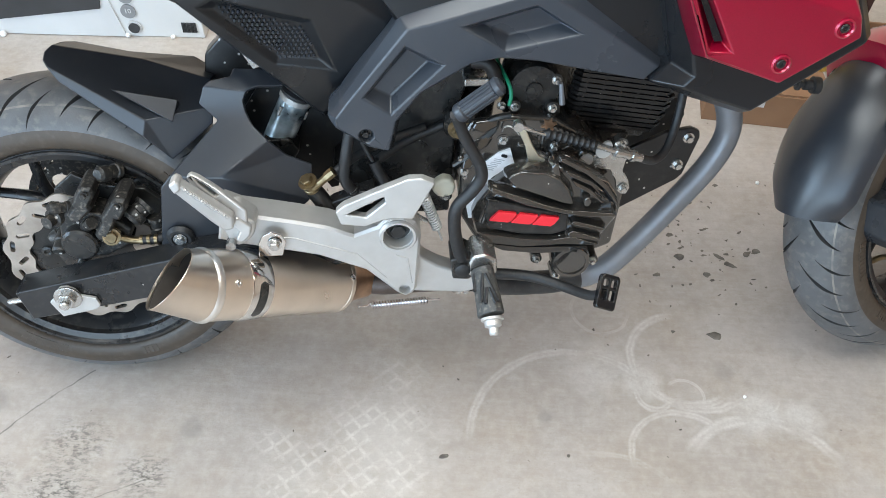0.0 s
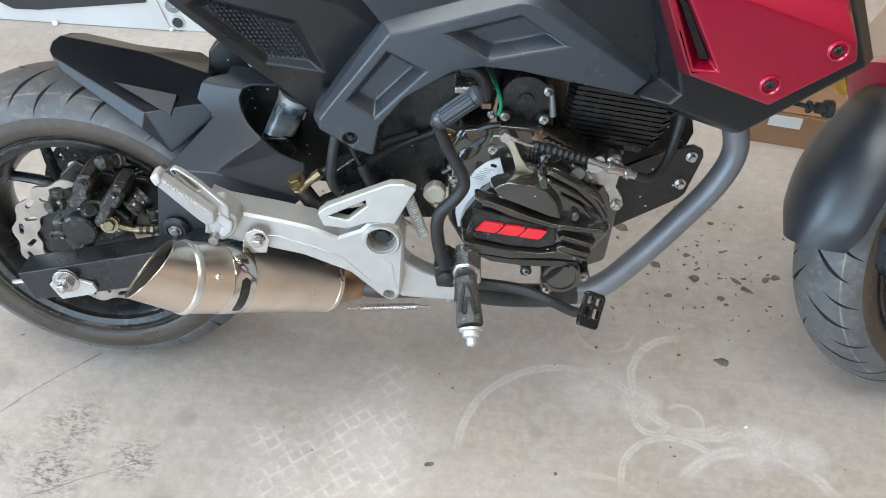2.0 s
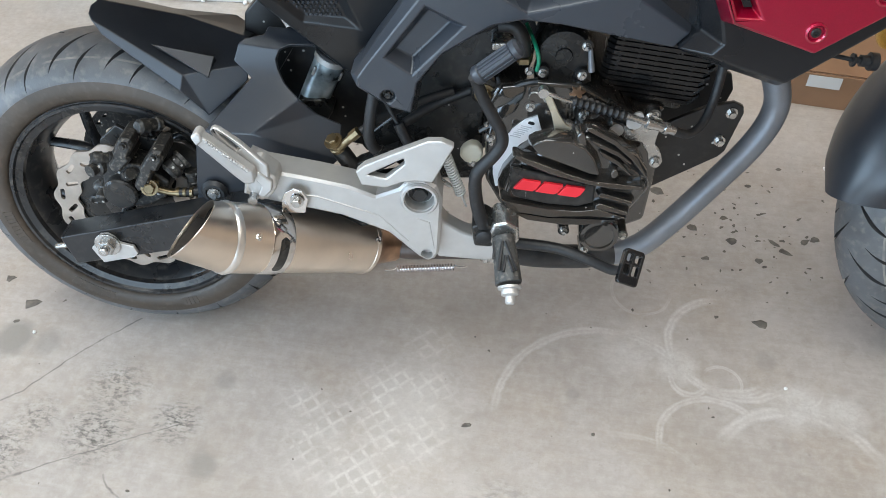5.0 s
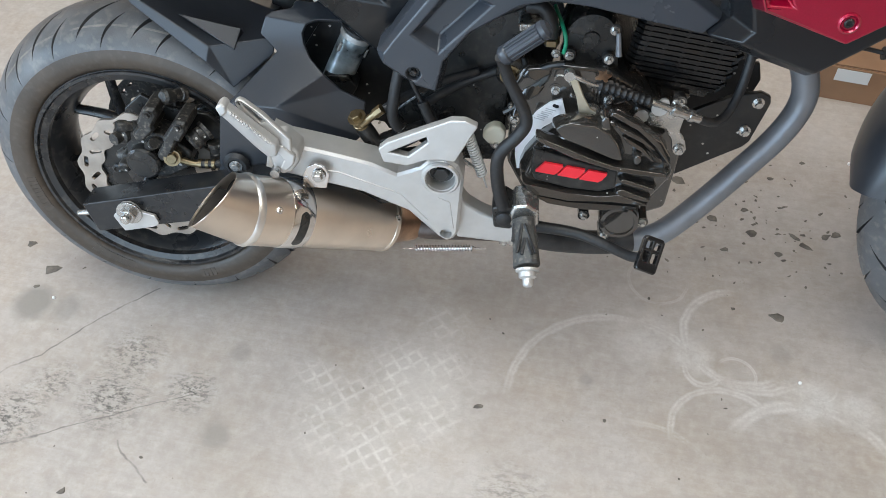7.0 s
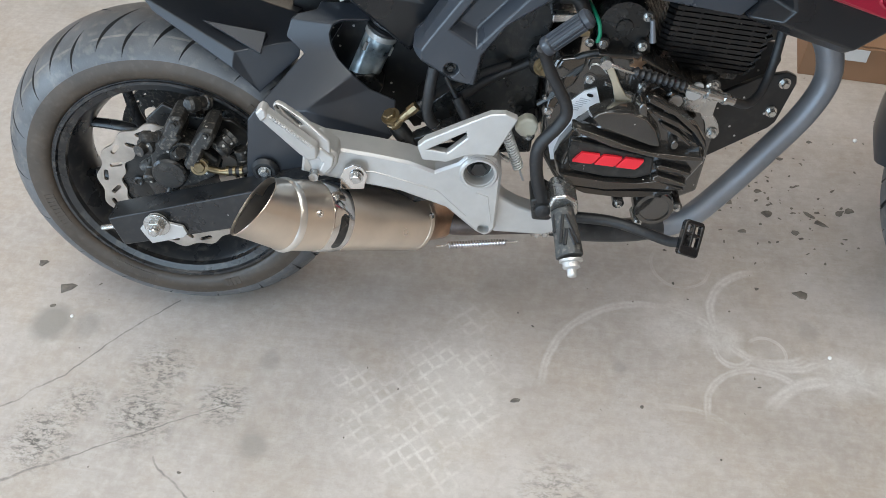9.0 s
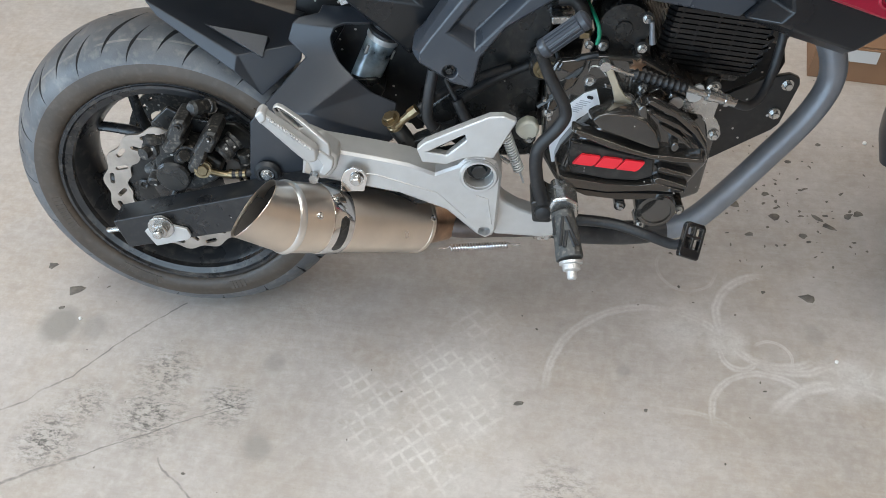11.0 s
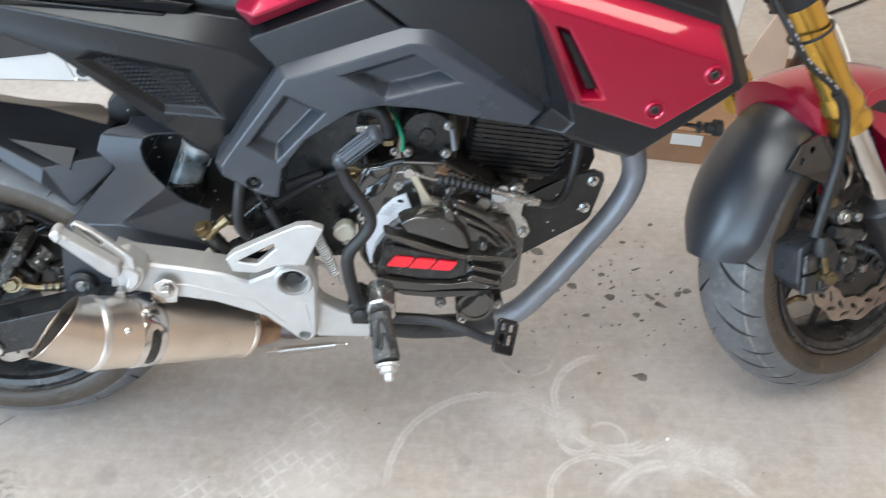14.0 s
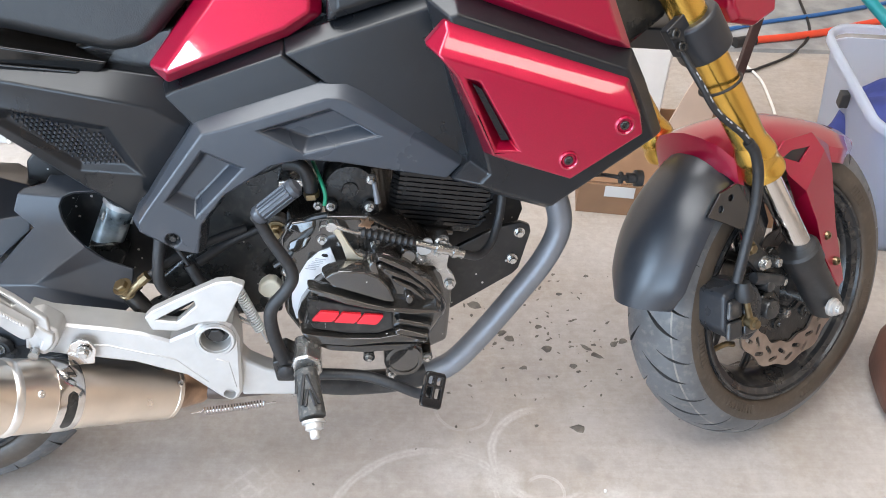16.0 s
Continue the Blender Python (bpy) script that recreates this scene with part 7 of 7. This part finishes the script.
rng = random.Random(7)
bm = B()


def flake(x, y, s, h=0.0015, stretch=1.0, turn=0.0):
    n = rng.randint(6, 9)
    pts = []
    for i in range(n):
        a = 2 * math.pi * i / n
        r = s * rng.uniform(0.55, 1.15)
        u, v = r * math.cos(a) * stretch, r * math.sin(a)
        pts.append((x + u * math.cos(turn) - v * math.sin(turn), y + u * math.sin(turn) + v * math.cos(turn)))
    a = [bm.verts.new((*p, 0.0003)) for p in pts]
    b = [bm.verts.new((x + (p[0] - x) * 0.72, y + (p[1] - y) * 0.72, h * rng.uniform(0.6, 1.2))) for p in pts]
    ring_faces(bm, a, b)
    bm.faces.new(b)


for x, y, s, st, tn in ((-0.765, 0.911, 0.008, 1.2, 0.2), (-0.701, 0.866, 0.010, 1.9, 0.4), (-0.71, 0.829, 0.004, 2.0, 0.2), (0.466, 0.997, 0.009, 1.4, -0.2), (0.473, 1.126, 0.007, 1.0, 0), (0.430, 1.165, 0.009, 1.2, -0.3),
                        (0.549, 1.179, 0.008, 1.3, 0.6), (0.566, 1.186, 0.008, 1.2, 0.3), (0.50, 1.168, 0.006, 2.0, -0.7), (0.515, 1.152, 0.006, 2.5, -0.5), (0.418, 1.215, 0.006, 1.3, 0), (0.462, 1.30, 0.005, 1.4, 0.2), (0.52, 1.35, 0.004, 1.6, 0),
                        (0.353, 1.199, 0.008, 1.3, 0.3), (0.306, 1.267, 0.012, 1.3, 0.2), (0.385, 1.12, 0.006, 1.5, 0.4), (-0.407, 0.582, 0.003, 1.5, 0), (0.043, 0.755, 0.004, 2.0, 0.3), (0.223, 0.768, 0.003, 1.2, 0), (0.365, 1.186, 0.009, 1.4, 0.1), (-0.492, 0.513, 0.006, 1.3, 0.5), (0.330, 0.700, 0.002, 1.0, 0), (0.185, 0.595, 0.004, 1.8, 0.3)):
    flake(x, y, s, 0.0015, st, tn)
for _ in range(110):
    flake(rng.gauss(0.43, 0.10), rng.gauss(1.19, 0.10), rng.uniform(0.0008, 0.0032), 0.0008, rng.uniform(1, 2.5), rng.uniform(0, 3))
for _ in range(130):
    flake(rng.uniform(-0.9, 0.9), rng.uniform(0.5, 1.9), rng.uniform(0.0006, 0.0019), 0.0008, rng.uniform(1, 2.5), rng.uniform(0, 3))
for _ in range(60):
    flake(rng.gauss(-0.30, 0.12), rng.gauss(1.25, 0.12), rng.uniform(0.001, 0.004), 0.0008, rng.uniform(1, 2.0), rng.uniform(0, 3))
tagged(part("floor_dirt", bm, DIRT), "dark dirt flakes scattered over the concrete", "dirt", kind="stuff")
bm = B()
for x, y, r in ((-1.008, 1.722, 0.008), (-0.729, 1.739, 0.006), (-0.627, 1.74, 0.006), (0.495, 0.884, 0.003), (-0.668, 0.812, 0.003), (0.60, 1.36, 0.004)):
    bmesh.ops.create_icosphere(bm, subdivisions=1, radius=r, matrix=Matrix.Translation((x, y, r * 0.8)))
tagged(part("foam_crumbs", bm, FOAM), "pale foam crumbs lying on the concrete", "crumbs", kind="stuff")

# ---- the garage round it ----
WALL = material("painted_wall", (0.70, 0.56, 0.44), 0.7, vary=0.05, scale=3, bump=0.1, bump_scale=60)
ROUGH = material("rough_concrete", (0.33, 0.33, 0.33), 0.85, vary=0.35, scale=14, bump=1.0, bump_scale=40, dust=0.2)
CEIL = material("ceiling_board", (0.34, 0.28, 0.23), 0.8, vary=0.04, scale=3)
X0, X1, Y0, Y1 = -2.8, 3.6, -2.6, 2.85
for nm, lo, hi, mat, lb in (("ledge", (X0, 2.235, 0.0), (X1, Y1, 0.012), ROUGH, "rough dirty strip of concrete along the wall"), ("wall_north", (X0, Y1, 0.0), (X1, Y1 + 0.12, 2.5), WALL, "plain painted garage wall"),
                            ("wall_east", (X1, Y0 - 0.12, 0.0), (X1 + 0.12, Y1 + 0.12, 2.5), WALL, "plain painted garage wall")):
    bm = B()
    block(bm, lo, hi)
    tagged(part(nm, bm, mat), lb, "wall" if "wall" in nm else nm, kind="structure")
bm = B()
for lo, hi in (((X0, 0.0), (-2.6, 2.5)), ((0.4, 0.0), (X1, 2.5)), ((-2.6, 2.4), (0.4, 2.5))):
    block(bm, (lo[0], Y0 - 0.12, lo[1]), (hi[0], Y0, hi[1]))
tagged(part("wall_south", bm, WALL), "plain painted garage wall round the open garage door", "wall", kind="structure")
# opening cut for the added bluish fill lamp
bm = B()
for lo, hi in (((Y0 - 0.12, 0.0), (-1.65, 2.5)), ((0.15, 0.0), (Y1 + 0.12, 2.5)), ((-1.65, 0.0), (0.15, 0.55)), ((-1.65, 2.05), (0.15, 2.5))):
    block(bm, (X0 - 0.12, lo[0], lo[1]), (X0, hi[0], hi[1]))
tagged(part("wall_west", bm, WALL), "plain painted garage wall with an added opening for side light", "wall", kind="structure")
bm = B()
# opening cut only for the added overhead fill lamp
SX0, SX1, SY0, SY1 = FILL_X - 0.85, FILL_X + 0.85, FILL_Y - 1.05, FILL_Y + 1.05
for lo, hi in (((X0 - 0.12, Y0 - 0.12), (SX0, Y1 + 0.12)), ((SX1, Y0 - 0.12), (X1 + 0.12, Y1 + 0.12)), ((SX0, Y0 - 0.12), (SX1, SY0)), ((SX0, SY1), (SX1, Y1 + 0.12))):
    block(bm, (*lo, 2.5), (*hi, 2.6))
tagged(part("ceiling", bm, CEIL), "plain pale ceiling with an added opening for the fill lamp", "ceiling", kind="structure")
fixture = new("ceiling_light")
fixture.matrix_world = pose(*LAMP_AT)
tagged(fixture, "long white ceiling light fixture on the garage ceiling", "ceiling light")
bm = B()
block(bm, (-0.66, -0.16, 0.012), (0.66, 0.16, 0.065))
part("housing", bm, CEIL, fixture, bevel=0.004)
bulb = new("ceiling_bulb")
bulb.matrix_world = pose(*BULB_AT)
tagged(bulb, "round white lamp holder on the garage ceiling", "ceiling light")
bm = B()
lathe(bm, [(0.02, 0.08), (0.06, 0.078), (0.12, 0.02), (0.125, 0.0), (0.12, 0.0), (0.056, 0.065)], (0, 0, 0), (0, 0, 1), 32)
part("holder", bm, CEIL, bulb, smooth=True)
GROUND = material("driveway_concrete", (0.26, 0.25, 0.235), 0.8, vary=0.1, scale=2)
bm = B()
block(bm, (-400, -400, -0.2), (400, 400, -0.03))
tagged(part("ground", bm, GROUND), "pale driveway outside the garage", "ground", kind="structure")
